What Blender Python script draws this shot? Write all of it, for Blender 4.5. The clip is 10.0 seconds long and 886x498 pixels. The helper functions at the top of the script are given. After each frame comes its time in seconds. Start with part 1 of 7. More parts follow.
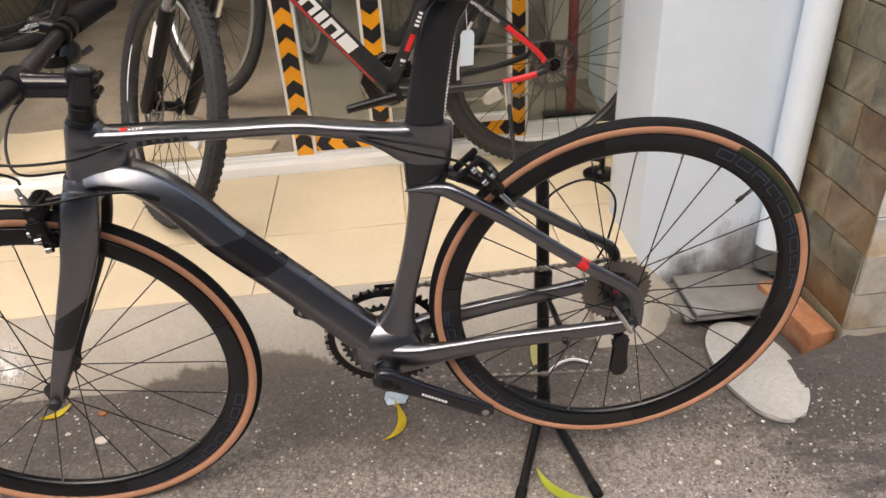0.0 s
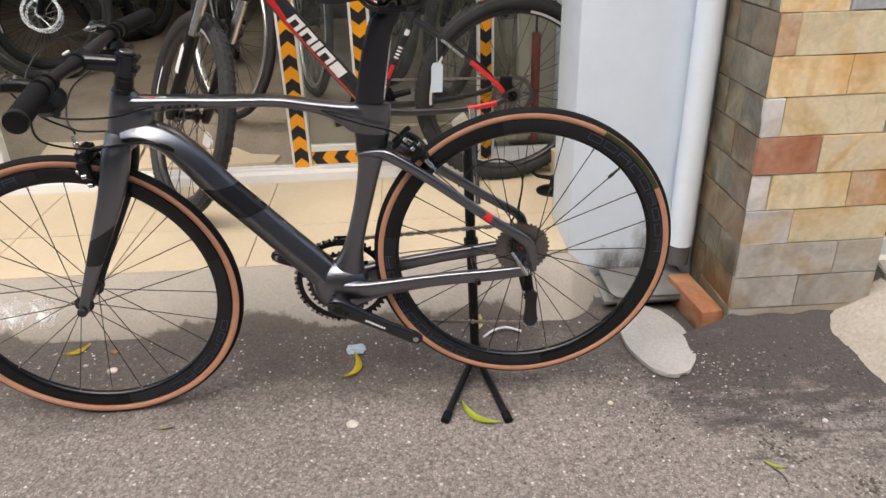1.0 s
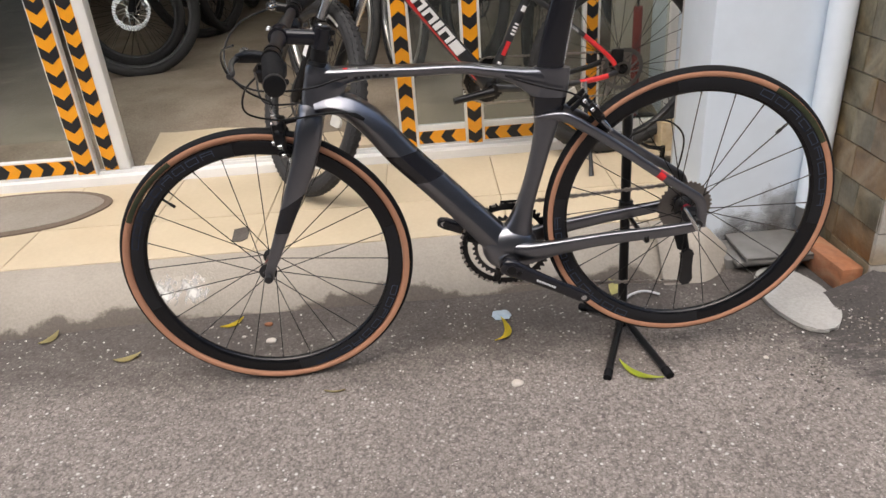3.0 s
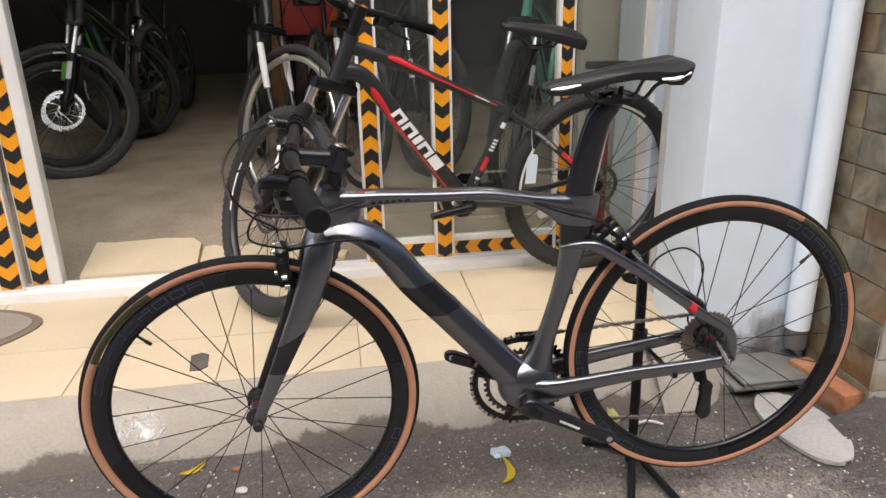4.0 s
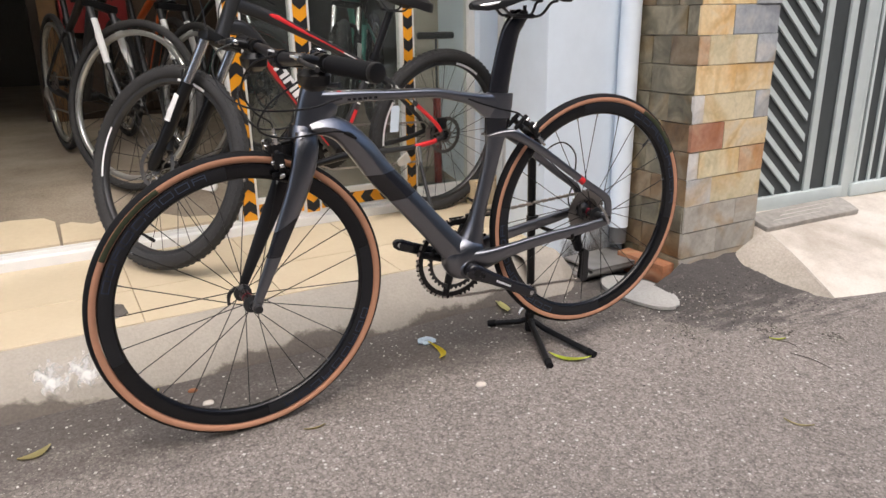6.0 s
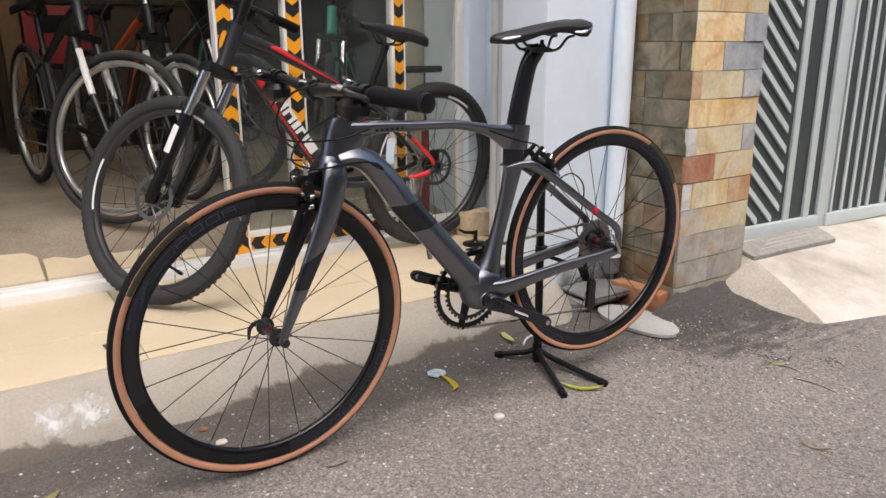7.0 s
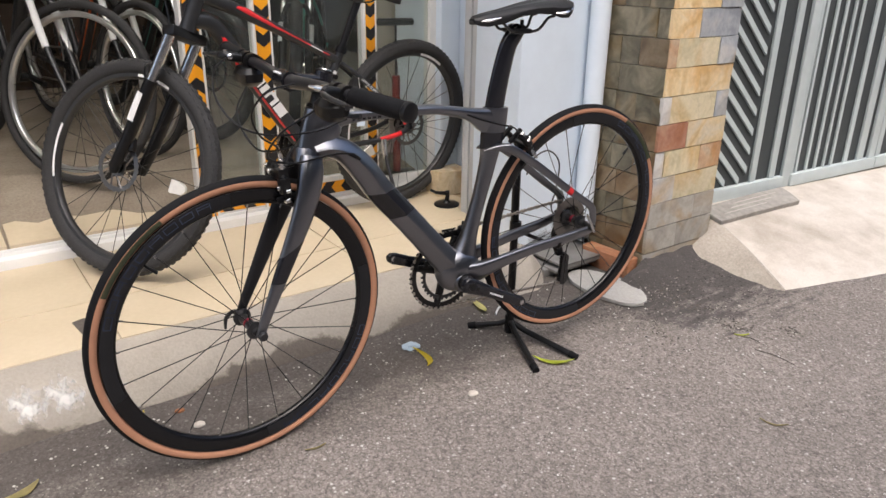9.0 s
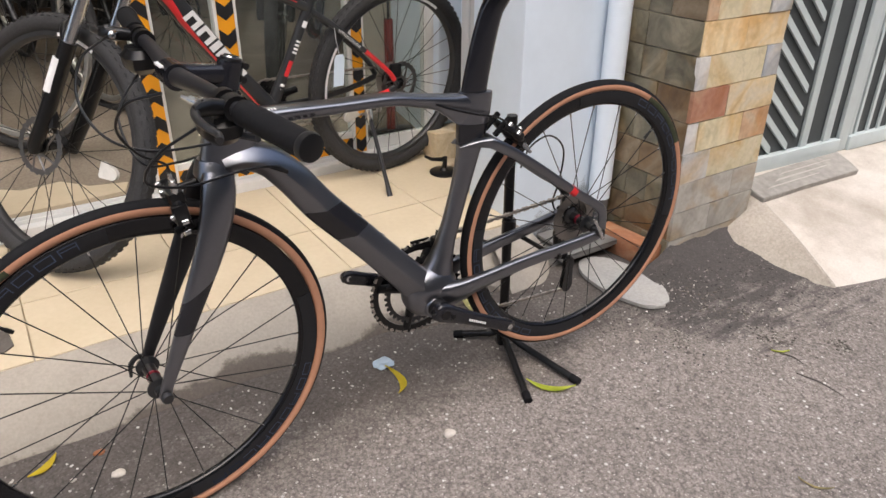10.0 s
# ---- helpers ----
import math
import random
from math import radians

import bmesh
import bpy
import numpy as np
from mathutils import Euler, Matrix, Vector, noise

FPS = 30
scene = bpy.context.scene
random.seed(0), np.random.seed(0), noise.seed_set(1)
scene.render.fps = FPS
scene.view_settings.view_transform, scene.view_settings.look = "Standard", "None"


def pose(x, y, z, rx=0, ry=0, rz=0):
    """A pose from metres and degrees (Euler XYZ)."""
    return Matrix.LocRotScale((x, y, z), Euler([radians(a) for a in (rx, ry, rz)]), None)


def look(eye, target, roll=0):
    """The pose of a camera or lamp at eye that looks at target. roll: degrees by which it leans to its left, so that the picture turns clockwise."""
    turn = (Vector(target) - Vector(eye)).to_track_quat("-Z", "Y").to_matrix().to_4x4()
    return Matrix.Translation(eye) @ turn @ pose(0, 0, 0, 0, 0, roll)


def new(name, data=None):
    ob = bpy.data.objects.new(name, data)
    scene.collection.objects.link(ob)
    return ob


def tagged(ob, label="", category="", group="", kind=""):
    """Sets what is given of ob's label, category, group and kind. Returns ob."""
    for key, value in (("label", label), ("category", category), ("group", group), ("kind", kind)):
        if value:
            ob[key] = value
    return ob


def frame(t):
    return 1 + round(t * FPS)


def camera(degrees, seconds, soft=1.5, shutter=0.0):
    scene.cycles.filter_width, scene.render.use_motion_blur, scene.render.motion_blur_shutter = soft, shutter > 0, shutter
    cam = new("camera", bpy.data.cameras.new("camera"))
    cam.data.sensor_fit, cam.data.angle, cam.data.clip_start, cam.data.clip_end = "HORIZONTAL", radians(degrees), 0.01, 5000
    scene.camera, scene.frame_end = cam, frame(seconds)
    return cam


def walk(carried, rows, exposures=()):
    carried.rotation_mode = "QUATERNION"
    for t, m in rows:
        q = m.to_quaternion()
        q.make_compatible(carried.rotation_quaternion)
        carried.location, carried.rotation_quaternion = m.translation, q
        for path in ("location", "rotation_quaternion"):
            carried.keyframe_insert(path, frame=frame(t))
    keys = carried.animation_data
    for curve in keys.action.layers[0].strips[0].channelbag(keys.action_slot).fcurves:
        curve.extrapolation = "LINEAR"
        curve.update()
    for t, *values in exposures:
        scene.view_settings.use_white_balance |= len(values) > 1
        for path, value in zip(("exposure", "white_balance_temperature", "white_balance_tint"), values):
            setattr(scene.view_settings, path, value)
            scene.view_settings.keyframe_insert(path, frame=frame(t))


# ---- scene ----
cam = camera(63.4, 10.0, 1.5)
PATH = [
    (0, (0.012, 0.007, 1.182), (0.114, 1.701, 0.123), -3.8),
    (0.5, (-0.027, -0.224, 1.202), (0.066, 1.486, 0.168), -2.2),
    (1, (0.135, -0.435, 1.168), (0.212, 1.348, 0.266), -1.8),
    (1.5, (0.15, -0.561, 1.15), (0.236, 1.19, 0.188), -2.3),
    (2, (-0.063, -0.716, 1.175), (-0.081, 1.047, 0.231), -3.4),
    (2.2, (-0.076, -0.737, 1.168), (-0.108, 1.041, 0.253), -3.9),
    (3.3, (-0.266, -0.405, 1.144), (-0.246, 1.375, 0.232), -4.8),
    (3.5, (-0.3, -0.366, 1.158), (-0.271, 1.437, 0.292), -5.0),
    (4, (-0.411, -0.316, 1.164), (-0.142, 1.547, 0.488), -1.3),
    (4.5, (-0.61, -0.306, 1.175), (-0.096, 1.524, 0.553), -2.2),
    (5, (-0.768, -0.481, 1.123), (-0.116, 1.33, 0.579), -2.4),
    (5.5, (-0.865, -0.546, 1.017), (-0.085, 1.17, 0.349), -1.8),
    (6.8, (-1.1, -0.468, 0.954), (-0.052, 1.153, 0.429), -0.0),
    (7, (-1.112, -0.446, 0.963), (-0.065, 1.172, 0.429), -0.3),
    (7.5, (-1.098, -0.447, 0.99), (-0.055, 1.163, 0.425), -1.8),
    (8, (-1.12, -0.451, 1.002), (-0.036, 1.119, 0.401), -1.0),
    (8.5, (-1.155, -0.415, 1.024), (-0.036, 1.111, 0.377), 0.6),
    (9, (-1.11, -0.387, 1.102), (-0.017, 1.121, 0.374), 0.9),
    (9.5, (-0.923, -0.276, 1.171), (0.072, 1.244, 0.335), 0.3),
    (10, (-0.748, -0.112, 1.158), (0.221, 1.368, 0.226), 0.4),
]
walk(cam, [(t, look(eye, target, roll)) for t, eye, target, roll in PATH],
     [(0.0, 1.12, 6900, 11), (0.6, 1.07, 6580, 10), (1.2, 1.05, 6570, 10), (2.0, 0.98, 6560, 10), (3.5, 1.06, 6500, 10), (4.3, 1.14, 6580, 10.5), (5.0, 1.14, 6660, 10.5), (5.6, 1.11, 6480, 10.5), (7.5, 1.08, 6480, 11), (10.0, 1.06, 6470, 11)])

# ---------------------------------------------------------------- light
world = bpy.data.worlds.new("world")
scene.world = world
world.use_nodes = True
wn = world.node_tree
sky = wn.nodes.new("ShaderNodeTexSky")
sky.sky_type = "NISHITA"
sky.sun_disc = False
sky.sun_elevation = radians(58)
sky.sun_rotation = radians(200)
sky.air_density, sky.dust_density, sky.ozone_density = 1.0, 4.2, 1.2
bg = wn.nodes["Background"]
wn.links.new(sky.outputs[0], bg.inputs[0])
bg.inputs[1].default_value = 0.132
sun = new("sun", bpy.data.lights.new("sun", "SUN"))
sun.data.energy, sun.data.angle, sun.data.color = 1.42, radians(75), (1.0, 0.955, 0.915)
sun.matrix_world = look((-1.2, -2.2, 7.0), (0, 1.2, 0))


# ---------------------------------------------------------------- materials
def node_material(name):
    m = bpy.data.materials.new(name)
    m.use_nodes = True
    nt = m.node_tree
    return m, nt, nt.nodes["Principled BSDF"]


def mapped(nt, kind, scale, detail=4.0, rough=0.6, stretch=(1, 1, 1)):
    co = nt.nodes.new("ShaderNodeTexCoord")
    mp = nt.nodes.new("ShaderNodeMapping")
    mp.inputs["Scale"].default_value = stretch
    nt.links.new(co.outputs["Object"], mp.inputs[0])
    t = nt.nodes.new(kind)
    t.inputs["Scale"].default_value = scale
    if kind == "ShaderNodeTexNoise":
        t.inputs["Detail"].default_value, t.inputs["Roughness"].default_value = detail, rough
    nt.links.new(mp.outputs[0], t.inputs["Vector"])
    return t


def ramp(nt, source, stops):
    r = nt.nodes.new("ShaderNodeValToRGB")
    while len(r.color_ramp.elements) < len(stops):
        r.color_ramp.elements.new(0.5)
    for el, (p, c) in zip(r.color_ramp.elements, stops):
        el.position = p
        el.color = (*c, 1) if len(c) == 3 else c
    nt.links.new(source, r.inputs[0])
    return r.outputs[0]


def blend(nt, a, b, fac, how="MIX"):
    x = nt.nodes.new("ShaderNodeMix")
    x.data_type, x.blend_type = "RGBA", how
    for sock, v in ((x.inputs["Factor"], fac), (x.inputs["A"], a), (x.inputs["B"], b)):
        if isinstance(v, (int, float)):
            sock.default_value = v
        elif isinstance(v, tuple):
            sock.default_value = (*v, 1)
        else:
            nt.links.new(v, sock)
    return x.outputs["Result"]


def bumped(nt, bsdf, height, strength, distance):
    b = nt.nodes.new("ShaderNodeBump")
    b.inputs["Strength"].default_value, b.inputs["Distance"].default_value = strength, distance
    nt.links.new(height, b.inputs["Height"])
    nt.links.new(b.outputs[0], bsdf.inputs["Normal"])


def simple(name, colour, rough=0.5, metal=0.0, vary=0.15, scale=30.0, bump=0.0, coat=0.0, big=3.0):
    """A plain surface with fine grain and broad stains."""
    m, nt, p = node_material(name)
    n1 = mapped(nt, "ShaderNodeTexNoise", scale)
    n2 = mapped(nt, "ShaderNodeTexNoise", big)
    lo = tuple(c * (1 - vary) for c in colour)
    hi = tuple(min(1, c * (1 + vary)) for c in colour)
    c1 = ramp(nt, n1.outputs[0], [(0.3, lo), (0.7, hi)])
    c2 = ramp(nt, n2.outputs[0], [(0.3, lo), (0.7, hi)])
    nt.links.new(blend(nt, c1, c2, 0.5), p.inputs["Base Color"])
    r = nt.nodes.new("ShaderNodeMapRange")
    r.inputs["To Min"].default_value, r.inputs["To Max"].default_value = max(0.02, rough - 0.08), min(1, rough + 0.08)
    nt.links.new(n2.outputs[0], r.inputs[0])
    nt.links.new(r.outputs[0], p.inputs["Roughness"])
    p.inputs["Metallic"].default_value = metal
    p.inputs["Coat Weight"].default_value = coat
    if bump:
        bumped(nt, p, n1.outputs[0], 0.6, bump)
    return m


def glass_material():
    m, nt, p = node_material("window_glass")
    p.inputs["Base Color"].default_value = (0.80, 0.86, 0.84, 1)
    p.inputs["Transmission Weight"].default_value = 1.0
    p.inputs["Roughness"].default_value = 0.02
    p.inputs["IOR"].default_value = 1.45
    # a weak pale diffuse layer that stands in for reflections and haze
    film = nt.nodes.new("ShaderNodeBsdfDiffuse")
    film.inputs[0].default_value = (0.50, 0.53, 0.50, 1)
    haze_noise = mapped(nt, "ShaderNodeTexNoise", 3.0, 6.0, 0.7)
    mix = nt.nodes.new("ShaderNodeMixShader")
    out = nt.nodes["Material Output"]
    nt.links.new(ramp(nt, haze_noise.outputs[0], [(0.3, (0.008, 0.008, 0.008)), (0.75, (0.036, 0.036, 0.036))]), mix.inputs[0])
    nt.links.new(p.outputs[0], mix.inputs[1])
    nt.links.new(film.outputs[0], mix.inputs[2])
    nt.links.new(mix.outputs[0], out.inputs[0])
    return m


def asphalt_material():
    m, nt, p = node_material("asphalt")
    fine = mapped(nt, "ShaderNodeTexNoise", 260.0, 4.0, 0.7)
    mid = mapped(nt, "ShaderNodeTexNoise", 30.0, 5.0)
    broad = mapped(nt, "ShaderNodeTexNoise", 1.3, 6.0)
    small = mapped(nt, "ShaderNodeTexVoronoi", 210.0)
    stones = mapped(nt, "ShaderNodeTexVoronoi", 115.0)
    chips = mapped(nt, "ShaderNodeTexVoronoi", 72.0)
    # bedded aggregate: each stone its own grey in a slightly darker binder
    base = ramp(nt, stones.outputs["Color"], [(0.15, (0.170, 0.150, 0.136)), (0.5, (0.216, 0.192, 0.175)), (0.85, (0.305, 0.275, 0.252))])
    base = blend(nt, base, ramp(nt, small.outputs["Color"], [(0.12, (0.095, 0.083, 0.075)), (0.35, (0.178, 0.157, 0.142)), (0.85, (0.325, 0.293, 0.268))]), 0.5)
    gap = ramp(nt, stones.outputs["Distance"], [(0.45, (1, 1, 1)), (0.8, (0.66, 0.65, 0.64))])
    base = blend(nt, base, gap, 1.0, "MULTIPLY")
    base = blend(nt, base, ramp(nt, fine.outputs[0], [(0.3, (0.62, 0.62, 0.62)), (0.7, (1.34, 1.34, 1.34))]), 1.0, "MULTIPLY")
    base = blend(nt, base, ramp(nt, mid.outputs[0], [(0.3, (0.86, 0.85, 0.84)), (0.7, (1.10, 1.10, 1.10))]), 1.0, "MULTIPLY")
    base = blend(nt, base, ramp(nt, broad.outputs[0], [(0.3, (0.84, 0.83, 0.82)), (0.7, (1.14, 1.13, 1.12))]), 1.0, "MULTIPLY")
    # pale chips, only some cells
    pick = ramp(nt, chips.outputs["Color"], [(0.80, (0, 0, 0)), (0.82, (1, 1, 1))])
    near = ramp(nt, chips.outputs["Distance"], [(0.20, (1, 1, 1)), (0.34, (0, 0, 0))])
    spots = blend(nt, pick, near, 1.0, "MULTIPLY")
    flecks = mapped(nt, "ShaderNodeTexVoronoi", 165.0, stretch=(1.0, 1.5, 1.0))
    some = ramp(nt, flecks.outputs["Color"], [(0.80, (0, 0, 0)), (0.82, (1, 1, 1))])
    tight = ramp(nt, flecks.outputs["Distance"], [(0.26, (1, 1, 1)), (0.38, (0, 0, 0))])
    specks = blend(nt, some, tight, 1.0, "MULTIPLY")
    patch = ramp(nt, broad.outputs[0], [(0.35, (0.25, 0.25, 0.25)), (0.62, (1, 1, 1))])
    spots = blend(nt, spots, patch, 1.0, "MULTIPLY")
    base = blend(nt, base, (0.60, 0.58, 0.54), spots)
    base = blend(nt, base, (0.58, 0.55, 0.50), blend(nt, specks, (0.75, 0.75, 0.75), 1.0, "MULTIPLY"))
    # damp, oily dirt at the kerb's foot, the bicycle's soft shade painted in
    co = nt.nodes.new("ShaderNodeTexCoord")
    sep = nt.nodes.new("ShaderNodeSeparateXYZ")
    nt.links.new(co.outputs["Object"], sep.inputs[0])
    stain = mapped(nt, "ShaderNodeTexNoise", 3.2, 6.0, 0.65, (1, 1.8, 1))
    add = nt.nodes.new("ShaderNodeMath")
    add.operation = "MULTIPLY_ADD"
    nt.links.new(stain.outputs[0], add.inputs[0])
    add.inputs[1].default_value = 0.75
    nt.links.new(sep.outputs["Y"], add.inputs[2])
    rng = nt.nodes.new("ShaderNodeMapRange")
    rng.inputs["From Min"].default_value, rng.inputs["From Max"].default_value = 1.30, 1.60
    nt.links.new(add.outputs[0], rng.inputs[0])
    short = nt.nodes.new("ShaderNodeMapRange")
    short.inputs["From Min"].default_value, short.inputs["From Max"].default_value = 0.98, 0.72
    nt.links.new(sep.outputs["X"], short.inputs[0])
    soil_shade = blend(nt, ramp(nt, rng.outputs[0], [(0.0, (0, 0, 0)), (1.0, (0.72, 0.72, 0.72))]), ramp(nt, short.outputs[0], [(0.0, (0.30, 0.30, 0.30)), (1.0, (1, 1, 1))]), 1.0, "MULTIPLY")
    base = blend(nt, base, (0.045, 0.038, 0.033), soil_shade)
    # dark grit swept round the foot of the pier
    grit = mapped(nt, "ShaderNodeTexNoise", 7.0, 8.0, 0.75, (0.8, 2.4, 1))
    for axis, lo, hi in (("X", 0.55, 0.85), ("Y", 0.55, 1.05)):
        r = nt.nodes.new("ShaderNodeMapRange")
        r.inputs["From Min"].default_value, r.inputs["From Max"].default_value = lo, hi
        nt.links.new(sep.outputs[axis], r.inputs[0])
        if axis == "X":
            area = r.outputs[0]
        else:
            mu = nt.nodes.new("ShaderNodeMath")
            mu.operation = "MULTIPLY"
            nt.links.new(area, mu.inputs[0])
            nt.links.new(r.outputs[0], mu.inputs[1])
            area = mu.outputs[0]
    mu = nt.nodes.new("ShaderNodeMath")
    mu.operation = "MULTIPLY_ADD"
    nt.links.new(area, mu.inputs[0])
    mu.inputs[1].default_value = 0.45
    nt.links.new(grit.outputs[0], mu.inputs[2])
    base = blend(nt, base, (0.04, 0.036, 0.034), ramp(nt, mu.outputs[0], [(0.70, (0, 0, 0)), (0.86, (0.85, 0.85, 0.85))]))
    nt.links.new(base, p.inputs["Base Color"])
    p.inputs["Roughness"].default_value = 0.88
    h = blend(nt, fine.outputs[0], stones.outputs["Distance"], 0.5)
    h = blend(nt, h, spots, 0.3, "ADD")
    bumped(nt, p, h, 0.5, 0.003)
    return m


def concrete_material(name, lo, hi, stain=None, edge=0.0):
    m, nt, p = node_material(name)
    fine = mapped(nt, "ShaderNodeTexNoise", 120.0, 4.0)
    broad = mapped(nt, "ShaderNodeTexNoise", 4.0, 7.0)
    base = blend(nt, ramp(nt, fine.outputs[0], [(0.3, lo), (0.7, hi)]), ramp(nt, broad.outputs[0], [(0.3, lo), (0.7, hi)]), 0.55)
    if stain:
        co = nt.nodes.new("ShaderNodeTexCoord")
        sep = nt.nodes.new("ShaderNodeSeparateXYZ")
        nt.links.new(co.outputs["Object"], sep.inputs[0])
        wob = mapped(nt, "ShaderNodeTexNoise", 3.0, 3.0, 0.5, (1, 0.2, 0.2))
        add = nt.nodes.new("ShaderNodeMath")
        add.operation = "MULTIPLY_ADD"
        nt.links.new(wob.outputs[0], add.inputs[0])
        add.inputs[1].default_value = -0.24
        nt.links.new(sep.outputs["Z"], add.inputs[2])
        rng = nt.nodes.new("ShaderNodeMapRange")
        rng.inputs["From Min"].default_value, rng.inputs["From Max"].default_value = edge + 0.019, edge + 0.031
        rag = mapped(nt, "ShaderNodeTexNoise", 28.0, 6.0, 0.7)
        two = nt.nodes.new("ShaderNodeMath")
        two.operation = "MULTIPLY_ADD"
        nt.links.new(rag.outputs[0], two.inputs[0])
        two.inputs[1].default_value = 0.05
        nt.links.new(add.outputs[0], two.inputs[2])
        nt.links.new(two.outputs[0], rng.inputs[0])
        wetdirt = blend(nt, tuple(c * 0.75 for c in stain), tuple(c * 1.5 for c in stain), fine.outputs[0])
        base = blend(nt, wetdirt, base, rng.outputs[0])
    nt.links.new(base, p.inputs["Base Color"])
    p.inputs["Roughness"].default_value = 0.85
    bumped(nt, p, fine.outputs[0], 0.5, 0.003)
    return m


def ramp_material():
    """Trowelled concrete, pale and smooth, with soft brown water stains."""
    m, nt, p = node_material("pale_concrete")
    fine = mapped(nt, "ShaderNodeTexNoise", 150.0, 4.0)
    mid = mapped(nt, "ShaderNodeTexNoise", 9.0, 6.0, 0.65)
    broad = mapped(nt, "ShaderNodeTexNoise", 2.4, 5.0, 0.6)
    base = ramp(nt, broad.outputs[0], [(0.32, (0.40, 0.355, 0.30)), (0.47, (0.545, 0.50, 0.44)), (0.66, (0.62, 0.58, 0.525))])
    base = blend(nt, base, ramp(nt, mid.outputs[0], [(0.30, (0.84, 0.82, 0.79)), (0.55, (1.0, 1.0, 1.0)), (0.75, (1.05, 1.05, 1.05))]), 1.0, "MULTIPLY")
    base = blend(nt, base, ramp(nt, fine.outputs[0], [(0.28, (0.90, 0.90, 0.90)), (0.72, (1.06, 1.06, 1.06))]), 1.0, "MULTIPLY")
    nt.links.new(base, p.inputs["Base Color"])
    p.inputs["Roughness"].default_value = 0.8
    bumped(nt, p, blend(nt, fine.outputs[0], mid.outputs[0], 0.6), 0.25, 0.003)
    return m


def tile_material():
    m, nt, p = node_material("cream_floor_tile")
    info = nt.nodes.new("ShaderNodeObjectInfo")
    fine = mapped(nt, "ShaderNodeTexNoise", 60.0, 4.0)
    broad = mapped(nt, "ShaderNodeTexNoise", 5.0, 6.0)
    a = ramp(nt, broad.outputs[0], [(0.25, (0.53, 0.43, 0.285)), (0.6, (0.645, 0.545, 0.388)), (0.85, (0.685, 0.59, 0.435))])
    b = ramp(nt, fine.outputs[0], [(0.3, (0.585, 0.49, 0.34)), (0.7, (0.665, 0.57, 0.415))])
    c = ramp(nt, info.outputs["Random"], [(0.0, (0.86, 0.86, 0.85)), (1.0, (0.94, 0.94, 0.94))])
    nt.links.new(blend(nt, blend(nt, a, b, 0.5), c, 1.0, "MULTIPLY"), p.inputs["Base Color"])
    r = nt.nodes.new("ShaderNodeMapRange")
    r.inputs["To Min"].default_value, r.inputs["To Max"].default_value = 0.28, 0.5
    nt.links.new(broad.outputs[0], r.inputs[0])
    nt.links.new(r.outputs[0], p.inputs["Roughness"])
    return m


def slate_material(name, a, b, c, rough=0.55):
    """Split slate cladding: streaked colour that shifts from piece to piece."""
    m, nt, p = node_material(name)
    info = nt.nodes.new("ShaderNodeObjectInfo")
    co = nt.nodes.new("ShaderNodeTexCoord")
    off = nt.nodes.new("ShaderNodeVectorMath")
    off.operation = "MULTIPLY_ADD"
    nt.links.new(info.outputs["Random"], off.inputs[0])
    off.inputs[1].default_value = (31.0, 17.0, 23.0)
    nt.links.new(co.outputs["Object"], off.inputs[2])
    n1 = nt.nodes.new("ShaderNodeTexNoise")
    n1.inputs["Scale"].default_value, n1.inputs["Detail"].default_value = 8.0, 6.0
    n1.inputs["Distortion"].default_value = 1.4
    n2 = nt.nodes.new("ShaderNodeTexNoise")
    n2.inputs["Scale"].default_value, n2.inputs["Detail"].default_value = 70.0, 5.0
    for n in (n1, n2):
        nt.links.new(off.outputs[0], n.inputs["Vector"])
    col = ramp(nt, n1.outputs[0], [(0.30, a), (0.5, b), (0.70, c)])
    n3 = nt.nodes.new("ShaderNodeTexNoise")
    n3.inputs["Scale"].default_value, n3.inputs["Detail"].default_value = 3.2, 6.0
    n3.inputs["Distortion"].default_value = 1.6
    nt.links.new(off.outputs[0], n3.inputs["Vector"])
    # rusty blooms and thin dark cleavage lines
    col = blend(nt, col, blend(nt, col, (0.84, 0.60, 0.30), 0.85, "MULTIPLY"), ramp(nt, n3.outputs[0], [(0.50, (0, 0, 0)), (0.66, (0.85, 0.85, 0.85))]))
    col = blend(nt, col, (0.30, 0.28, 0.25), ramp(nt, n3.outputs[0], [(0.405, (0, 0, 0)), (0.412, (0.22, 0.22, 0.22)), (0.419, (0, 0, 0))]), "MULTIPLY")
    g = ramp(nt, n2.outputs[0], [(0.25, (0.86, 0.86, 0.86)), (0.75, (1.06, 1.06, 1.06))])
    v = ramp(nt, info.outputs["Random"], [(0.0, (0.82, 0.82, 0.82)), (1.0, (1.12, 1.12, 1.12))])
    nt.links.new(blend(nt, blend(nt, col, g, 1.0, "MULTIPLY"), v, 1.0, "MULTIPLY"), p.inputs["Base Color"])
    p.inputs["Roughness"].default_value = rough
    bumped(nt, p, blend(nt, n1.outputs[0], n2.outputs[0], 0.4), 0.7, 0.006)
    return m


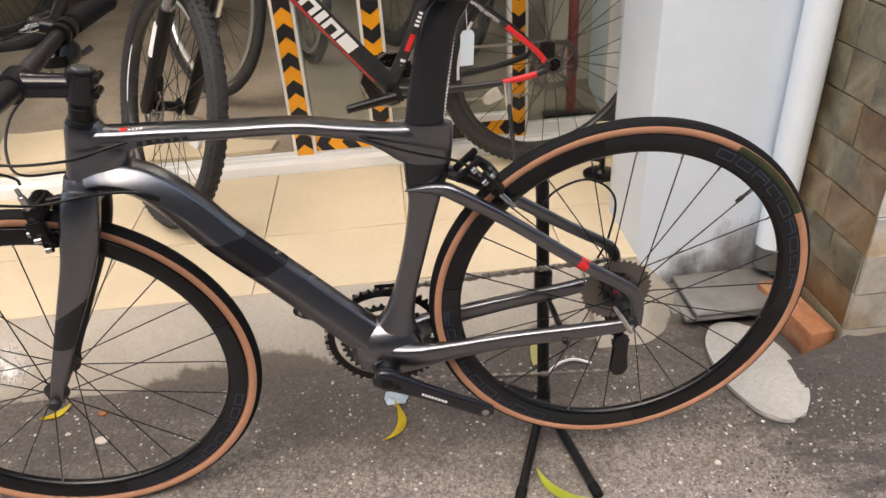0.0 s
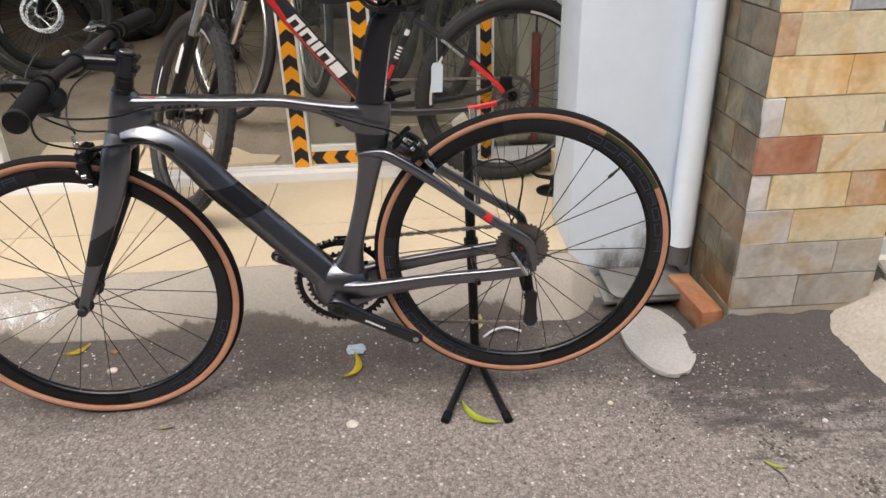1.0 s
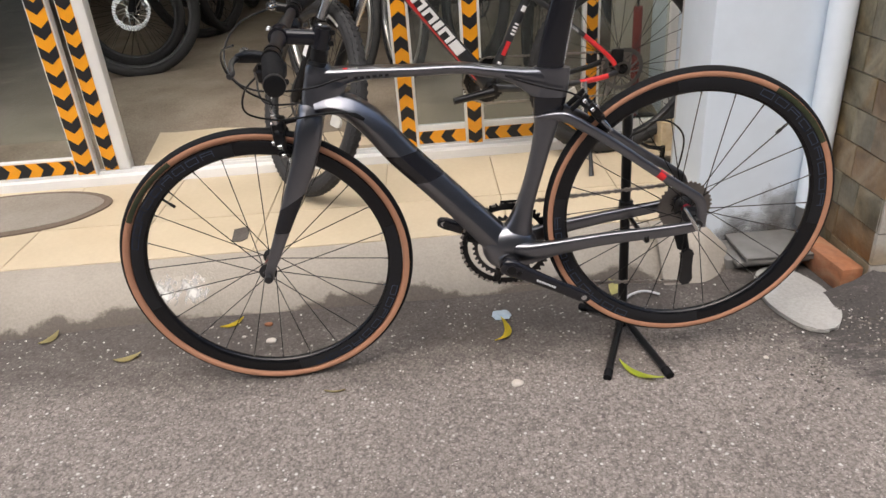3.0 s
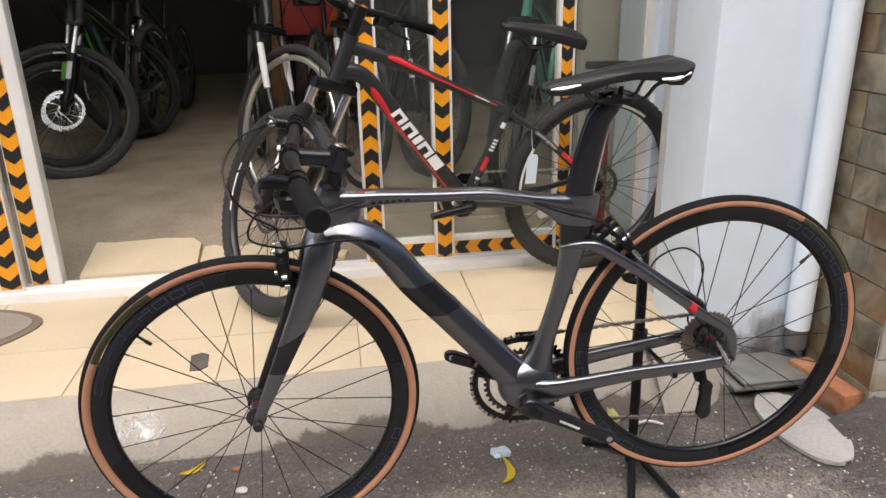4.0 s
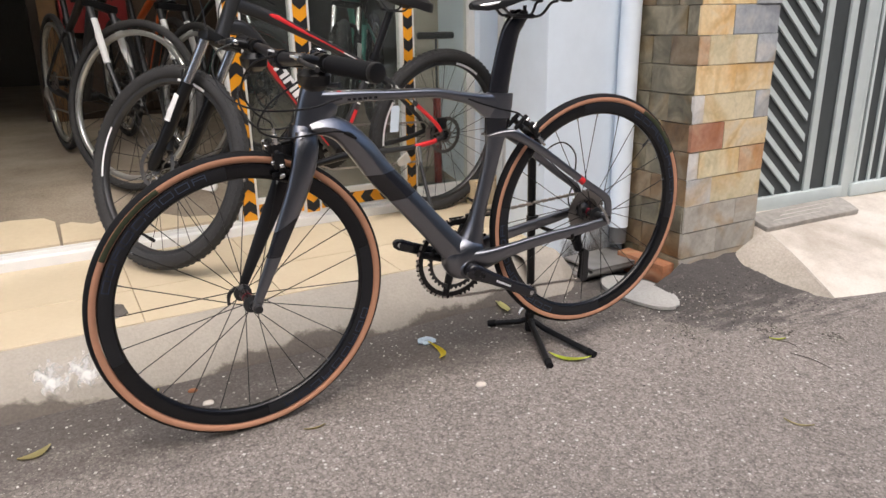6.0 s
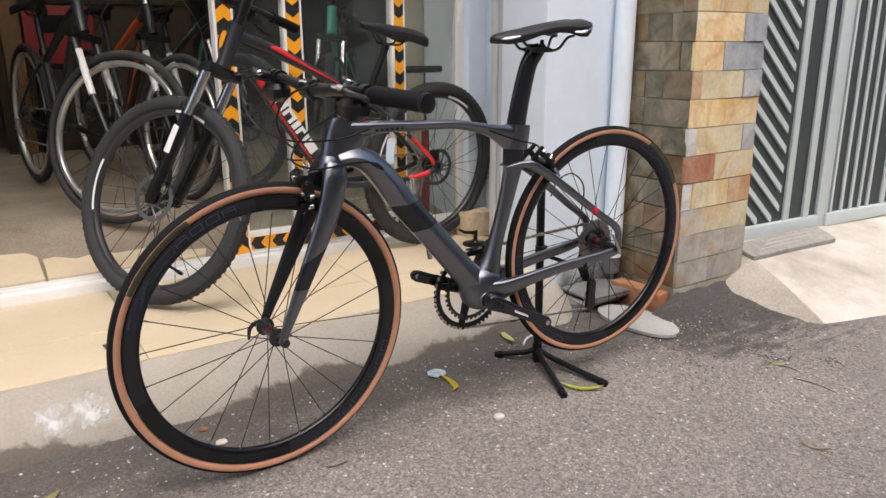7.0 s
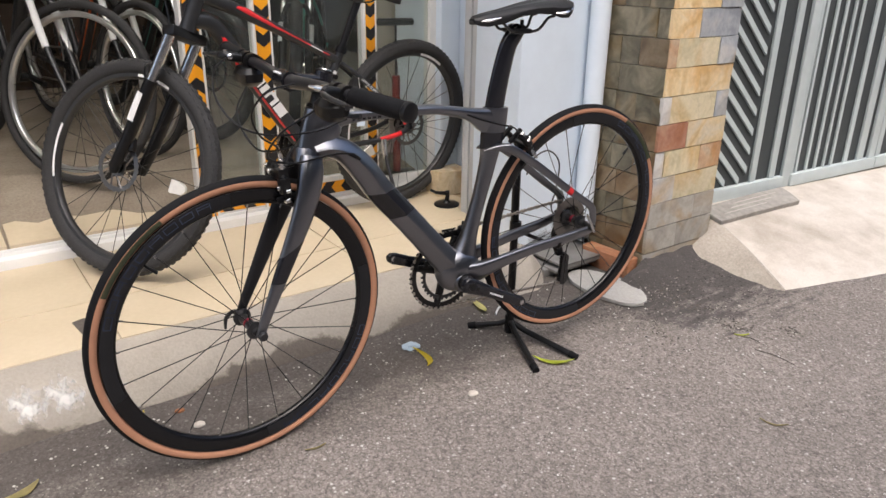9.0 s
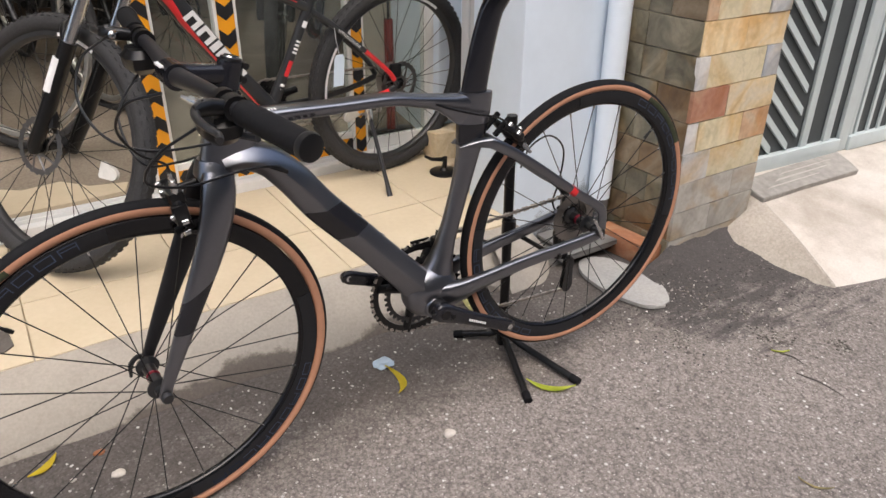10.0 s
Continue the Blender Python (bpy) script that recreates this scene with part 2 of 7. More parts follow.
def carbon_material(name, colour, rough, metal):
    m, nt, p = node_material(name)
    n1 = mapped(nt, "ShaderNodeTexNoise", 900.0, 2.0)
    n2 = mapped(nt, "ShaderNodeTexNoise", 7.0, 4.0)
    lo, hi = tuple(c * 0.85 for c in colour), tuple(c * 1.2 for c in colour)
    nt.links.new(blend(nt, ramp(nt, n1.outputs[0], [(0.3, lo), (0.7, hi)]), colour, 0.5), p.inputs["Base Color"])
    r = nt.nodes.new("ShaderNodeMapRange")
    r.inputs["To Min"].default_value, r.inputs["To Max"].default_value = rough - 0.05, rough + 0.06
    nt.links.new(n2.outputs[0], r.inputs[0])
    nt.links.new(r.outputs[0], p.inputs["Roughness"])
    p.inputs["Metallic"].default_value = metal
    return m


ASPHALT = asphalt_material()
KERB = concrete_material("kerb_concrete", (0.270, 0.242, 0.203), (0.395, 0.359, 0.308), (0.115, 0.098, 0.082), -0.089)
RAMP = ramp_material()
FLANK = concrete_material("rough_pale_concrete", (0.235, 0.205, 0.168), (0.47, 0.425, 0.365))
FLOOR_IN = concrete_material("worn_floor_concrete", (0.16, 0.126, 0.090), (0.35, 0.300, 0.240))
SLAB = concrete_material("slab_concrete", (0.25, 0.245, 0.23), (0.42, 0.41, 0.385))
MORTAR = concrete_material("mortar", (0.32, 0.30, 0.27), (0.50, 0.46, 0.41))
DIRT = concrete_material("dirt", (0.05, 0.042, 0.036), (0.13, 0.115, 0.10))
PATCH = concrete_material("cement_patch", (0.19, 0.165, 0.135), (0.31, 0.28, 0.24))
PATCH_RIM = concrete_material("cement_patch_rim", (0.09, 0.065, 0.045), (0.19, 0.145, 0.11))
TILE = tile_material()
GROUT = simple("grout", (0.50, 0.40, 0.26), 0.85)
PAINT = simple("pale_blue_wall_paint", (0.70, 0.785, 0.87), 0.55, vary=0.05, scale=14, big=1.2, bump=0.001)
PAINT_GREY = simple("grey_wall_paint", (0.52, 0.54, 0.55), 0.6, vary=0.07, scale=14, big=1.5, bump=0.001)
PVC = simple("white_pvc", (0.72, 0.79, 0.86), 0.4, vary=0.05, scale=10)
PVC_DARK = simple("grey_pvc_end", (0.10, 0.10, 0.10), 0.6)
ALU = simple("white_aluminium_frame", (0.76, 0.76, 0.74), 0.35, vary=0.06, scale=12)
ALU_GREY = simple("dull_aluminium", (0.25, 0.245, 0.235), 0.5, metal=0.5, vary=0.3, scale=14)
ORANGE = simple("orange_tape", (0.86, 0.36, 0.015), 0.35, vary=0.06, scale=40)
TAPE_BLACK = simple("black_tape", (0.022, 0.022, 0.024), 0.4)
GLASS = glass_material()
SLATE_TAN = slate_material("slate_tan", (0.58, 0.40, 0.19), (0.74, 0.58, 0.34), (0.70, 0.62, 0.47))
SLATE_GREY = slate_material("slate_grey", (0.27, 0.29, 0.315), (0.39, 0.41, 0.43), (0.50, 0.49, 0.46), 0.42)
SLATE_CEMENT = slate_material("cement_smeared_slate", (0.28, 0.262, 0.225), (0.375, 0.352, 0.31), (0.44, 0.415, 0.37), 0.7)
SLATE_OLIVE = slate_material("slate_olive", (0.47, 0.41, 0.26), (0.64, 0.56, 0.37), (0.70, 0.61, 0.44))
SLATE_RED = slate_material("slate_red", (0.30, 0.13, 0.08), (0.38, 0.19, 0.12), (0.42, 0.26, 0.17))
SLATE_RUST = slate_material("slate_rust", (0.42, 0.27, 0.16), (0.54, 0.36, 0.22), (0.50, 0.40, 0.28))
# darker slates for the pier's side face, its shade put into the colours
SLATE_SHADED = slate_material("slate_side_shaded", (0.085, 0.076, 0.052), (0.185, 0.164, 0.112), (0.30, 0.262, 0.182), 0.28)
SLATE_RUST_SHADED = slate_material("slate_rust_shaded", (0.12, 0.082, 0.048), (0.22, 0.160, 0.095), (0.29, 0.235, 0.160), 0.32)
# grey corner slates made pale: glare on the pier's edge put into the colour
SLATE_GLARE = slate_material("slate_grey_glare", (0.44, 0.44, 0.43), (0.58, 0.57, 0.55), (0.66, 0.64, 0.60), 0.4)
BRICK = slate_material("fired_brick", (0.17, 0.085, 0.05), (0.35, 0.155, 0.082), (0.42, 0.275, 0.18), 0.85)
GATE = simple("grey_green_gate_paint", (0.50, 0.56, 0.56), 0.45, vary=0.07, scale=20, big=2)
GATE_SHEET = simple("dark_gate_sheet", (0.046, 0.053, 0.055), 0.6, vary=0.12, big=2)
WOOD_GREY = simple("weathered_plank", (0.29, 0.272, 0.245), 0.8, vary=0.35, scale=35, bump=0.002)
FRAME = carbon_material("satin_graphite_carbon", (0.205, 0.210, 0.230), 0.30, 1.0)
FRAME_BLACK = carbon_material("gloss_black_carbon", (0.012, 0.012, 0.015), 0.16, 0.0)
FRAME_MATT = carbon_material("matt_black_carbon", (0.016, 0.016, 0.018), 0.36, 0.1)
RIM = carbon_material("black_carbon_rim", (0.006, 0.006, 0.007), 0.22, 0.0)
RIM_MATT = carbon_material("matt_rim_band", (0.013, 0.0135, 0.0155), 0.45, 0.0)
RUBBER = simple("black_rubber", (0.009, 0.009, 0.010), 0.7, vary=0.2, scale=120, bump=0.0008)
RUBBER_DUSTY = simple("dusty_black_rubber", (0.024, 0.024, 0.025), 0.8, vary=0.55, scale=210, bump=0.001)
GUM = simple("tan_tyre_wall", (0.45, 0.225, 0.135), 0.7, vary=0.1, scale=60)
DISC = simple("worn_disc_steel", (0.19, 0.185, 0.18), 0.38, metal=1.0)
RED_ANODISED = simple("red_anodised_metal", (0.22, 0.015, 0.03), 0.35, metal=0.6)
STEEL = simple("polished_steel", (0.62, 0.62, 0.62), 0.25, metal=1.0)
DARK_METAL = simple("dark_anodised_metal", (0.05, 0.05, 0.052), 0.32, metal=0.7)
BLACK_PART = simple("black_component", (0.0065, 0.0065, 0.007), 0.33, vary=0.2)
CHAIN = simple("oily_chain", (0.38, 0.35, 0.32), 0.38, metal=0.9, scale=200)
OILY_STEEL = simple("oily_steel", (0.20, 0.185, 0.17), 0.42, metal=0.85, scale=160)
RED = simple("red_paint", (0.62, 0.025, 0.03), 0.3)
WHITE = simple("white_print", (0.78, 0.78, 0.78), 0.45, vary=0.05)
PEARL = simple("iridescent_print", (0.055, 0.072, 0.120), 0.28, metal=0.4, vary=0.5, scale=18)
GREEN_LABEL = simple("green_tyre_label", (0.035, 0.045, 0.020), 0.5, vary=0.6, scale=90)
SADDLE = simple("black_saddle_cover", (0.014, 0.014, 0.015), 0.45, vary=0.2, scale=90, bump=0.0006)
for mat, level in ((RUBBER, 0.12), (RIM, 0.35), (RIM_MATT, 0.3), (SADDLE, 0.3), (TAPE_BLACK, 0.3), (BLACK_PART, 0.32), (FRAME_MATT, 0.32)):
    mat.node_tree.nodes["Principled BSDF"].inputs["Specular IOR Level"].default_value = level
CLEAR_PLASTIC = simple("milky_clear_plastic", (0.60, 0.59, 0.55), 0.25, vary=0.12, scale=60)
LEAF_YELLOW = simple("yellow_leaf", (0.66, 0.52, 0.03), 0.55, vary=0.2)
LEAF_PALE = simple("faded_yellow_leaf", (0.66, 0.62, 0.28), 0.6, vary=0.2)
LEAF_GREEN = simple("yellow_green_leaf", (0.50, 0.56, 0.06), 0.55, vary=0.2)
LEAF_BROWN = simple("dry_leaf", (0.42, 0.36, 0.16), 0.7, vary=0.3)


# ---------------------------------------------------------------- mesh tools
def part(name, bm, material, parent=None, label="", smooth=True):
    """Link a bmesh as one mesh object, under a thing or a part where one is given."""
    me = bpy.data.meshes.new(name)
    bmesh.ops.recalc_face_normals(bm, faces=bm.faces)
    bm.to_mesh(me)
    bm.free()
    for m in material if isinstance(material, (list, tuple)) else (material,):
        me.materials.append(m)
    if smooth:
        me.polygons.foreach_set("use_smooth", [True] * len(me.polygons))
        me.set_sharp_from_angle(angle=radians(42))
    ob = new(name, me)
    if parent:
        ob.parent = parent
    if label:
        ob["label"] = label
    return ob


def thing(name, label, category, m=None, group="", kind=""):
    ob = new(name)
    ob.empty_display_size = 0.1
    if m is not None:
        ob.matrix_world = m
    return tagged(ob, label, category, group, kind)


def box(bm, lo, hi, bevel=0.0, m=None, segments=2):
    r = bmesh.ops.create_cube(bm, size=1.0)
    vs = r["verts"]
    c = [(a + b) / 2 for a, b in zip(lo, hi)]
    s = [abs(b - a) for a, b in zip(lo, hi)]
    for v in vs:
        v.co = Vector([c[i] + v.co[i] * s[i] for i in range(3)])
    if bevel:
        es = list({e for v in vs for e in v.link_edges})
        r = bmesh.ops.bevel(bm, geom=es, offset=bevel, segments=segments, profile=0.6, affect="EDGES")
        vs = list({v for f in r["faces"] for v in f.verts} | {v for v in vs if v.is_valid})
    if m is not None:
        for v in vs:
            v.co = m @ v.co
    return bm


def ring_points(c, a, b, n, e=2.0):
    out = []
    for i in range(n):
        w = 2 * math.pi * i / n
        x, y = math.cos(w), math.sin(w)
        k = (abs(x) ** e + abs(y) ** e) ** (-1 / e)
        out.append(Vector(c) + Vector(a) * (x * k) + Vector(b) * (y * k))
    return out


def loft(bm, rings, caps=True, slots=None, closed=False):
    """Skin rings of equal count. slots: a material slot for each span."""
    vs = [[bm.verts.new(p) for p in r] for r in rings]
    n = len(vs[0])
    spans = list(zip(vs, vs[1:])) + ([(vs[-1], vs[0])] if closed else [])
    for k, (r0, r1) in enumerate(spans):
        for i in range(n):
            f = bm.faces.new((r0[i], r0[(i + 1) % n], r1[(i + 1) % n], r1[i]))
            if slots:
                f.material_index = slots[k]
    if caps and not closed:
        f = bm.faces.new(list(reversed(vs[0])))
        g = bm.faces.new(vs[-1])
        if slots:
            f.material_index, g.material_index = slots[0], slots[-1]
    return bm


def smooth_path(pts, n):
    """n points along a Catmull-Rom curve through pts (of any dimension)."""
    P = [np.array(p, float) for p in pts]
    P = [2 * P[0] - P[1]] + P + [2 * P[-1] - P[-2]]
    out = []
    m = len(P) - 3
    for i in range(n):
        u = m * i / (n - 1)
        k = min(int(u), m - 1)
        t = u - k
        a, b, c, d = P[k:k + 4]
        out.append(0.5 * (2 * b + (c - a) * t + (2 * a - 5 * b + 4 * c - d) * t * t + (3 * b - a - 3 * c + d) * t ** 3))
    return out


def tube(bm, pts, radius, n=10, caps=True, steps=0, slots=None):
    """A round tube along pts; radius may be a list. steps: points of a smooth curve through pts."""
    rad = list(radius) if isinstance(radius, (list, tuple)) else [radius] * len(pts)
    if steps:
        q = smooth_path([(*p, r) for p, r in zip(pts, rad)], steps)
        pts, rad = [Vector(p[:3]) for p in q], [p[3] for p in q]
    pts = [Vector(p) for p in pts]
    rings = []
    up = None
    for i, p in enumerate(pts):
        d = (pts[min(i + 1, len(pts) - 1)] - pts[max(i - 1, 0)]).normalized()
        if up is None:
            up = Vector((0, 0, 1)) if abs(d.z) < 0.9 else Vector((1, 0, 0))
        a = d.cross(up).normalized()
        b = a.cross(d).normalized()
        up = b
        rings.append(ring_points(p, a * rad[i], b * rad[i], n))
    return loft(bm, rings, caps, slots)


def blade(bm, pts, n=16, e=2.4, steps=0, slots=None):
    """A flat-sided tube in the plane of the bicycle: rows of (x, y, z, depth in the plane, width across).
    e: the roundness of the section, or its half outline as (in the plane, across) points from top to bottom."""
    q = smooth_path(pts, steps) if steps else [np.array(p, float) for p in pts]
    rings = []
    for i, p in enumerate(q):
        d = Vector((q[min(i + 1, len(q) - 1)] - q[max(i - 1, 0)])[:3]).normalized()
        a = d.cross(Vector((0, 1, 0))).normalized()
        b = d.cross(a).normalized()
        if isinstance(e, float):
            rings.append(ring_points(p[:3], a * (p[3] / 2), b * (p[4] / 2), n, e))
        else:
            c, h, w = Vector(p[:3]), a * (p[3] / 2), b * (p[4] / 2)
            rings.append([c + h * u + w * v for u, v in e] + [c + h * u - w * v for u, v in reversed(e) if v > 0])
    return loft(bm, rings, True, slots)


def banded(bm, upper, lower, slot, keep=lambda c: True):
    """Cut bm by two planes square to the bicycle, each (x, z, slope), and paint what lies between."""
    for x, z, k in (upper, lower):
        bmesh.ops.bisect_plane(bm, geom=bm.verts[:] + bm.edges[:] + bm.faces[:], plane_co=(x, 0, z), plane_no=Vector((-k, 0, 1)).normalized(), dist=1e-6)
    for f in bm.faces:
        c = f.calc_center_median()
        if keep(c) and c.z < upper[1] + upper[2] * (c.x - upper[0]) and c.z > lower[1] + lower[2] * (c.x - lower[0]):
            f.material_index = slot
    return bm


def lathe(bm, profile, m=None, n=48, closed=True, slots=None, arc=None):
    """Turn (radius, across) points round the y axis."""
    a0, a1 = arc or (0, 2 * math.pi)
    count = n if not arc else n + 1
    rings = []
    for i in range(count):
        w = a0 + (a1 - a0) * i / n
        r = [Vector((rr * math.cos(w), yy, rr * math.sin(w))) for rr, yy in profile]
        rings.append([m @ p for p in r] if m is not None else r)
    vs = [[bm.verts.new(p) for p in r] for r in rings]
    k = len(profile)
    spans = list(zip(vs, vs[1:])) + ([(vs[-1], vs[0])] if not arc else [])
    for r0, r1 in spans:
        for i in range(k if closed else k - 1):
            f = bm.faces.new((r0[i], r0[(i + 1) % k], r1[(i + 1) % k], r1[i]))
            if slots:
                f.material_index = slots[i]
    if arc and closed:
        bm.faces.new(vs[0])
        bm.faces.new(list(reversed(vs[-1])))
    return bm


def cylinder(bm, p0, p1, r, n=16, r1=None):
    return tube(bm, [p0, p1], [r, r if r1 is None else r1], n)


def prism(bm, outline, axis, lo, hi):
    """Extrude a flat outline of 2D points along axis (0, 1 or 2) from lo to hi."""
    def at(p, h):
        q = list(p)
        q.insert(axis, h)
        return Vector(q)
    a = [bm.verts.new(at(p, lo)) for p in outline]
    b = [bm.verts.new(at(p, hi)) for p in outline]
    n = len(a)
    for i in range(n):
        bm.faces.new((a[i], a[(i + 1) % n], b[(i + 1) % n], b[i]))
    bm.faces.new(list(reversed(a)))
    bm.faces.new(b)
    return bm


def grid(bm, xs, ys, height):
    vs = [[bm.verts.new((x, y, height(x, y))) for x in xs] for y in ys]
    for r0, r1 in zip(vs, vs[1:]):
        for i in range(len(xs) - 1):
            bm.faces.new((r0[i], r0[i + 1], r1[i + 1], r1[i]))
    return bm


def B():
    return bmesh.new()


def span(a, b, n):
    return [a + (b - a) * i / (n - 1) for i in range(n)]


# ---------------------------------------------------------------- the large structure
def road_z(y):
    return 0.006 + 0.02 * (max(-3.0, min(y, 2.0)) - 1.0)


def tile_z(y):
    return 0.142 + 0.004 * (y - 1.52)


def inner_z(y):
    return 0.172 + 0.115 * max(0.0, min(1.0, (y - 2.36) / 0.55))


def lumpy(x, y, scale, amount):
    return amount * noise.noise(Vector((x * scale, y * scale, 3.7)))


# one sheet of ground, fine near the shop and coarse out to the horizon
xs = [-900, -200, -40, -10, -5] + span(-3, 0.8, 39) + span(0.83, 1.5, 28) + span(1.6, 3.5, 20) + [6, 10, 40, 200, 900]
ys = [-900, -200, -40, -12, -6, -4] + span(-3, 0.7, 38) + span(0.73, 1.24, 24) + span(1.28, 1.6, 4) + [2.4, 4, 12, 40, 200, 900]


def ground_height(x, y):
    z = road_z(y)
    if y > 2.0:
        z = 0.02
    if -3 < x < 3.5 and -3 < y < 1.7:
        z += lumpy(x, y, 2.3, 0.003)
    # dirt and old mortar heaped against the front of the stone pier
    d = math.hypot(1.4 * max(0.0, abs(x - 1.15) - 0.15), max(0.0, 1.21 - y)) if y < 1.24 else 1.0
    z += 0.068 * max(0.0, 1 - d / 0.36) ** 2.1 * (1 + lumpy(x, y, 16, 0.25))
    return z


tagged(part("road", grid(B(), xs, ys, ground_height), ASPHALT), "grey-brown worn asphalt with pale chips, damp dirt and painted shade at the kerb", "road", kind="structure")

# kerb: a sloped concrete riser with a rounded nose
rings = []
for x in span(-4.0, 0.66, 90):
    f = 0.06 * max(0.0, (-0.9 - x)) if x > -2.2 else 0.078
    w = lumpy(x, 0.3, 3.0, 0.010)
    end = max(0.0, (x - 0.38) / 0.28)
    drop = 0.075 * end ** 2
    y0, y1 = 1.372 - f + w + 0.03 * end, 1.548 + 0.4 * w + 0.05 * end
    top = tile_z(1.548) - 0.003 - drop
    rings.append([Vector(p) for p in (
        (x, y0 - 0.012, -0.05), (x, y0, 0.016), (x, y0 + 0.050, 0.070 - drop * 0.5), (x, y0 + 0.105, 0.116 - drop * 0.85), (x, y1 - 0.035, top - 0.008),
        (x, y1, top), (x, 1.63 + 0.05 * end, tile_z(1.63) - 0.013 - drop), (x, 1.63 + 0.05 * end, -0.05))])
tagged(part("kerb", loft(B(), rings), KERB), "sloping grey concrete kerb with a wet tide mark", "kerb", kind="structure")

# mound of mortar where the kerb meets the column
bm = B()
grid(bm, span(0.46, 0.78, 26), span(1.33, 1.60, 22), lambda x, y: max(-0.03, 0.136 - 1.25 * max(0, x - 0.615 + 0.25 * max(0, 1.48 - y)) ** 1.08 - 2.0 * max(0, 1.47 - y) ** 1.35 + lumpy(x, y, 14, 0.007) + lumpy(x, y, 45, 0.003)))
tagged(part("kerb_end", bm, KERB), "broken rounded end of the concrete kerb", "kerb", kind="structure")

# bed under the tiles
bm = B()
prism(bm, [(1.60, -0.05), (2.40, -0.05), (2.40, tile_z(2.40) - 0.010), (1.56, tile_z(1.56) - 0.009), (1.60, 0.0)], 0, -4.0, 1.20)
porch = tagged(part("porch_floor", bm, GROUT, smooth=False), "cream tiled shop porch sloping to the street", "floor", kind="structure")

# inner floor: a worn concrete slope up into the shop
bm = B()
grid(bm, span(-5.0, 2.8, 60), [2.34] + span(2.38, 3.4, 24) + [4, 5, 7, 9.0], lambda x, y: inner_z(y) + lumpy(x, y, 3.0, 0.004))
tagged(part("shop_floor", bm, FLOOR_IN), "worn brown-grey concrete shop floor", "floor", kind="structure")

# remains of cream tiles just inside the door
bm = B()
prism(bm, [(-1.40, 2.31), (-0.98, 2.31), (-0.985, 2.50), (-1.02, 2.545), (-1.13, 2.56), (-1.33, 2.55), (-1.40, 2.56)], 2, 0.18, 0.19)
prism(bm, [(-0.97, 2.31), (-0.60, 2.31), (-0.42, 2.32), (-0.40, 2.37), (-0.52, 2.39), (-0.60, 2.45), (-0.72, 2.44), (-0.78, 2.47), (-0.86, 2.44), (-0.93, 2.48), (-0.97, 2.47)], 2, 0.18, 0.19)
for v in bm.verts:
    v.co.y += 0.04
    v.co.z += inner_z(v.co.y) - 0.18 + (0.008 if v.co.z > 0.185 else -0.01)
tagged(part("broken_tiles", bm, TILE, smooth=False), "broken cream tiles left inside the doorway", "tile", kind="structure")

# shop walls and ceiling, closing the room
# wall colour near black: the deep room's shade is put into it
WALL_IN = simple("shop_wall_shaded", (0.075, 0.070, 0.062), 0.85, vary=0.15, big=1.0)
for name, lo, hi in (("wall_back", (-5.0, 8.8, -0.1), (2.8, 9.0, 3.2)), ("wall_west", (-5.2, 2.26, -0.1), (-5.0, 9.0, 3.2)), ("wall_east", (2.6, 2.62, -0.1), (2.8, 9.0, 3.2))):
    tagged(part(name, box(B(), lo, hi), WALL_IN, smooth=False), "plastered shop wall with the deep room's shade in its colour", "wall", kind="structure")
tagged(part("ceiling", box(B(), (-5.2, 1.5, 3.0), (2.8, 9.0, 3.2)), simple("white_ceiling_paint", (0.72, 0.70, 0.66), 0.8, vary=0.06, big=1.0), smooth=False), "plain white shop ceiling", "ceiling", kind="structure")
# fluorescent tubes on the ceiling, out of view, added to brighten the shop
TUBE_GLOW, tnt, tp = node_material("glowing_tube")
tp.inputs["Emission Color"].default_value = (1.0, 0.93, 0.82, 1)
tp.inputs["Emission Strength"].default_value = 24.0
for lx, ly in ((-1.5, 3.2), (-0.4, 3.2), (0.9, 4.2)):
    lamp = thing("added_tube_light", "unseen tube lamp added to brighten the shop", "ceiling light", pose(lx, ly, 3.0, 0, 0, 90), "tube lamps in the shop")
    part("housing", box(B(), (-0.62, -0.03, -0.045), (0.62, 0.03, -0.001), 0.004), ALU, lamp)
    part("tube", tube(B(), [(-0.59, 0, -0.075), (0.59, 0, -0.075)], 0.013, 12), TUBE_GLOW, lamp, "glowing glass tube")
    for ex in (-0.60, 0.60):
        part("end_cap", box(B(), (ex - 0.012, -0.016, -0.092), (ex + 0.012, 0.016, -0.044), 0.003), ALU, lamp)
tagged(part("wall_front_west", box(B(), (-5.2, 2.24, -0.1), (-2.9, 2.38, 3.0)), PAINT, smooth=False), "pale blue painted shop front wall", "wall", kind="structure")
tagged(part("wall_front_top", box(B(), (-2.9, 2.22, 2.39), (0.80, 2.40, 3.0)), PAINT, smooth=False), "pale blue painted wall over the shop window", "wall", kind="structure")

# the painted column beside the shop window, with the recess and its shutter channel
bm = B()
box(bm, (0.610, 1.540, 0.03), (1.02, 1.80, 3.0), 0.012)
tagged(part("column", bm, PAINT), "pale blue painted concrete column", "column", kind="structure")
tagged(part("wall_recess", box(box(B(), (0.86, 1.805, 0.05), (1.2, 2.235, 3.0), 0.006), (0.767, 2.240, 0.05), (1.2, 2.62, 3.0), 0.006), PAINT), "pale blue painted side wall of the porch", "wall", kind="structure")
tagged(part("wall_inner_side", box(B(), (0.86, 2.625, 0.1), (2.6, 2.72, 3.0)), WALL_IN, smooth=False), "plastered wall with the deep room's shade in its colour", "wall", kind="structure")
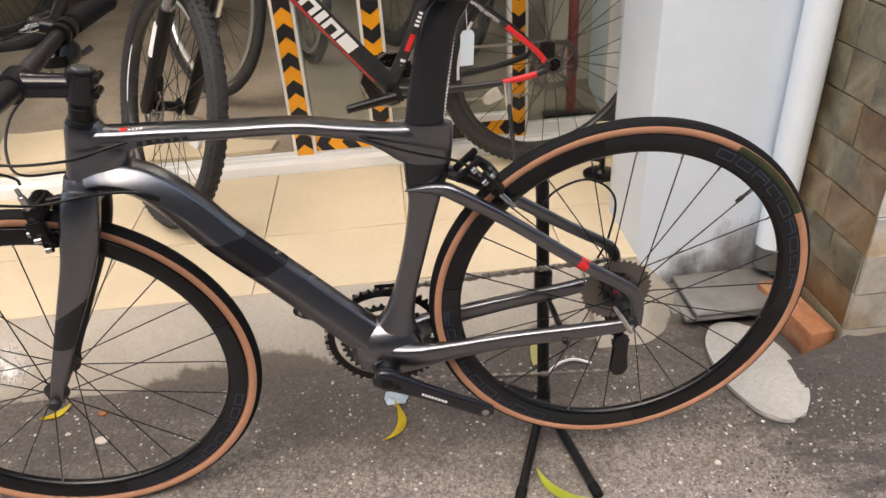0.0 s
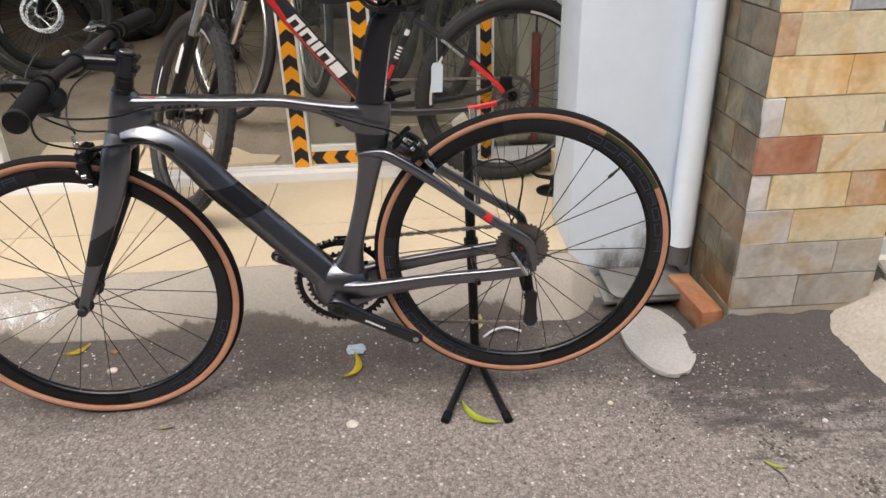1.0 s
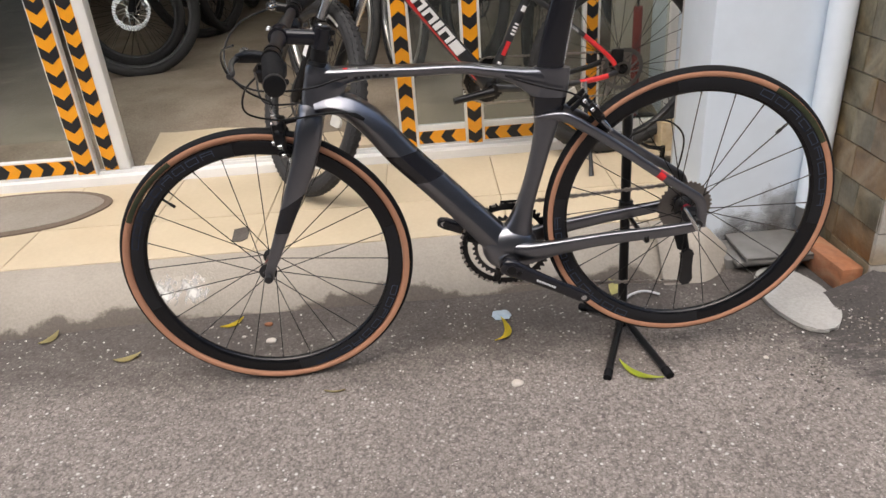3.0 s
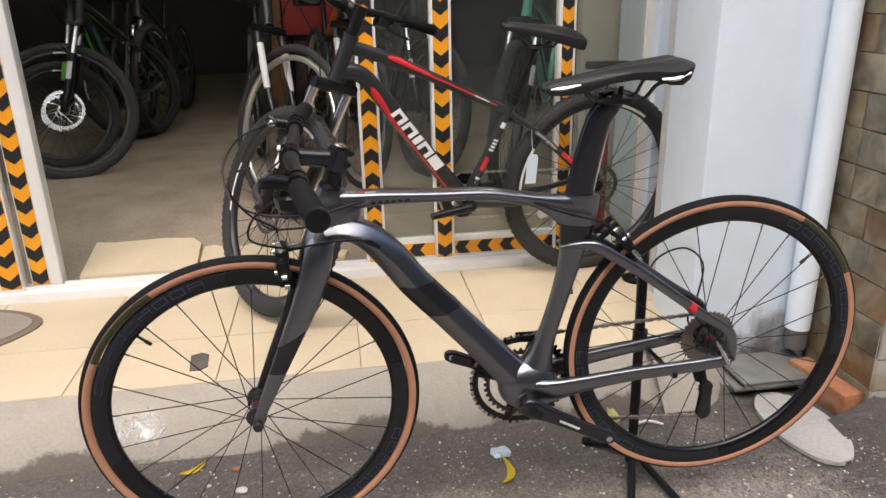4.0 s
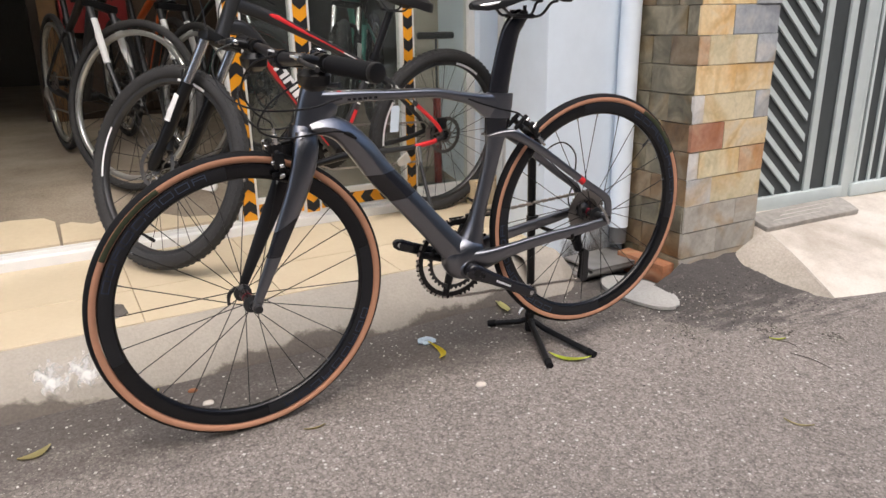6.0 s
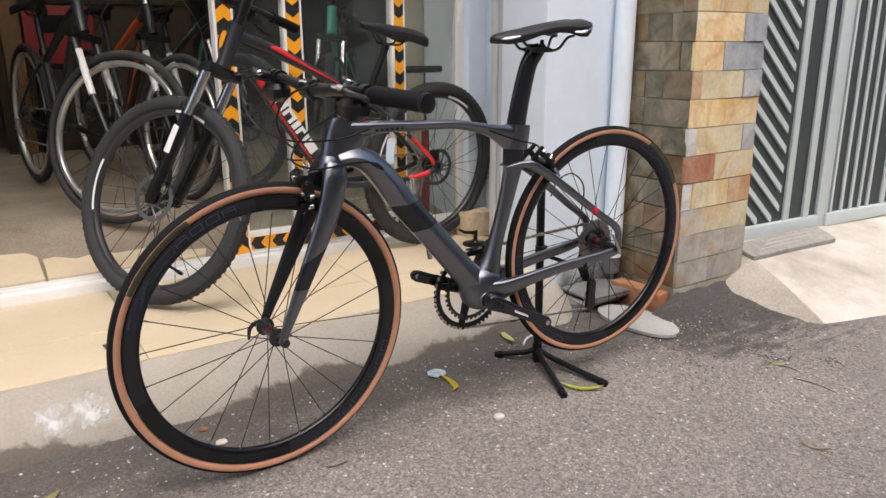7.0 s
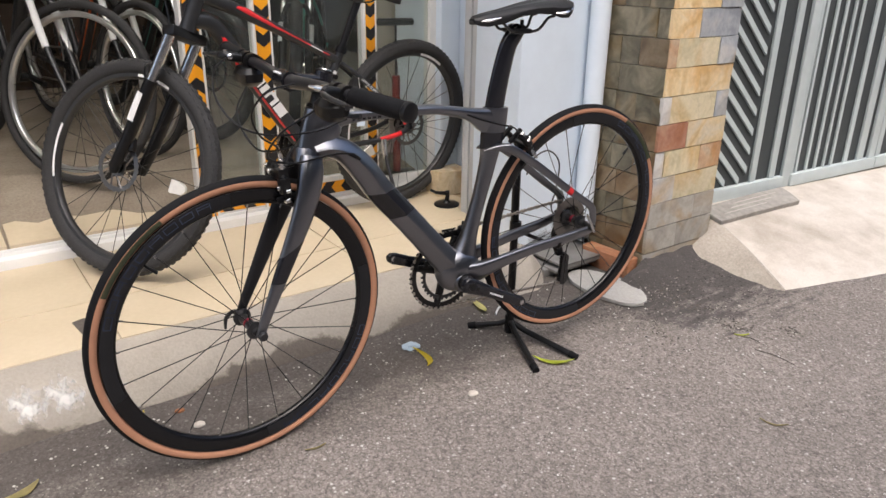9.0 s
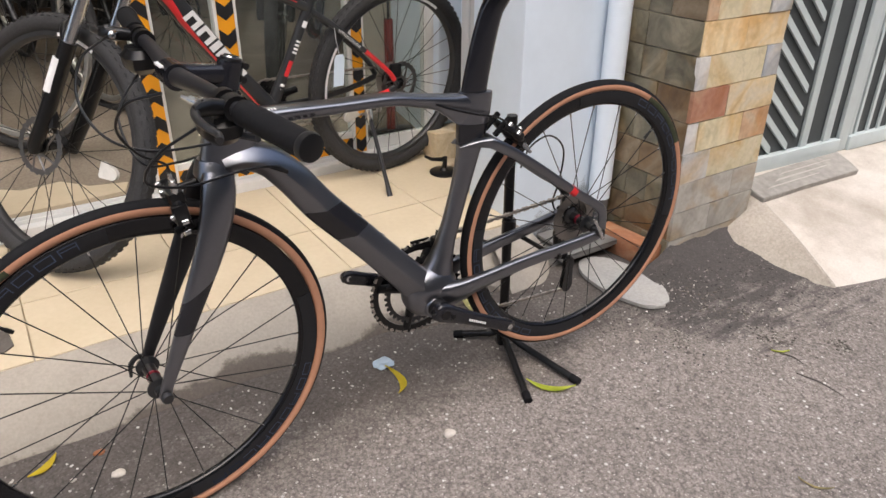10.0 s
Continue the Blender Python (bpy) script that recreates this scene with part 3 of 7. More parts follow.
tagged(part("wall_partition", box(B(), (0.62, 2.66, 0.2), (0.855, 2.72, 3.0)), simple("beige_wall_paint", (0.46, 0.41, 0.34), 0.7, vary=0.1, big=1.5), smooth=False), "beige painted partition behind the glass", "wall", kind="structure")
bm = B()
box(bm, (0.65, 1.805, 0.10), (0.71, 1.87, 2.9), 0.004)
box(bm, (0.725, 1.805, 0.10), (0.77, 1.85, 2.9), 0.004)
box(bm, (0.65, 1.88, 0.10), (0.77, 1.92, 2.9), 0.003)
tagged(part("shutter_channel", bm, PAINT_GREY), "grey painted shutter guide channel", "trim", kind="structure")

# concrete infill and steel sill at the column's foot
bm = B()
box(bm, (0.67, 1.41, -0.02), (0.985, 1.535, 0.045), 0.008)
box(bm, (0.69, 1.375, 0.038), (0.97, 1.535, 0.050), 0.003)
box(bm, (0.71, 1.36, 0.062), (0.96, 1.535, 0.072), 0.003)
box(bm, (0.71, 1.36, 0.054), (0.96, 1.366, 0.072), 0.001)
tagged(part("metal_sill", bm, ALU_GREY), "bent grey metal sill at the foot of the column", "sill", kind="structure")

# the pier beside the shop: mortar core, slate cladding added last
tagged(part("stone_pier", box(B(), (1.007, 1.229, -0.05), (1.375, 1.505, 3.0)), MORTAR, smooth=False), "stone pier clad in split slate of mixed colours", "pier", kind="structure")
pier = bpy.data.objects["stone_pier"]
tagged(part("wall_behind_pier", box(B(), (1.03, 1.51, -0.05), (1.375, 2.62, 3.0)), MORTAR, smooth=False), "plain wall behind the pier", "wall", kind="structure")

# pale concrete ramp up to the gate
def ramp_edge(x):
    return 0.808 - 0.165 * (x - 1.37) / 0.56 if x < 1.93 else 0.643 - 0.03 * min(1, (x - 1.93))


def ramp_z(x, y):
    e = ramp_edge(x)
    u = max(0.0, min(1.0, (y - e) / (1.36 - e)))
    return road_z(e) - 0.012 + 0.188 * (1 - (1 - u) ** 1.25) + lumpy(x * 3, y * 3, 2, 0.003)


def seam_x(y):
    """Where the sloping flank breaks from the ramp's top."""
    return 1.338 + 0.118 * max(0.0, min(1.0, (y - 0.812) / 0.46)) ** 0.85 + lumpy(y, 4, 9, 0.006)


bm = B()
rings = []
for i, x0 in enumerate([1.335, 1.345, 1.36, 1.38, 1.41, 1.44, 1.48, 1.52] + span(1.56, 6.0, 80)):
    row = []
    for k in range(16):
        u = (k / 15) ** 1.3
        e = ramp_edge(x0) + lumpy(x0, 0, 5, 0.022) + lumpy(x0, 9, 17, 0.012)
        y = e + (1.36 - e) * u
        x = max(x0, seam_x(y) + 0.001 * i)
        row.append(Vector((x, y, ramp_z(x, y))))
    row += [Vector((row[-1].x, 1.37, -0.1)), Vector((row[0].x, row[0].y, -0.1))]
    rings.append(row)
loft(bm, rings)
tagged(part("ramp", bm, RAMP), "pale worn concrete ramp rising to the gate", "ramp", kind="structure")
# its sloping flank, down to the pier's foot
rows = []
for k in range(24):
    u = k / 23
    y = 0.810 + (1.262 - 0.810) * u
    xt, zt = seam_x(y), ramp_z(seam_x(y), y)
    xb = float(np.interp(y, (0.810, 0.92, 1.0, 1.08, 1.15, 1.20, 1.262), (1.330, 1.316, 1.288, 1.274, 1.246, 1.272, 1.330))) + lumpy(u, 7, 14, 0.008)
    zb = ground_height(xb, min(y, 1.21)) - 0.006
    row = [Vector((xt + 0.05, y, zt - 0.012)), Vector((xt + 0.012, y, zt + 0.001)), Vector((xt - 0.002, y, zt + 0.002))]
    for v in (0.12, 0.3, 0.5, 0.7, 0.88, 1.0):
        row.append(Vector((xt + (xb - xt) * v, y, zt + (zb - zt) * (v ** 1.15) + lumpy(u * 2, v, 7, 0.005) * (1 if v < 1 else 0))))
    row += [Vector((xb, y, -0.09)), Vector((xt + 0.05, y, -0.09))]
    rows.append(row)
tagged(part("ramp_flank", loft(B(), rows), FLANK), "rough sloping concrete flank of the ramp", "ramp", kind="structure")

# wall added above the shop, never in view, to keep sky off the bicycle
tagged(part("wall_upper", box(B(), (-9.0, 1.45, 3.21), (1.40, 1.75, 8.0)), PAINT, smooth=False), "unseen pale blue wall added over the shop to block the sky", "wall", kind="structure")

# wall added across the street, never in view, to cut low sky and darken reflections
STREET_BLOCK = simple("unseen_wall_dark", (0.12, 0.115, 0.11), 0.85, vary=0.15, big=0.5)
tagged(part("wall_opposite", box(B(), (-40, -6.4, -0.2), (40, -6.0, 7.5)), STREET_BLOCK, smooth=False), "unseen dark wall added across the street to block low sky", "wall", kind="structure")

# blank ground behind the gate and the neighbour's wall
tagged(part("wall_yard", box(B(), (1.48, 2.6, -0.1), (9.0, 2.8, 3.5)), MORTAR, smooth=False), "plain wall behind the gate", "wall", kind="structure")


# ---------------------------------------------------------------- tiles of the porch
def tile_piece(x0, x1, y0, y1):
    bm = B()
    c = Vector(((x0 + x1) / 2, (y0 + y1) / 2, 0))
    box(bm, (x0 - c.x, y0 - c.y, -0.008), (x1 - c.x, y1 - c.y, 0.0), 0.0012, segments=1)
    ob = part("tile", bm, TILE, porch)
    ob.matrix_local = pose(c.x, c.y, tile_z(c.y), math.degrees(math.atan(0.004)), 0, 0)
    return ob


# ---------------------------------------------------------------- shop front: frames, glass, warning tape
def chevrons(bm, length, width, pitch, flip=1):
    """Black arrow heads along the z axis, in the xz plane."""
    n = int(length / pitch)
    h, a = pitch * 0.48, width * 0.40
    for i in range(n + 1):
        z = i * pitch + pitch * 0.2
        pts = [(-width / 2, z), (0, z + flip * a), (width / 2, z), (width / 2, z + h), (0, z + h + flip * a), (-width / 2, z + h)]
        pts = [(x, max(0.0, min(length, zz))) for x, zz in pts]
        if max(p[1] for p in pts) - min(p[1] for p in pts) < 0.012:
            continue
        f = bm.faces.new([bm.verts.new((x, 0, zz)) for x, zz in pts])
        r = bmesh.ops.extrude_face_region(bm, geom=[f])
        for v in r["geom"]:
            if isinstance(v, bmesh.types.BMVert):
                v.co.y += 0.0012
    return bm


def taped_bar(parent, x, y, z, length, width, flip=1, turn=0.0):
    """A strip of orange tape with black chevrons, lying on a frame's face at y."""
    bm = B()
    box(bm, (-width / 2, 0, 0), (width / 2, 0.0012, length), 0.0004, segments=1)
    t = part("tape", bm, ORANGE, parent, "orange warning tape")
    t.matrix_local = pose(x, y - 0.0012, z, 0, turn, 0)
    c = part("chevron_print", chevrons(B(), length, width * 0.98, 0.090, flip), TAPE_BLACK, t, "black chevrons")
    c.matrix_local = pose(0, -0.0014, 0)
    return t


def bar(name, lo, hi, parent, material=None):
    return part(name, box(B(), lo, hi, 0.003), material or ALU, parent)


YG = 2.298
front = thing("shop_window", "white aluminium shop front with orange chevron warning tape", "shop front", kind="structure")
Z1 = 2.39
# sill track
bm = B()
box(bm, (-2.9, 2.238, 0.120), (0.766, 2.340, 0.178), 0.003)
box(bm, (-2.9, 2.276, 0.178), (0.766, 2.284, 0.190), 0.001)
box(bm, (-2.9, 2.310, 0.178), (0.766, 2.318, 0.190), 0.001)
part("sill_track", bm, ALU, front, "white aluminium sliding track")
# fixed posts: right window
for x0, x1, tape in ((-0.331, -0.256, 1), (-0.066, 0.010, -1), (0.404, 0.467, -1)):
    bar("window_post", (x0, YG - 0.02, 0.178), (x1, YG + 0.03, Z1), front)
    taped_bar(front, (x0 + x1) / 2, YG - 0.0205, 0.190, 1.9, (x1 - x0) - 0.020, tape)
bar("window_post", (0.734, YG - 0.02, 0.178), (0.766, YG + 0.03, Z1), front)
bar("window_rail", (-0.256, YG - 0.012, 0.178), (-0.066, YG + 0.02, 0.272), front)
bar("window_rail", (0.010, YG - 0.012, 0.178), (0.404, YG + 0.02, 0.272), front)
bar("window_rail", (0.467, YG - 0.012, 0.178), (0.734, YG + 0.02, 0.228), front)
taped_bar(front, -0.255, YG - 0.0125, 0.224, 0.188, 0.052, -1, 90)
taped_bar(front, 0.011, YG - 0.0125, 0.224, 0.392, 0.052, -1, 90)
# transoms with tape above and below
bar("transom", (-0.256, YG - 0.014, 1.165), (-0.066, YG + 0.02, 1.32), front)
taped_bar(front, -0.255, YG - 0.0145, 1.206, 0.188, 0.055, 1, 90)
taped_bar(front, -0.255, YG - 0.0145, 1.290, 0.188, 0.055, 1, 90)
bar("transom", (0.010, YG - 0.024, 1.192), (0.734, YG + 0.01, 1.29), front)
taped_bar(front, 0.012, YG - 0.0245, 1.236, 0.72, 0.058, -1, 90)
bar("head_rail", (-2.9, YG - 0.02, 2.30), (0.766, YG + 0.03, 2.39), front)
for x0, x1 in ((-0.256, -0.066), (0.010, 0.404), (0.467, 0.734)):
    for z0, z1 in ((0.228 if x0 > 0.4 else 0.272, 1.165 if x0 < 0 else 1.192), (1.32 if x0 < 0 else 1.29, 2.30)):
        p = part("pane", box(B(), (x0, YG + 0.000, z0), (x1, YG + 0.005, z1)), GLASS, front, "clear window glass", smooth=False)
        p.visible_shadow = False
# sliding leaves to the west of the doorway
for x0, x1, dy in ((-1.641, -1.561, -0.015), (-1.546, -1.480, 0.020)):
    bar("window_post", (x0, YG + dy - 0.02, 0.178), (x1, YG + dy + 0.015, Z1 - 0.1), front)
    taped_bar(front, (x0 + x1) / 2, YG + dy - 0.0205, 0.190, 1.9, (x1 - x0) - 0.010, -1)
bar("window_post", (-1.479, YG - 0.005, 0.178), (-1.440, YG + 0.045, Z1 - 0.1), front)
bar("window_rail", (-2.9, YG - 0.030, 0.178), (-1.641, YG, 0.258), front)
taped_bar(front, -2.89, YG - 0.0305, 0.222, 1.246, 0.058, 1, 90)
bar("window_post", (-2.9, YG - 0.02, 0.178), (-2.82, YG + 0.03, Z1 - 0.1), front)
p = part("pane", box(B(), (-2.82, YG - 0.010, 0.33), (-1.641, YG - 0.011, 2.36)), GLASS, front, "clear window glass", smooth=False)
p.visible_shadow = False


# ---------------------------------------------------------------- gate
gate = thing("metal_gate", "grey-green painted steel gate with slanting slats and upright bars", "gate", pose(1.80, 1.347, 0, 0, 0, -4), kind="structure")
part("backing_sheet", box(B(), (-0.40, 0.004, 0.20), (4.2, 0.010, 2.9)), GATE_SHEET, gate, "dark grey sheet", smooth=False)
for x0, x1 in ((-0.42, 0.268), (0.330, 1.040), (1.048, 4.2)):
    part("bottom_rail", box(B(), (x0, -0.022, 0.168), (x1, 0.014, 0.226), 0.004), GATE, gate)
for x0, x1, d in ((0.036, 0.074, 0.0), (0.172, 0.214, 0.0), (0.270, 0.327, 0.003), (0.331, 0.352, 0.0), (0.884, 0.940, 0.0), (0.986, 1.040, 0.003), (1.052, 1.094, 0.0), (2.6, 2.7, 0.0)):
    part("gate_post", box(B(), (x0, -0.010 - d, 0.226 if d == 0 else 0.170), (x1, 0.003, 2.9), 0.003), GATE, gate)


def gate_slat(x0, z0, x1, z1, low):
    """A slanting slat between two posts, cut off above the bottom rail."""
    if z0 < low + 0.01:
        return
    if z1 < low:
        f = (z0 - low) / (z0 - z1)
        x1, z1 = x0 + (x1 - x0) * f, low
    bm = B()
    prism(bm, [(x0, z0), (x1, z1), (x1, z1 + 0.030), (x0, z0 + 0.030)], 1, -0.007, 0.003)
    part("slat", bm, GATE, gate, smooth=False)


for i in range(30):
    z = -0.015 + i * 0.0855
    gate_slat(-0.40, z + 0.395, 0.004, z + 0.029, 0.226)
for i in range(24):
    z = -0.10 + i * 0.110
    gate_slat(1.094, z + 1.37, 2.60, z, 0.226)
# upright bars
for x, wide in ((0.380, 0.018), (0.460, 0.019), (0.531, 0.019), (0.601, 0.017), (0.665, 0.020), (0.786, 0.035)):
    part("upright_bar", box(B(), (x - wide / 2, -0.007, 0.226), (x + wide / 2, 0.003, 2.9), 0.002, segments=1), GATE, gate)


# ---------------------------------------------------------------- drain pipe
pipe = thing("drain_pipe", "white plastic drain pipe with a dark open foot", "pipe", pose(0.946, 1.498, -0.045))
bm = B()
tube(bm, [(0, 0, 0.215), (0, 0, 3.0)], 0.037, 24)
part("pipe_run", bm, PVC, pipe)
part("clip", lathe(B(), [(0.038, -0.008), (0.044, -0.008), (0.044, 0.008), (0.038, 0.008)], pose(0, 0, 2.3, 90, 0, 0), 24), PVC, pipe)
bm = B()
tube(bm, [(0, 0, 0.15), (0, 0, 0.215)], [0.033, 0.034], 20)
part("pipe_foot", bm, PVC_DARK, pipe, "dark pipe end")


# ---------------------------------------------------------------- bicycle parts
def gear(bm, r, teeth, y0, y1, inner, depth=0.005):
    """A toothed ring round the y axis."""
    outer, hole = [], []
    for i in range(teeth * 4):
        w = 2 * math.pi * i / (teeth * 4)
        rr = r if i % 4 in (0, 1) else r - depth
        outer.append((rr * math.cos(w), rr * math.sin(w)))
        hole.append((inner * math.cos(w), inner * math.sin(w)))
    n = len(outer)
    V = [[bm.verts.new((p[0], y, p[1])) for p in ring] for ring, y in ((outer, y0), (outer, y1), (hole, y1), (hole, y0))]
    for a, b in ((0, 1), (1, 2), (2, 3), (3, 0)):
        for i in range(n):
            bm.faces.new((V[a][i], V[a][(i + 1) % n], V[b][(i + 1) % n], V[b][i]))
    return bm


def tyre_profile(rc, r, n=18, cut=150):
    out = []
    for i in range(n + 1):
        w = radians(-cut + 2 * cut * i / n)
        out.append((rc + r * math.cos(w), r * math.sin(w)))
    return out


def spoke_set(parent, count, hub_r, rim_r, flange, rim_y, thick, twist, nipples=False, phase=0.0):
    """Crossed spokes, each one a part, on two shared meshes a side."""
    meshes = {}
    for i in range(count):
        side = -1 if i % 2 else 1
        lean = 1 if (i // 2) % 2 else -1
        w = 2 * math.pi * i / count + radians(phase)
        key = (side, lean)
        if key not in meshes:
            bm = B()
            t = lean * twist
            tube(bm, [(hub_r * math.cos(t), side * flange, hub_r * math.sin(t)), (rim_r * math.cos(0), side * rim_y, 0)], thick, 6)
            ob = part("spoke", bm, BLACK_PART, parent)
            meshes[key] = ob.data
        else:
            ob = new("spoke", meshes[key])
            ob.parent = parent
        ob.matrix_local = pose(0, 0, 0, 0, -math.degrees(w), 0)
        if nipples:
            if "n" not in meshes:
                bm = B()
                tube(bm, [(rim_r + 0.002, 0, 0), (rim_r - 0.009, 0, 0)], 0.0019, 6)
                nb = part("spoke_nipple", bm, STEEL, parent)
                meshes["n"] = nb.data
            else:
                nb = new("spoke_nipple", meshes["n"])
                nb.parent = parent
            nb.matrix_local = pose(0, side * rim_y, 0, 0, -math.degrees(w), 0)


def lettered_band(parent, name, arc, letters, y, label):
    """A matt printed arc on the rim's flank with outlined blocks, one for each letter."""
    a0, a1 = radians(arc[0]), radians(arc[1])
    prof = [(0.3165, y * 1.00), (0.310, y * 1.03), (0.300, y * 1.02), (0.2895, y * 0.76)]
    bm = B()
    lathe(bm, prof, None, 40, closed=False, arc=(a0, a1))
    band = part(name, bm, RIM_MATT, parent, label)
    if not letters:
        return band
    bm = B()
    lo, hi = 0.2985, 0.3135
    step = (a1 - a0) * 0.62 / letters
    start = a0 + (a1 - a0) * 0.08
    yy = y * 1.06
    for i in range(letters):
        b0, b1 = start + i * step, start + (i + 0.78) * step
        for ra, rb, wa, wb in ((lo, hi, b0, b0 + 0.006), (lo, hi, b1 - 0.006, b1), (hi - 0.0018, hi, b0, b1), (lo, lo + 0.0018, b0, b1) if i % 3 else ((lo + hi) / 2, (lo + hi) / 2 + 0.0018, b0, b1)):
            k = 4
            for j in range(k):
                u0, u1 = wa + (wb - wa) * j / k, wa + (wb - wa) * (j + 1) / k
                q = [(ra, u0), (rb, u0), (rb, u1), (ra, u1)]
                f = [bm.verts.new((r * math.cos(w), yy, r * math.sin(w))) for r, w in q]
                bm.faces.new(f)
    part("print", bm, PEARL, band, "faint iridescent outlined lettering")
    return band


def road_wheel(bike, name, centre, R, count, bands, letters, label_arc, m=None, rear=False, phase=0.0):
    """A deep black rim (the wheel's own mesh), tan-walled tyre, hub, spokes and prints."""
    rim = [(0.3190, -0.0100), (0.3175, -0.0118), (0.3100, -0.0124), (0.300, -0.0122), (0.289, -0.0088), (0.2835, -0.0040), (0.2830, 0.0),
           (0.2835, 0.0040), (0.289, 0.0088), (0.300, 0.0122), (0.3100, 0.0124), (0.3175, 0.0118), (0.3190, 0.0100)]
    wheel = part(name, lathe(B(), rim, None, 128), RIM, bike, "deep black carbon rim")
    wheel.matrix_local = (m or Matrix()) @ pose(*centre)
    r = 0.0138
    prof = tyre_profile(R - r, r, 24, 140)
    slots = []
    for i in range(len(prof)):
        w = abs(-140 + 280 * (i + 0.5) / 24)
        slots.append(0 if w < 68 else 1)
    part("tyre", lathe(B(), prof, None, 144, True, slots), [RUBBER, GUM], wheel, "black tyre with tan side walls")
    for k, arc in enumerate(bands):
        for y in (-0.0128, 0.0128):
            lettered_band(wheel, "rim_band", arc, letters[k], y, "matt printed band")
    # label on the tyre wall
    bm = B()
    ww = [radians(a) for a in (74, 92, 110, 126)]
    pr = [((R - r) + (r + 0.0004) * math.cos(w), -(r + 0.0004) * math.sin(w)) for w in ww]
    lathe(bm, pr, None, 24, closed=False, arc=(radians(label_arc[0]), radians(label_arc[1])))
    part("tyre_label", bm, GREEN_LABEL, wheel, "green and black tyre label")
    # valve
    bm = B()
    w = radians(label_arc[0] + 16)
    d = Vector((math.cos(w), 0, math.sin(w)))
    tube(bm, [d * 0.284, d * 0.266, d * 0.264, d * 0.252], [0.003, 0.003, 0.0042, 0.0035], 8)
    part("valve", bm, BLACK_PART, wheel)
    # hub
    bm = B()
    f = 0.036 if not rear else 0.028
    lathe(bm, [(0.0, -0.052), (0.010, -0.052), (0.011, -f - 0.006), (0.021, -f - 0.002), (0.021, -f + 0.002), (0.012, -f + 0.008), (0.0115, 0), (0.012, f - 0.008),
               (0.021, f - 0.002), (0.021, f + 0.002), (0.011, f + 0.006), (0.010, 0.052), (0.0, 0.052)], None, 24, closed=False)
    part("hub", bm, DARK_METAL, wheel)
    bm = B()
    lathe(bm, [(0.0118, -0.004), (0.0124, -0.003), (0.0124, 0.003), (0.0118, 0.004)], None, 24)
    part("hub_ring", bm, RED_ANODISED, wheel, "red anodised ring")
    spoke_set(wheel, count, 0.019, 0.284, f, 0.003, 0.0011, 0.9 if rear else 0.30, True, phase)
    return wheel


def padded_saddle(bm, nose, tail, rows, notch=0.02, channel=0.004):
    """A saddle from rows of (way along, half width, top, lower edge): crowned top, deep skirt, hollow underneath, a dip down the middle and a notched tail."""
    rings = []
    for u, w, zt, zl in rows:
        ring = []
        cut = notch * max(0.0, (u - 0.88) / 0.12)
        x = nose + (tail - nose) * u
        deep = zt - zl
        for i in range(15):
            s = -1 + 2 * i / 14
            z = zt - 0.42 * deep * abs(s) ** 3 - channel * math.exp(-(s / 0.22) ** 2) * (1 if 0.2 < u < 0.97 else 0)
            ring.append(Vector((x - cut * (1 - abs(s)) ** 1.5, w * s, z)))
        for s, k in ((1.01, 0.7), (0.96, 0.98), (0.86, 0.96), (0.5, 0.55), (0.0, 0.45), (-0.5, 0.55), (-0.86, 0.96), (-0.96, 0.98), (-1.01, 0.7)):
            ring.append(Vector((x - cut * (1 - min(1, abs(s))) ** 1.5, w * s, zt - deep * k)))
        rings.append(ring)
    return loft(bm, rings)


def rails(bm, x0, x1, xc, z_top, z_rail, s, w=0.022):
    if s:
        tube(bm, [(x0, s * 0.012, z_top), (x0 + 0.03, s * w, z_rail + 0.006), (xc - 0.03, s * w, z_rail), (xc + 0.04, s * w, z_rail), (x1 - 0.02, s * w * 1.4, z_top - 0.006), (x1, s * w * 1.5, z_top)], 0.0036, 8, steps=24)
    return bm


RIDGED = [(1.0, 0.0), (0.985, 0.30), (0.93, 0.44), (0.84, 0.53), (0.10, 0.965), (0.0, 1.0), (-0.10, 0.965), (-0.86, 0.46), (-0.96, 0.34), (-1.0, 0.0)]
FLAT_TOP = [(1.0, 0.0), (0.93, 0.62), (0.80, 0.84), (0.56, 0.97), (0.30, 1.0), (-0.30, 0.92), (-0.84, 0.66), (-1.0, 0.40), (-1.0, 0.0)]
# ---------------------------------------------------------------- the road bicycle on its stand
bike = thing("road_bicycle", "satin graphite carbon road bicycle with flat handlebar and tan-walled tyres", "bicycle", pose(0.009, 1.036, 0.001, 1.7, 0.5, -1.0))
FH, RH, BBC = (-0.629, 0.0, 0.346), (0.368, 0.0, 0.4200), (-0.054, 0.0, 0.330)
HEAD_TOP, HEAD_LOW = Vector((-0.447, 0, 0.812)), Vector((-0.475, 0, 0.712))
AXIS = (HEAD_TOP - HEAD_LOW).normalized()
STEER = Matrix.Translation(HEAD_LOW) @ Matrix.Rotation(radians(3.8), 4, AXIS) @ Matrix.Translation(-HEAD_LOW)

road_wheel(bike, "front_wheel", FH, 0.3445, 24, ((-85, 15), (95, 197)), (9, 9), (121, 153), STEER, False, -3.3)
rw = road_wheel(bike, "rear_wheel", RH, 0.339, 24, ((-10, 100), (170, 280)), (9, 9), (28, 60), None, True, -0.9)

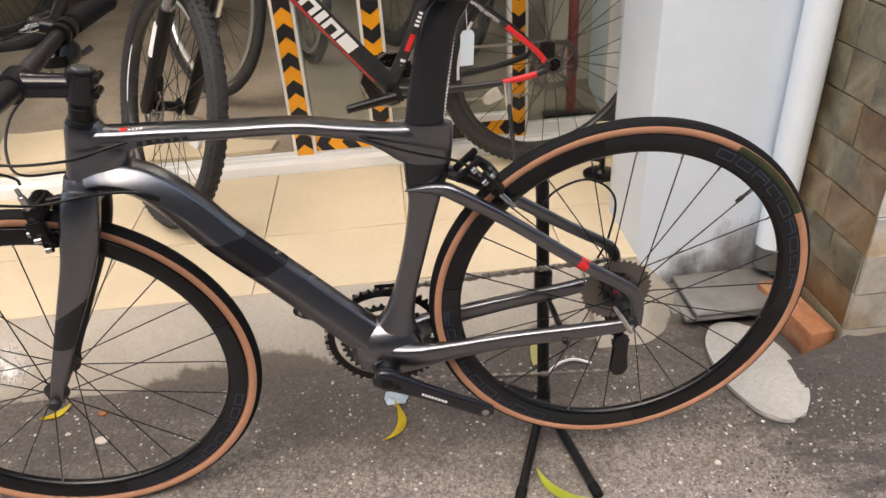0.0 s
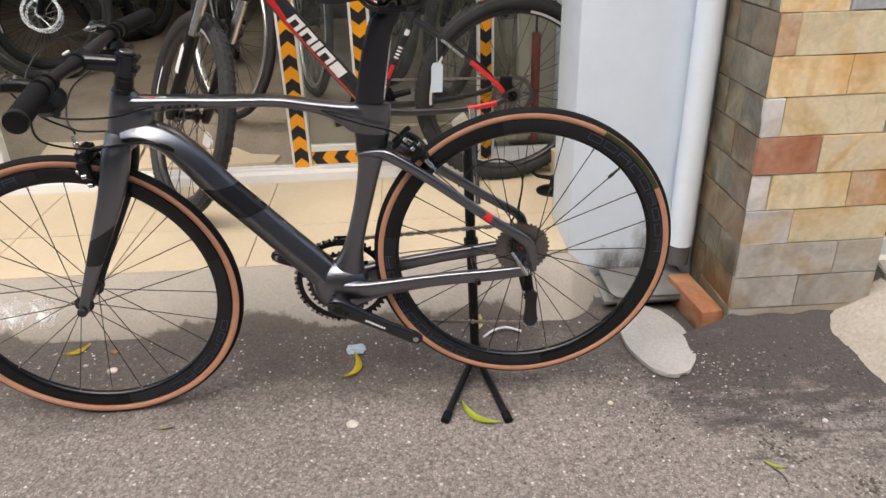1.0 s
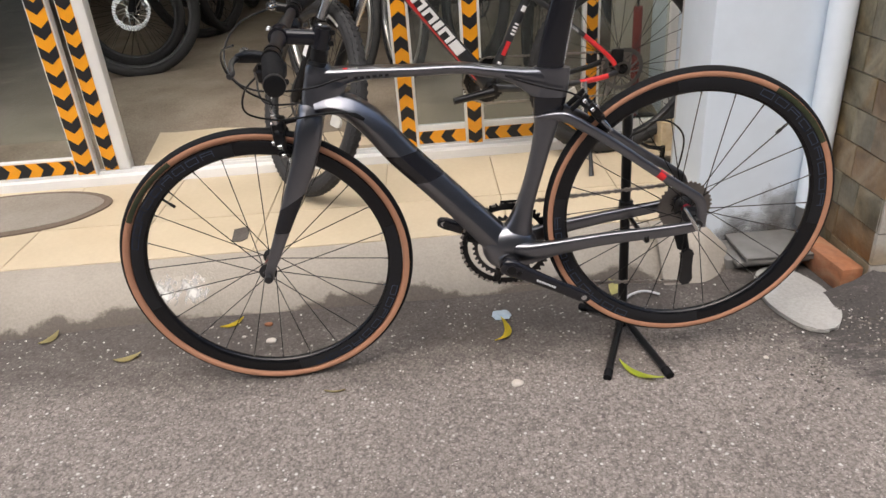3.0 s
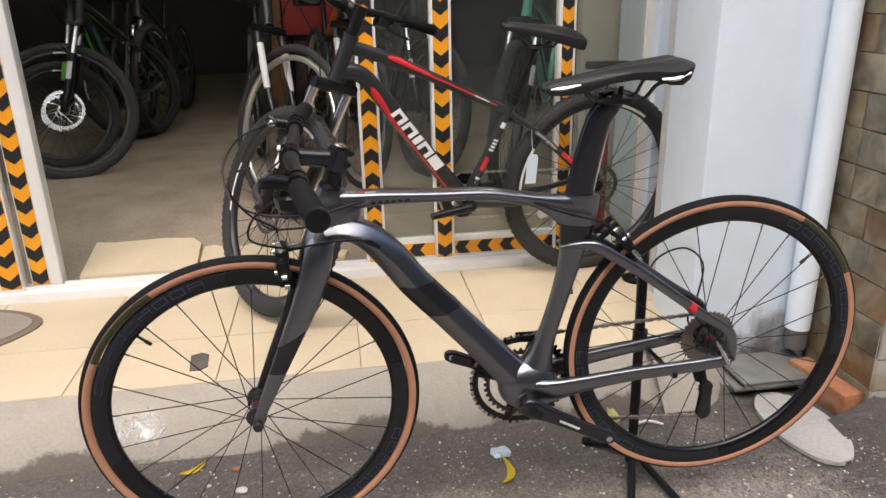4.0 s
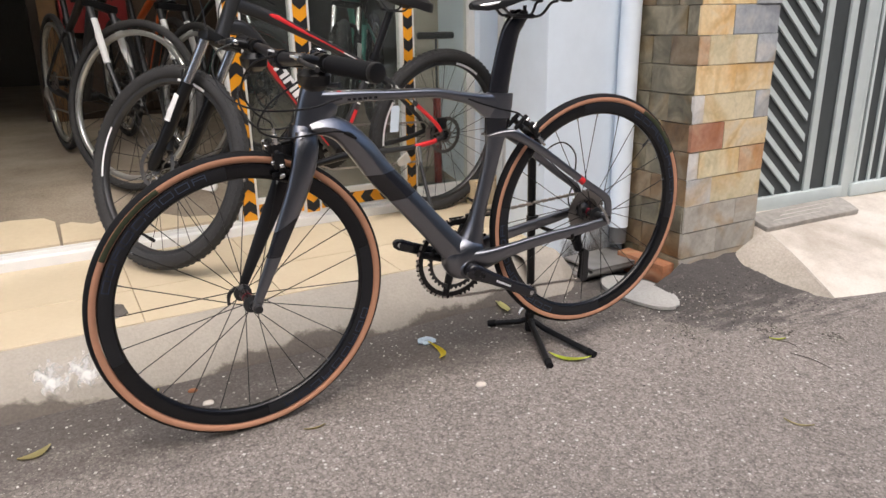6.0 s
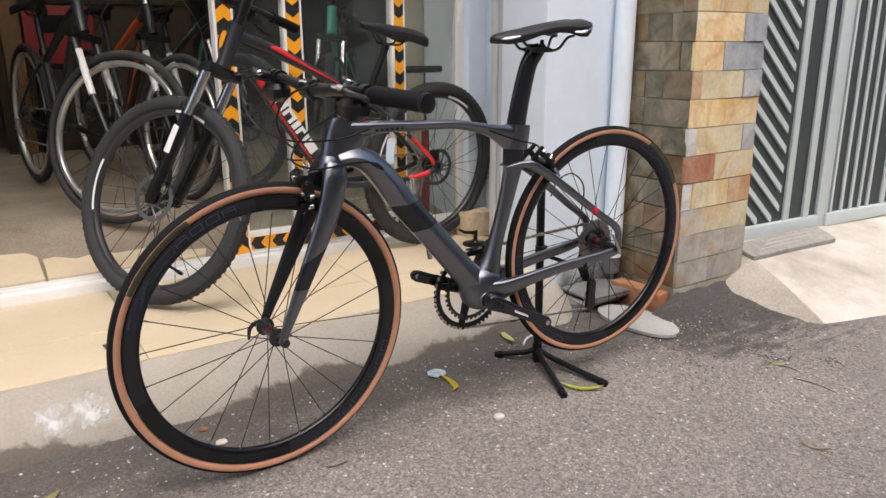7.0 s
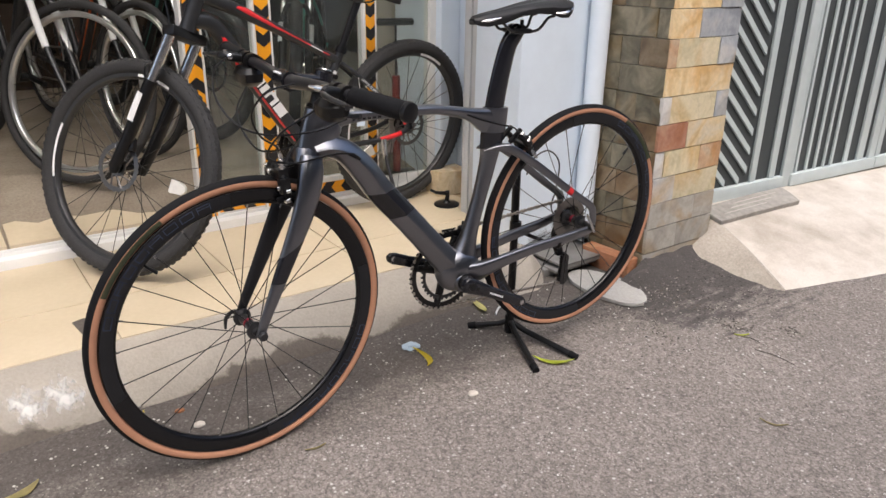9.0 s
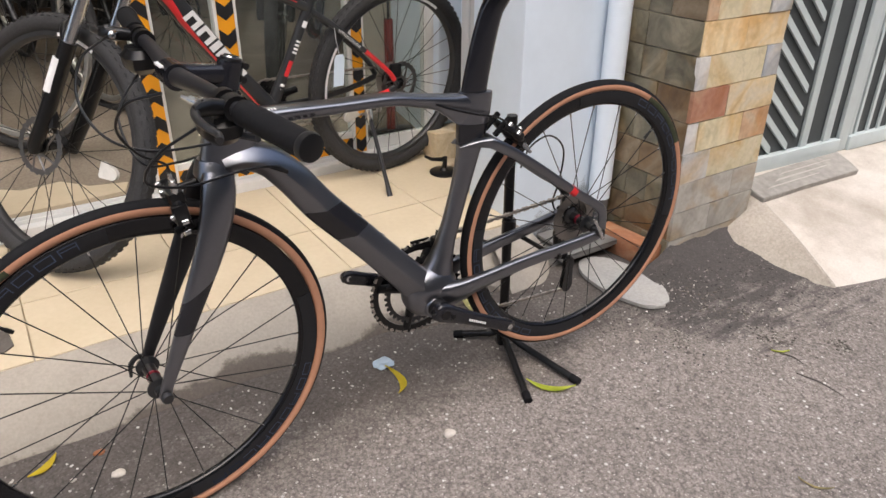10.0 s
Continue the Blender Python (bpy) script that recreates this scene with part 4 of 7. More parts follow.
# frame
bm = B()
blade(bm, [(-0.452, 0, 0.786, 0.046, 0.040), (-0.40, 0, 0.789, 0.036, 0.042), (-0.345, 0, 0.792, 0.027, 0.042), (-0.25, 0, 0.790, 0.023, 0.040), (-0.15, 0, 0.7885, 0.022, 0.040), (-0.09, 0, 0.7785, 0.024, 0.037), (-0.045, 0, 0.769, 0.030, 0.0345), (-0.012, 0, 0.758, 0.046, 0.0335), (0.012, 0, 0.749, 0.062, 0.0325), (0.032, 0, 0.744, 0.062, 0.031)], 0, FLAT_TOP, 44, None)
part("top_tube", bm, FRAME, bike)
bm = B()
blade(bm, [(-0.462, 0, 0.727, 0.046, 0.060), (-0.428, 0, 0.731, 0.047, 0.070), (-0.384, 0, 0.715, 0.054, 0.072), (-0.338, 0, 0.670, 0.062, 0.068), (-0.29, 0, 0.607, 0.065, 0.063), (-0.222, 0, 0.533, 0.065, 0.062), (-0.155, 0, 0.458, 0.067, 0.064), (-0.10, 0, 0.396, 0.072, 0.068), (-0.055, 0, 0.346, 0.080, 0.074)], 0, RIDGED, 48)
banded(bm, (-0.300, 0.608, 0.12), (-0.240, 0.541, 0.30), 1)
part("down_tube", bm, [FRAME, FRAME_BLACK], bike, "graphite tube with a gloss black band")
bm = B()
blade(bm, [(0.046, 0, 0.778, 0.076, 0.034), (0.0455, 0, 0.770, 0.078, 0.0345), (0.044, 0, 0.740, 0.077, 0.0345), (0.041, 0, 0.705, 0.071, 0.035), (0.037, 0, 0.675, 0.062, 0.035), (0.032, 0, 0.64, 0.049, 0.035), (0.014, 0, 0.56, 0.040, 0.034), (-0.010, 0, 0.47, 0.041, 0.038), (-0.026, 0, 0.412, 0.062, 0.052), (-0.046, 0, 0.345, 0.120, 0.078)], 20, 2.2, 34)
banded(bm, (0.04, 0.716, -0.08), (0.04, 0.675, 0.0), 1)
part("seat_tube", bm, [FRAME, FRAME_BLACK], bike, "graphite seat tube with a gloss black band")
bm = B()
rows = []
for z, x0, x1, w in ((0.700, -0.501, -0.447, 0.040), (0.708, -0.502, -0.442, 0.046), (0.735, -0.494, -0.405, 0.046), (0.760, -0.488, -0.392, 0.044), (0.780, -0.482, -0.388, 0.042), (0.797, -0.477, -0.415, 0.042), (0.812, -0.473, -0.420, 0.040), (0.818, -0.470, -0.424, 0.036)):
    rows.append(ring_points(((x0 + x1) / 2, 0, z), ((x1 - x0) / 2, 0, 0), (0, w / 2, 0), 20, 2.5))
part("head_tube", loft(bm, rows), FRAME, bike)
bm = B()
lathe(bm, [(0.0, -0.043), (0.024, -0.043), (0.028, -0.038), (0.028, 0.038), (0.024, 0.043), (0.0, 0.043)], pose(*BBC), 32, closed=False)
blade(bm, [(-0.085, 0, 0.370, 0.075, 0.066), (-0.048, 0, 0.343, 0.088, 0.074), (-0.005, 0, 0.348, 0.056, 0.072)], 20, 2.4, 12)
rows = []
for i in range(13):
    w = math.pi * (i + 0.15) / 12.3
    r = math.sin(w)
    rows.append(ring_points((-0.050, 0, 0.352 - 0.062 * math.cos(w)), (0.066 * r, 0, 0), (0, 0.0435 * r, 0), 24, 2.2))
loft(bm, rows)
part("bottom_bracket", bm, FRAME, bike)
for s in (-1, 1):
    bm = B()
    blade(bm, [(-0.045, s * 0.024, 0.342, 0.070, 0.036), (0.00, s * 0.038, 0.352, 0.052, 0.028), (0.06, s * 0.046, 0.366, 0.037, 0.020), (0.17, s * 0.052, 0.384, 0.030, 0.018), (0.28, s * 0.060, 0.396, 0.029, 0.017), (0.350, s * 0.066, 0.406, 0.026, 0.015), (0.378, s * 0.067, 0.411, 0.022, 0.012)], 0, FLAT_TOP, 26)
    part("chainstay", bm, FRAME, bike)
    bm = B()
    blade(bm, [(0.006, s * 0.012, 0.673, 0.003, 0.012), (0.030, s * 0.019, 0.677, 0.012, 0.016), (0.060, s * 0.027, 0.678, 0.020, 0.019), (0.084, s * 0.036, 0.671, 0.023, 0.018), (0.165, s * 0.046, 0.621, 0.021, 0.016), (0.283, s * 0.060, 0.537, 0.020, 0.015), (0.345, s * 0.066, 0.496, 0.020, 0.014), (0.370, s * 0.067, 0.474, 0.022, 0.013), (0.378, s * 0.067, 0.445, 0.022, 0.012), (0.378, s * 0.067, 0.408, 0.024, 0.011)], 0, FLAT_TOP, 40)
    part("seatstay", bm, FRAME, bike)
    if s > 0:
        continue
    bm = B()
    blade(bm, [(0.274, s * 0.0592, 0.5438, 0.0212, 0.0162), (0.288, s * 0.0606, 0.5332, 0.0212, 0.0162)], 14, 2.5)
    part("stay_flash", bm, RED, bike, "small red flash")
# seatpost wedge and red marks near the headset
bm = B()
box(bm, (-0.394, -0.0150, 0.8010), (-0.384, -0.0035, 0.8062), 0.001)
part("top_flash", bm, RED, bike, "small red flash on the top tube")
bm = B()
for i in range(4):
    box(bm, (-0.3815 + i * 0.0052, -0.0140, 0.8005), (-0.3785 + i * 0.0052, -0.0040, 0.8056))
part("small_print", bm, WHITE, bike, "tiny pale unreadable print", smooth=False)
bm = B()
for i in range(6):
    x = -0.372 + i * 0.013
    box(bm, (x, -0.0216, 0.7845 + 0.0003 * i), (x + 0.008, -0.0209, 0.7890 + 0.0004 * i))
part("brand_print", bm, FRAME_BLACK, bike, "dark print blocks on the top tube", smooth=False)

# fork
bm = B()
for s in (-1, 1):
    # the right blade is all matt black: its inner side's shade as colour
    blade(bm, [(-0.474, s * 0.022, 0.716, 0.052, 0.036), (-0.481, s * 0.034, 0.690, 0.058, 0.034), (-0.492, s * 0.042, 0.650, 0.057, 0.030), (-0.510, s * 0.047, 0.600, 0.051, 0.027), (-0.535, s * 0.050, 0.545, 0.044, 0.024), (-0.565, s * 0.052, 0.480, 0.036, 0.021), (-0.596, s * 0.054, 0.412, 0.028, 0.017), (-0.619, s * 0.055, 0.360, 0.022, 0.013), (-0.625, s * 0.055, 0.338, 0.024, 0.010)], 18, 2.2, 36, [0] * 35 if s < 0 else [2] * 35)
blade(bm, [(-0.474, 0, 0.735, 0.048, 0.040), (-0.476, 0, 0.716, 0.056, 0.062), (-0.480, 0, 0.702, 0.054, 0.066)], 18, 2.6, None, [0, 0])
banded(bm, (-0.545, 0.528, 0.58), (-0.57, 0.455, -0.05), 1, lambda c: c.y < -0.02)
fork = part("fork", bm, [FRAME, FRAME_BLACK, FRAME_MATT], bike, "graphite bladed fork with a black band, right blade blackened for its shade")
fork.matrix_local = STEER
bm = B()
cylinder(bm, (-0.625, -0.066, 0.343), (-0.625, 0.066, 0.343), 0.0075, 14)
lathe(bm, [(0.0, -0.072), (0.009, -0.072), (0.011, -0.068), (0.011, -0.062), (0.0, -0.062)], pose(-0.625, 0, 0.343), 16, closed=False)
ax = part("front_skewer", bm, DARK_METAL, bike)
ax.matrix_local = STEER
bm = B()
tube(bm, [(-0.625, 0.072, 0.343), (-0.637, 0.079, 0.341), (-0.650, 0.080, 0.327), (-0.654, 0.077, 0.303)], [0.006, 0.005, 0.005, 0.003], 8, steps=14)
ax = part("skewer_lever", bm, DARK_METAL, bike)
ax.matrix_local = STEER

# seat
bm = B()
blade(bm, [(0.040, 0, 0.765, 0.058, 0.026), (0.048, 0, 0.82, 0.056, 0.026), (0.061, 0, 0.885, 0.053, 0.026), (0.074, 0, 0.930, 0.050, 0.026), (0.092, 0, 0.955, 0.046, 0.028), (0.106, 0, 0.966, 0.034, 0.030)], 18, 2.2, 28)
part("seatpost", bm, FRAME_BLACK, bike, "gloss black aero seatpost")
bm = B()
for i in range(30):
    z = 0.785 + i * 0.0052
    x = 0.040 + 0.165 * (z - 0.765) + 0.0280
    box(bm, (x - 0.002, -0.003, z), (x + 0.0015, 0.003, z + 0.0016))
part("post_scale", bm, WHITE, bike, "fine white height scale", smooth=False)
bm = B()
box(bm, (0.070, -0.027, 0.957), (0.126, 0.027, 0.969), 0.005)
cylinder(bm, (0.098, -0.024, 0.970), (0.098, 0.024, 0.970), 0.008, 14)
cylinder(bm, (0.112, 0.0, 0.950), (0.112, 0, 0.988), 0.005, 10)
cylinder(bm, (0.074, 0.0, 0.955), (0.074, 0, 0.978), 0.005, 10)
part("seat_clamp", bm, BLACK_PART, bike)
for s in (-1, 1):
    part("saddle_rail", rails(B(), 0.022, 0.188, 0.102, 0.999, 0.964, s), DARK_METAL, bike)
part("saddle", padded_saddle(B(), -0.043, 0.231, [
    (0.0, 0.011, 0.993, 0.983), (0.03, 0.020, 0.999, 0.977), (0.12, 0.024, 1.005, 0.975), (0.28, 0.027, 1.013, 0.981), (0.45, 0.034, 1.022, 0.997), (0.60, 0.048, 1.029, 1.005),
    (0.72, 0.060, 1.034, 1.004), (0.82, 0.068, 1.038, 0.996), (0.90, 0.070, 1.041, 0.996), (0.96, 0.064, 1.042, 1.007), (1.0, 0.050, 1.039, 1.021)], 0.022), SADDLE, bike, "black racing saddle")
for s in (-1, 1):
    bm = B()
    tube(bm, [(-0.032, s * 0.0185, 0.988), (-0.007, s * 0.0225, 0.990), (0.024, s * 0.0250, 0.996)], [0.002, 0.0042, 0.002], 6, steps=8)
    part("saddle_trim", bm, STEEL, bike, "shiny grey saddle edging")
    bm = B()
    tube(bm, [(0.164, s * 0.0625, 1.008), (0.190, s * 0.0680, 1.009), (0.217, s * 0.0640, 1.019)], [0.002, 0.0045, 0.003], 6, steps=8)
    part("saddle_trim", bm, STEEL, bike, "shiny grey saddle edging")

# headset, stem, bar: steered together
def steered(name, bm, material, label=""):
    ob = part(name, bm, material, bike, label)
    ob.matrix_local = STEER
    return ob


bm = B()
tube(bm, [HEAD_TOP + AXIS * t for t in (0.004, 0.012, 0.0125, 0.030, 0.0305, 0.048)], [0.024, 0.021, 0.0185, 0.0185, 0.0178, 0.0178], 24)
steered("headset", bm, BLACK_PART)
c = HEAD_TOP + AXIS * 0.060
bm = B()
tube(bm, [c - AXIS * 0.021, c + AXIS * 0.021], 0.0205, 24)
CL = Vector((-0.516, 0, 0.880))
d = (CL - c).normalized()
up = Vector((0, 1, 0)).cross(d)
loft(bm, [ring_points(c + d * t, Vector((0, w, 0)), up * h, 20, 2.8) for t, w, h in ((0.010, 0.016, 0.016), (0.035, 0.0165, 0.0160), (0.065, 0.018, 0.0165), ((CL - c).length, 0.020, 0.0175))])
cylinder(bm, CL + Vector((0, -0.021, 0)), CL + Vector((0, 0.021, 0)), 0.0205, 24)
steered("stem", bm, FRAME_BLACK, "black alloy stem")
bm = B()
tube(bm, [c + AXIS * 0.0215, c + AXIS * 0.0255, c + AXIS * 0.027], [0.0175, 0.0165, 0.010], 24)
cap = steered("top_cap", bm, BLACK_PART, "black stem cap")
bm = B()
tube(bm, [c + AXIS * 0.0268, c + AXIS * 0.0284], [0.0125, 0.0118], 24)
part("cap_ring", bm, STEEL, cap, "bright ring on the cap")
for t in (-0.011, 0.011):
    bm = B()
    tube(bm, [c + AXIS * t + Vector((0.022, y, 0)) for y in (-0.013, 0.013)], 0.0055, 12)
    steered("clamp_bolt", bm, BLACK_PART)
bm = B()
for k in range(3):
    box(bm, (-0.538, -0.014 + k * 0.010, 0.8955), (-0.532, -0.008 + k * 0.010, 0.8985))
steered("stem_print", bm, WHITE, "tiny white print")
GE = [(-0.481, 0.375, 0.888), (-0.502, 0.238, 0.890), (-0.508, 0.12, 0.888), (-0.513, 0.045, 0.882), (-0.516, 0.0, 0.880)]
bm = B()
path = [(x, -y, z) for x, y, z in GE] + [(x, y, z) for x, y, z in reversed(GE[:-1])]
tube(bm, path, [0.011, 0.011, 0.0115, 0.0140, 0.0158, 0.0140, 0.0115, 0.011, 0.011], 16, steps=48)
steered("handlebar", bm, FRAME_MATT, "black flat handlebar")
for s in (-1, 1):
    a, b = Vector((-0.4808, s * 0.377, 0.888)), Vector((-0.5018, s * 0.240, 0.890))
    bm = B()
    k = 26
    tube(bm, [a + (b - a) * (i / k) for i in range(k + 1)], [0.0172 + (0.0005 if i % 2 else 0.0) for i in range(k + 1)], 24)
    steered("grip", bm, RUBBER, "dark grey rubber grip")
    bm = B()
    tube(bm, [a + (a - b).normalized() * t for t in (0.0, 0.004, 0.010, 0.012)], [0.0184, 0.0190, 0.0176, 0.012], 24)
    steered("bar_end_plug", bm, BLACK_PART)
    # brake lever
    q = Vector((-0.504, s * 0.214, 0.890))
    bm = B()
    tube(bm, [q + Vector((0, -0.010, 0)), q + Vector((0, 0.010, 0))], 0.0175, 18)
    loft(bm, [ring_points(q + Vector(o), Vector((0, w, 0)), Vector((0.3 * h, 0, h)), 12, 3) for o, w, h in (((-0.010, 0, 0.002), 0.009, 0.009), ((-0.032, s * 0.002, 0.006), 0.010, 0.011), ((-0.050, s * 0.010, 0.009), 0.012, 0.010), ((-0.060, s * 0.022, 0.010), 0.008, 0.007))])
    steered("brake_lever_body", bm, BLACK_PART)
    bm = B()
    tube(bm, [q + Vector(o) for o in ((-0.056, s * 0.018, 0.009), (-0.062, s * 0.040, 0.008), (-0.060, s * 0.066, 0.005), (-0.054, s * 0.090, 0.002), (-0.058, s * 0.104, 0.0))], [0.006, 0.0055, 0.005, 0.0045, 0.005], 10, steps=22)
    steered("brake_lever", bm, DARK_METAL, "curved black brake lever")
    bm = B()
    tube(bm, [q + Vector((-0.046, s * 0.008, 0.006)), q + Vector((-0.046, s * 0.008, 0.0215))], 0.0055, 12)
    steered("lever_bolt", bm, STEEL)
    bm = B()
    tube(bm, [q + Vector(o) for o in ((-0.040, -s * 0.006, 0.009), (-0.048, -s * 0.022, 0.011), (-0.0485, -s * 0.023, 0.011), (-0.054, -s * 0.036, 0.012))], [0.0065, 0.0065, 0.0040, 0.003], 10)
    steered("barrel_adjuster", bm, STEEL, "silver cable adjuster")
    bm = B()
    box(bm, (q.x - 0.030, q.y - 0.016 - s * 0.016, q.z - 0.030), (q.x + 0.006, q.y + 0.016 - s * 0.016, q.z - 0.010), 0.007)
    steered("lever_clamp", bm, BLACK_PART)
    # gear shifter pod
    h = Vector((-0.505, s * 0.184, 0.890))
    bm = B()
    tube(bm, [h + Vector((0, -0.007, 0)), h + Vector((0, 0.007, 0))], 0.0175, 16)
    loft(bm, [ring_points(h + Vector(o), Vector((r, 0, 0)), Vector((0, r * 1.2, 0)), 14, 3) for o, r in (((-0.008, 0, -0.012), 0.021), ((-0.010, 0, -0.024), 0.030), ((-0.010, 0, -0.042), 0.028), ((-0.010, 0, -0.054), 0.016))])
    steered("shifter", bm, BLACK_PART, "black gear shifter pod")
    bm = B()
    tube(bm, [h + Vector(o) for o in ((-0.005, s * 0.010, -0.040), (0.012, s * 0.030, -0.042), (0.022, s * 0.050, -0.040))], [0.006, 0.005, 0.006], 8, steps=10)
    steered("shift_paddle", bm, DARK_METAL)

# brake calipers
def caliper(name, at, turn, rear=False):
    """A dual-pivot rim brake: arms over the tyre, pads at the rim, a barrel adjuster."""
    m = Matrix.Translation(at) @ Matrix.Rotation(radians(turn), 4, "Y") @ Matrix.Diagonal((1.0, 1.0, 1.0, 1) if rear else (1.25, 1.15, 1.12, 1))
    bm = B()
    for s in (-1, 1):
        pts = [(-0.010, -s * 0.010, 0.030), (-0.012, s * 0.012, 0.026), (-0.012, s * 0.030, 0.010), (-0.010, s * 0.032, -0.012), (-0.004, s * 0.024, -0.034)]
        rows = smooth_path([(*p, w) for p, w in zip(pts, (0.006, 0.009, 0.009, 0.008, 0.007))], 14)
        tube(bm, [m @ Vector(p[:3]) for p in rows], [p[3] for p in rows], 10)
    tube(bm, [m @ Vector((-0.016, 0, 0.020)), m @ Vector((0.024, 0, 0.020))], 0.006, 10)
    box(bm, (-0.020, -0.034, 0.006), (0.000, 0.020, 0.030), 0.006, m)
    box(bm, (-0.022, -0.040, -0.020), (-0.002, -0.024, 0.012), 0.005, m)
    ob = part(name, bm, BLACK_PART, bike, "black dual-pivot rim brake")
    for s in (-1, 1):
        part("brake_pad", box(B(), (-0.024, s * 0.0185 - 0.005, -0.040), (0.024, s * 0.0185 + 0.005, -0.030), 0.003, m), RUBBER, ob)
    for p, r in (((-0.024, 0.0, 0.020), 0.0058), ((-0.026, -0.032, -0.006), 0.005), ((-0.016, -0.034, -0.034), 0.0055), ((-0.022, 0.018, 0.026), 0.0045), ((-0.016, -0.044, -0.012), 0.005)):
        bm = B()
        tube(bm, [m @ Vector(p), m @ (Vector(p) + Vector((0.008, 0, 0)))], r, 10)
        part("brake_bolt", bm, STEEL if p[1] < -0.03 or not rear else DARK_METAL, ob)
    bm = B()
    tube(bm, [m @ Vector((-0.010, -0.028, 0.026)), m @ Vector((-0.010, -0.030, 0.048)), m @ Vector((-0.010, -0.030, 0.0485)), m @ Vector((-0.010, -0.030, 0.060))], [0.0058, 0.0058, 0.0035, 0.0035], 10)
    part("barrel_adjuster", bm, STEEL, ob)
    return ob


front_brake = caliper("front_brake", (-0.532, 0, 0.675), -8)
front_brake.matrix_local = STEER
caliper("rear_brake", (0.126, 0, 0.676), 138, True)

# cables
for name, pts in (
    ("front_brake_cable", [(-0.568, -0.170, 0.902), (-0.606, -0.125, 0.880), (-0.618, -0.075, 0.830), (-0.592, -0.045, 0.780), (-0.555, -0.030, 0.752), (-0.549, -0.030, 0.740)]),
    ("rear_brake_cable", [(-0.572, 0.185, 0.902), (-0.625, 0.110, 0.888), (-0.648, 0.040, 0.845), (-0.625, -0.010, 0.798), (-0.565, -0.035, 0.776), (-0.468, -0.036, 0.775), (-0.415, -0.030, 0.786), (-0.385, -0.020, 0.790)]),
    ("shift_cable", [(-0.528, -0.165, 0.848), (-0.578, -0.120, 0.800), (-0.592, -0.080, 0.745), (-0.530, -0.056, 0.718), (-0.462, -0.044, 0.720), (-0.412, -0.040, 0.721), (-0.382, -0.037, 0.715), (-0.366, -0.033, 0.703)]),
    ("shift_cable", [(-0.528, 0.175, 0.848), (-0.590, 0.090, 0.800), (-0.580, 0.020, 0.740), (-0.520, 0.040, 0.722), (-0.450, 0.038, 0.732), (-0.38, 0.024, 0.728)]),
    ("rear_brake_cable", [(-0.055, -0.016, 0.770), (-0.02, -0.024, 0.757), (0.03, -0.030, 0.742), (0.078, -0.034, 0.730), (0.104, -0.030, 0.714)]),
    ("derailleur_cable", [(0.225, 0.060, 0.560), (0.262, 0.075, 0.600), (0.325, 0.085, 0.612), (0.372, 0.085, 0.570), (0.365, 0.080, 0.490), (0.345, 0.072, 0.440), (0.378, 0.075, 0.390)]),
):
    bm = B()
    tube(bm, pts, 0.0022, 8, steps=46)
    part(name, bm, BLACK_PART, bike)
bm = B()
tube(bm, [(-0.390, -0.036, 0.716), (-0.376, -0.036, 0.711), (-0.360, -0.032, 0.700)], [0.003, 0.0055, 0.004], 8, steps=10)
part("cable_port", bm, BLACK_PART, bike)
for x, z in ((-0.2135, 0.566), (-0.1645, 0.511)):
    part("bottle_bolt", cylinder(B(), (x, 0, z), (x + 0.0045, 0, z + 0.0042), 0.0045, 10), STEEL, bike)

# cranks, rings, chain, cassette
def crank(s, end):
    a, b = Vector((BBC[0], s * 0.066, BBC[2])), Vector(end)
    d = (b - a).normalized()
    n = Vector((0, 1, 0)).cross(d)
    bm = B()
    rows = [(-0.024, 0.010, 0.010), (-0.018, 0.019, 0.011), (0.0, 0.0225, 0.012), (0.02, 0.020, 0.011), (0.06, 0.0165, 0.009), (0.12, 0.0150, 0.0078), ((b - a).length - 0.004, 0.0160, 0.0078), ((b - a).length + 0.011, 0.012, 0.0075), ((b - a).length + 0.016, 0.005, 0.006)]
    rings = []
    for t, h, w in rows:
        f = max(0, min(1, t / 0.17))
        c = a.lerp(Vector((a.x, b.y, a.z)), f) + d * t
        c.y = a.y + (b.y - a.y) * f
        rings.append(ring_points(c, n * h, Vector((0, w, 0)), 18, 3))
    ob = part("crank_arm", loft(bm, rings), FRAME_BLACK, bike, "gloss black crank arm")
    bm = B()
    cylinder(bm, b + Vector((0, -0.0082, 0)), b + Vector((0, 0.0082, 0)), 0.0068, 16)
    part("pedal_thread", bm, STEEL, ob)
    bm = B()
    cylinder(bm, a + Vector((0, s * 0.008, 0)), a + Vector((0, s * 0.0138, 0)), 0.0105, 18)
    cylinder(bm, a + d * 0.020 + Vector((0, s * 0.006, 0)), a + d * 0.020 + Vector((0, s * 0.0132, 0)), 0.0062, 6)
    part("crank_bolt", bm, BLACK_PART, ob)
    if s < 0:
        bm = B()
        for i in range(8):
            o = a + d * (0.066 + i * 0.0062) + n * (-0.001)
            o.y = a.y + (b.y - a.y) * (0.066 + i * 0.0062) / 0.17 - 0.0092
            quad = [o, o + d * 0.0048, o + d * 0.0056 + n * 0.0052, o + d * 0.0008 + n * 0.0052]
            bm.faces.new([bm.verts.new(v) for v in quad])
        part("crank_print", bm, WHITE, ob, "short white print", smooth=False)
    return ob


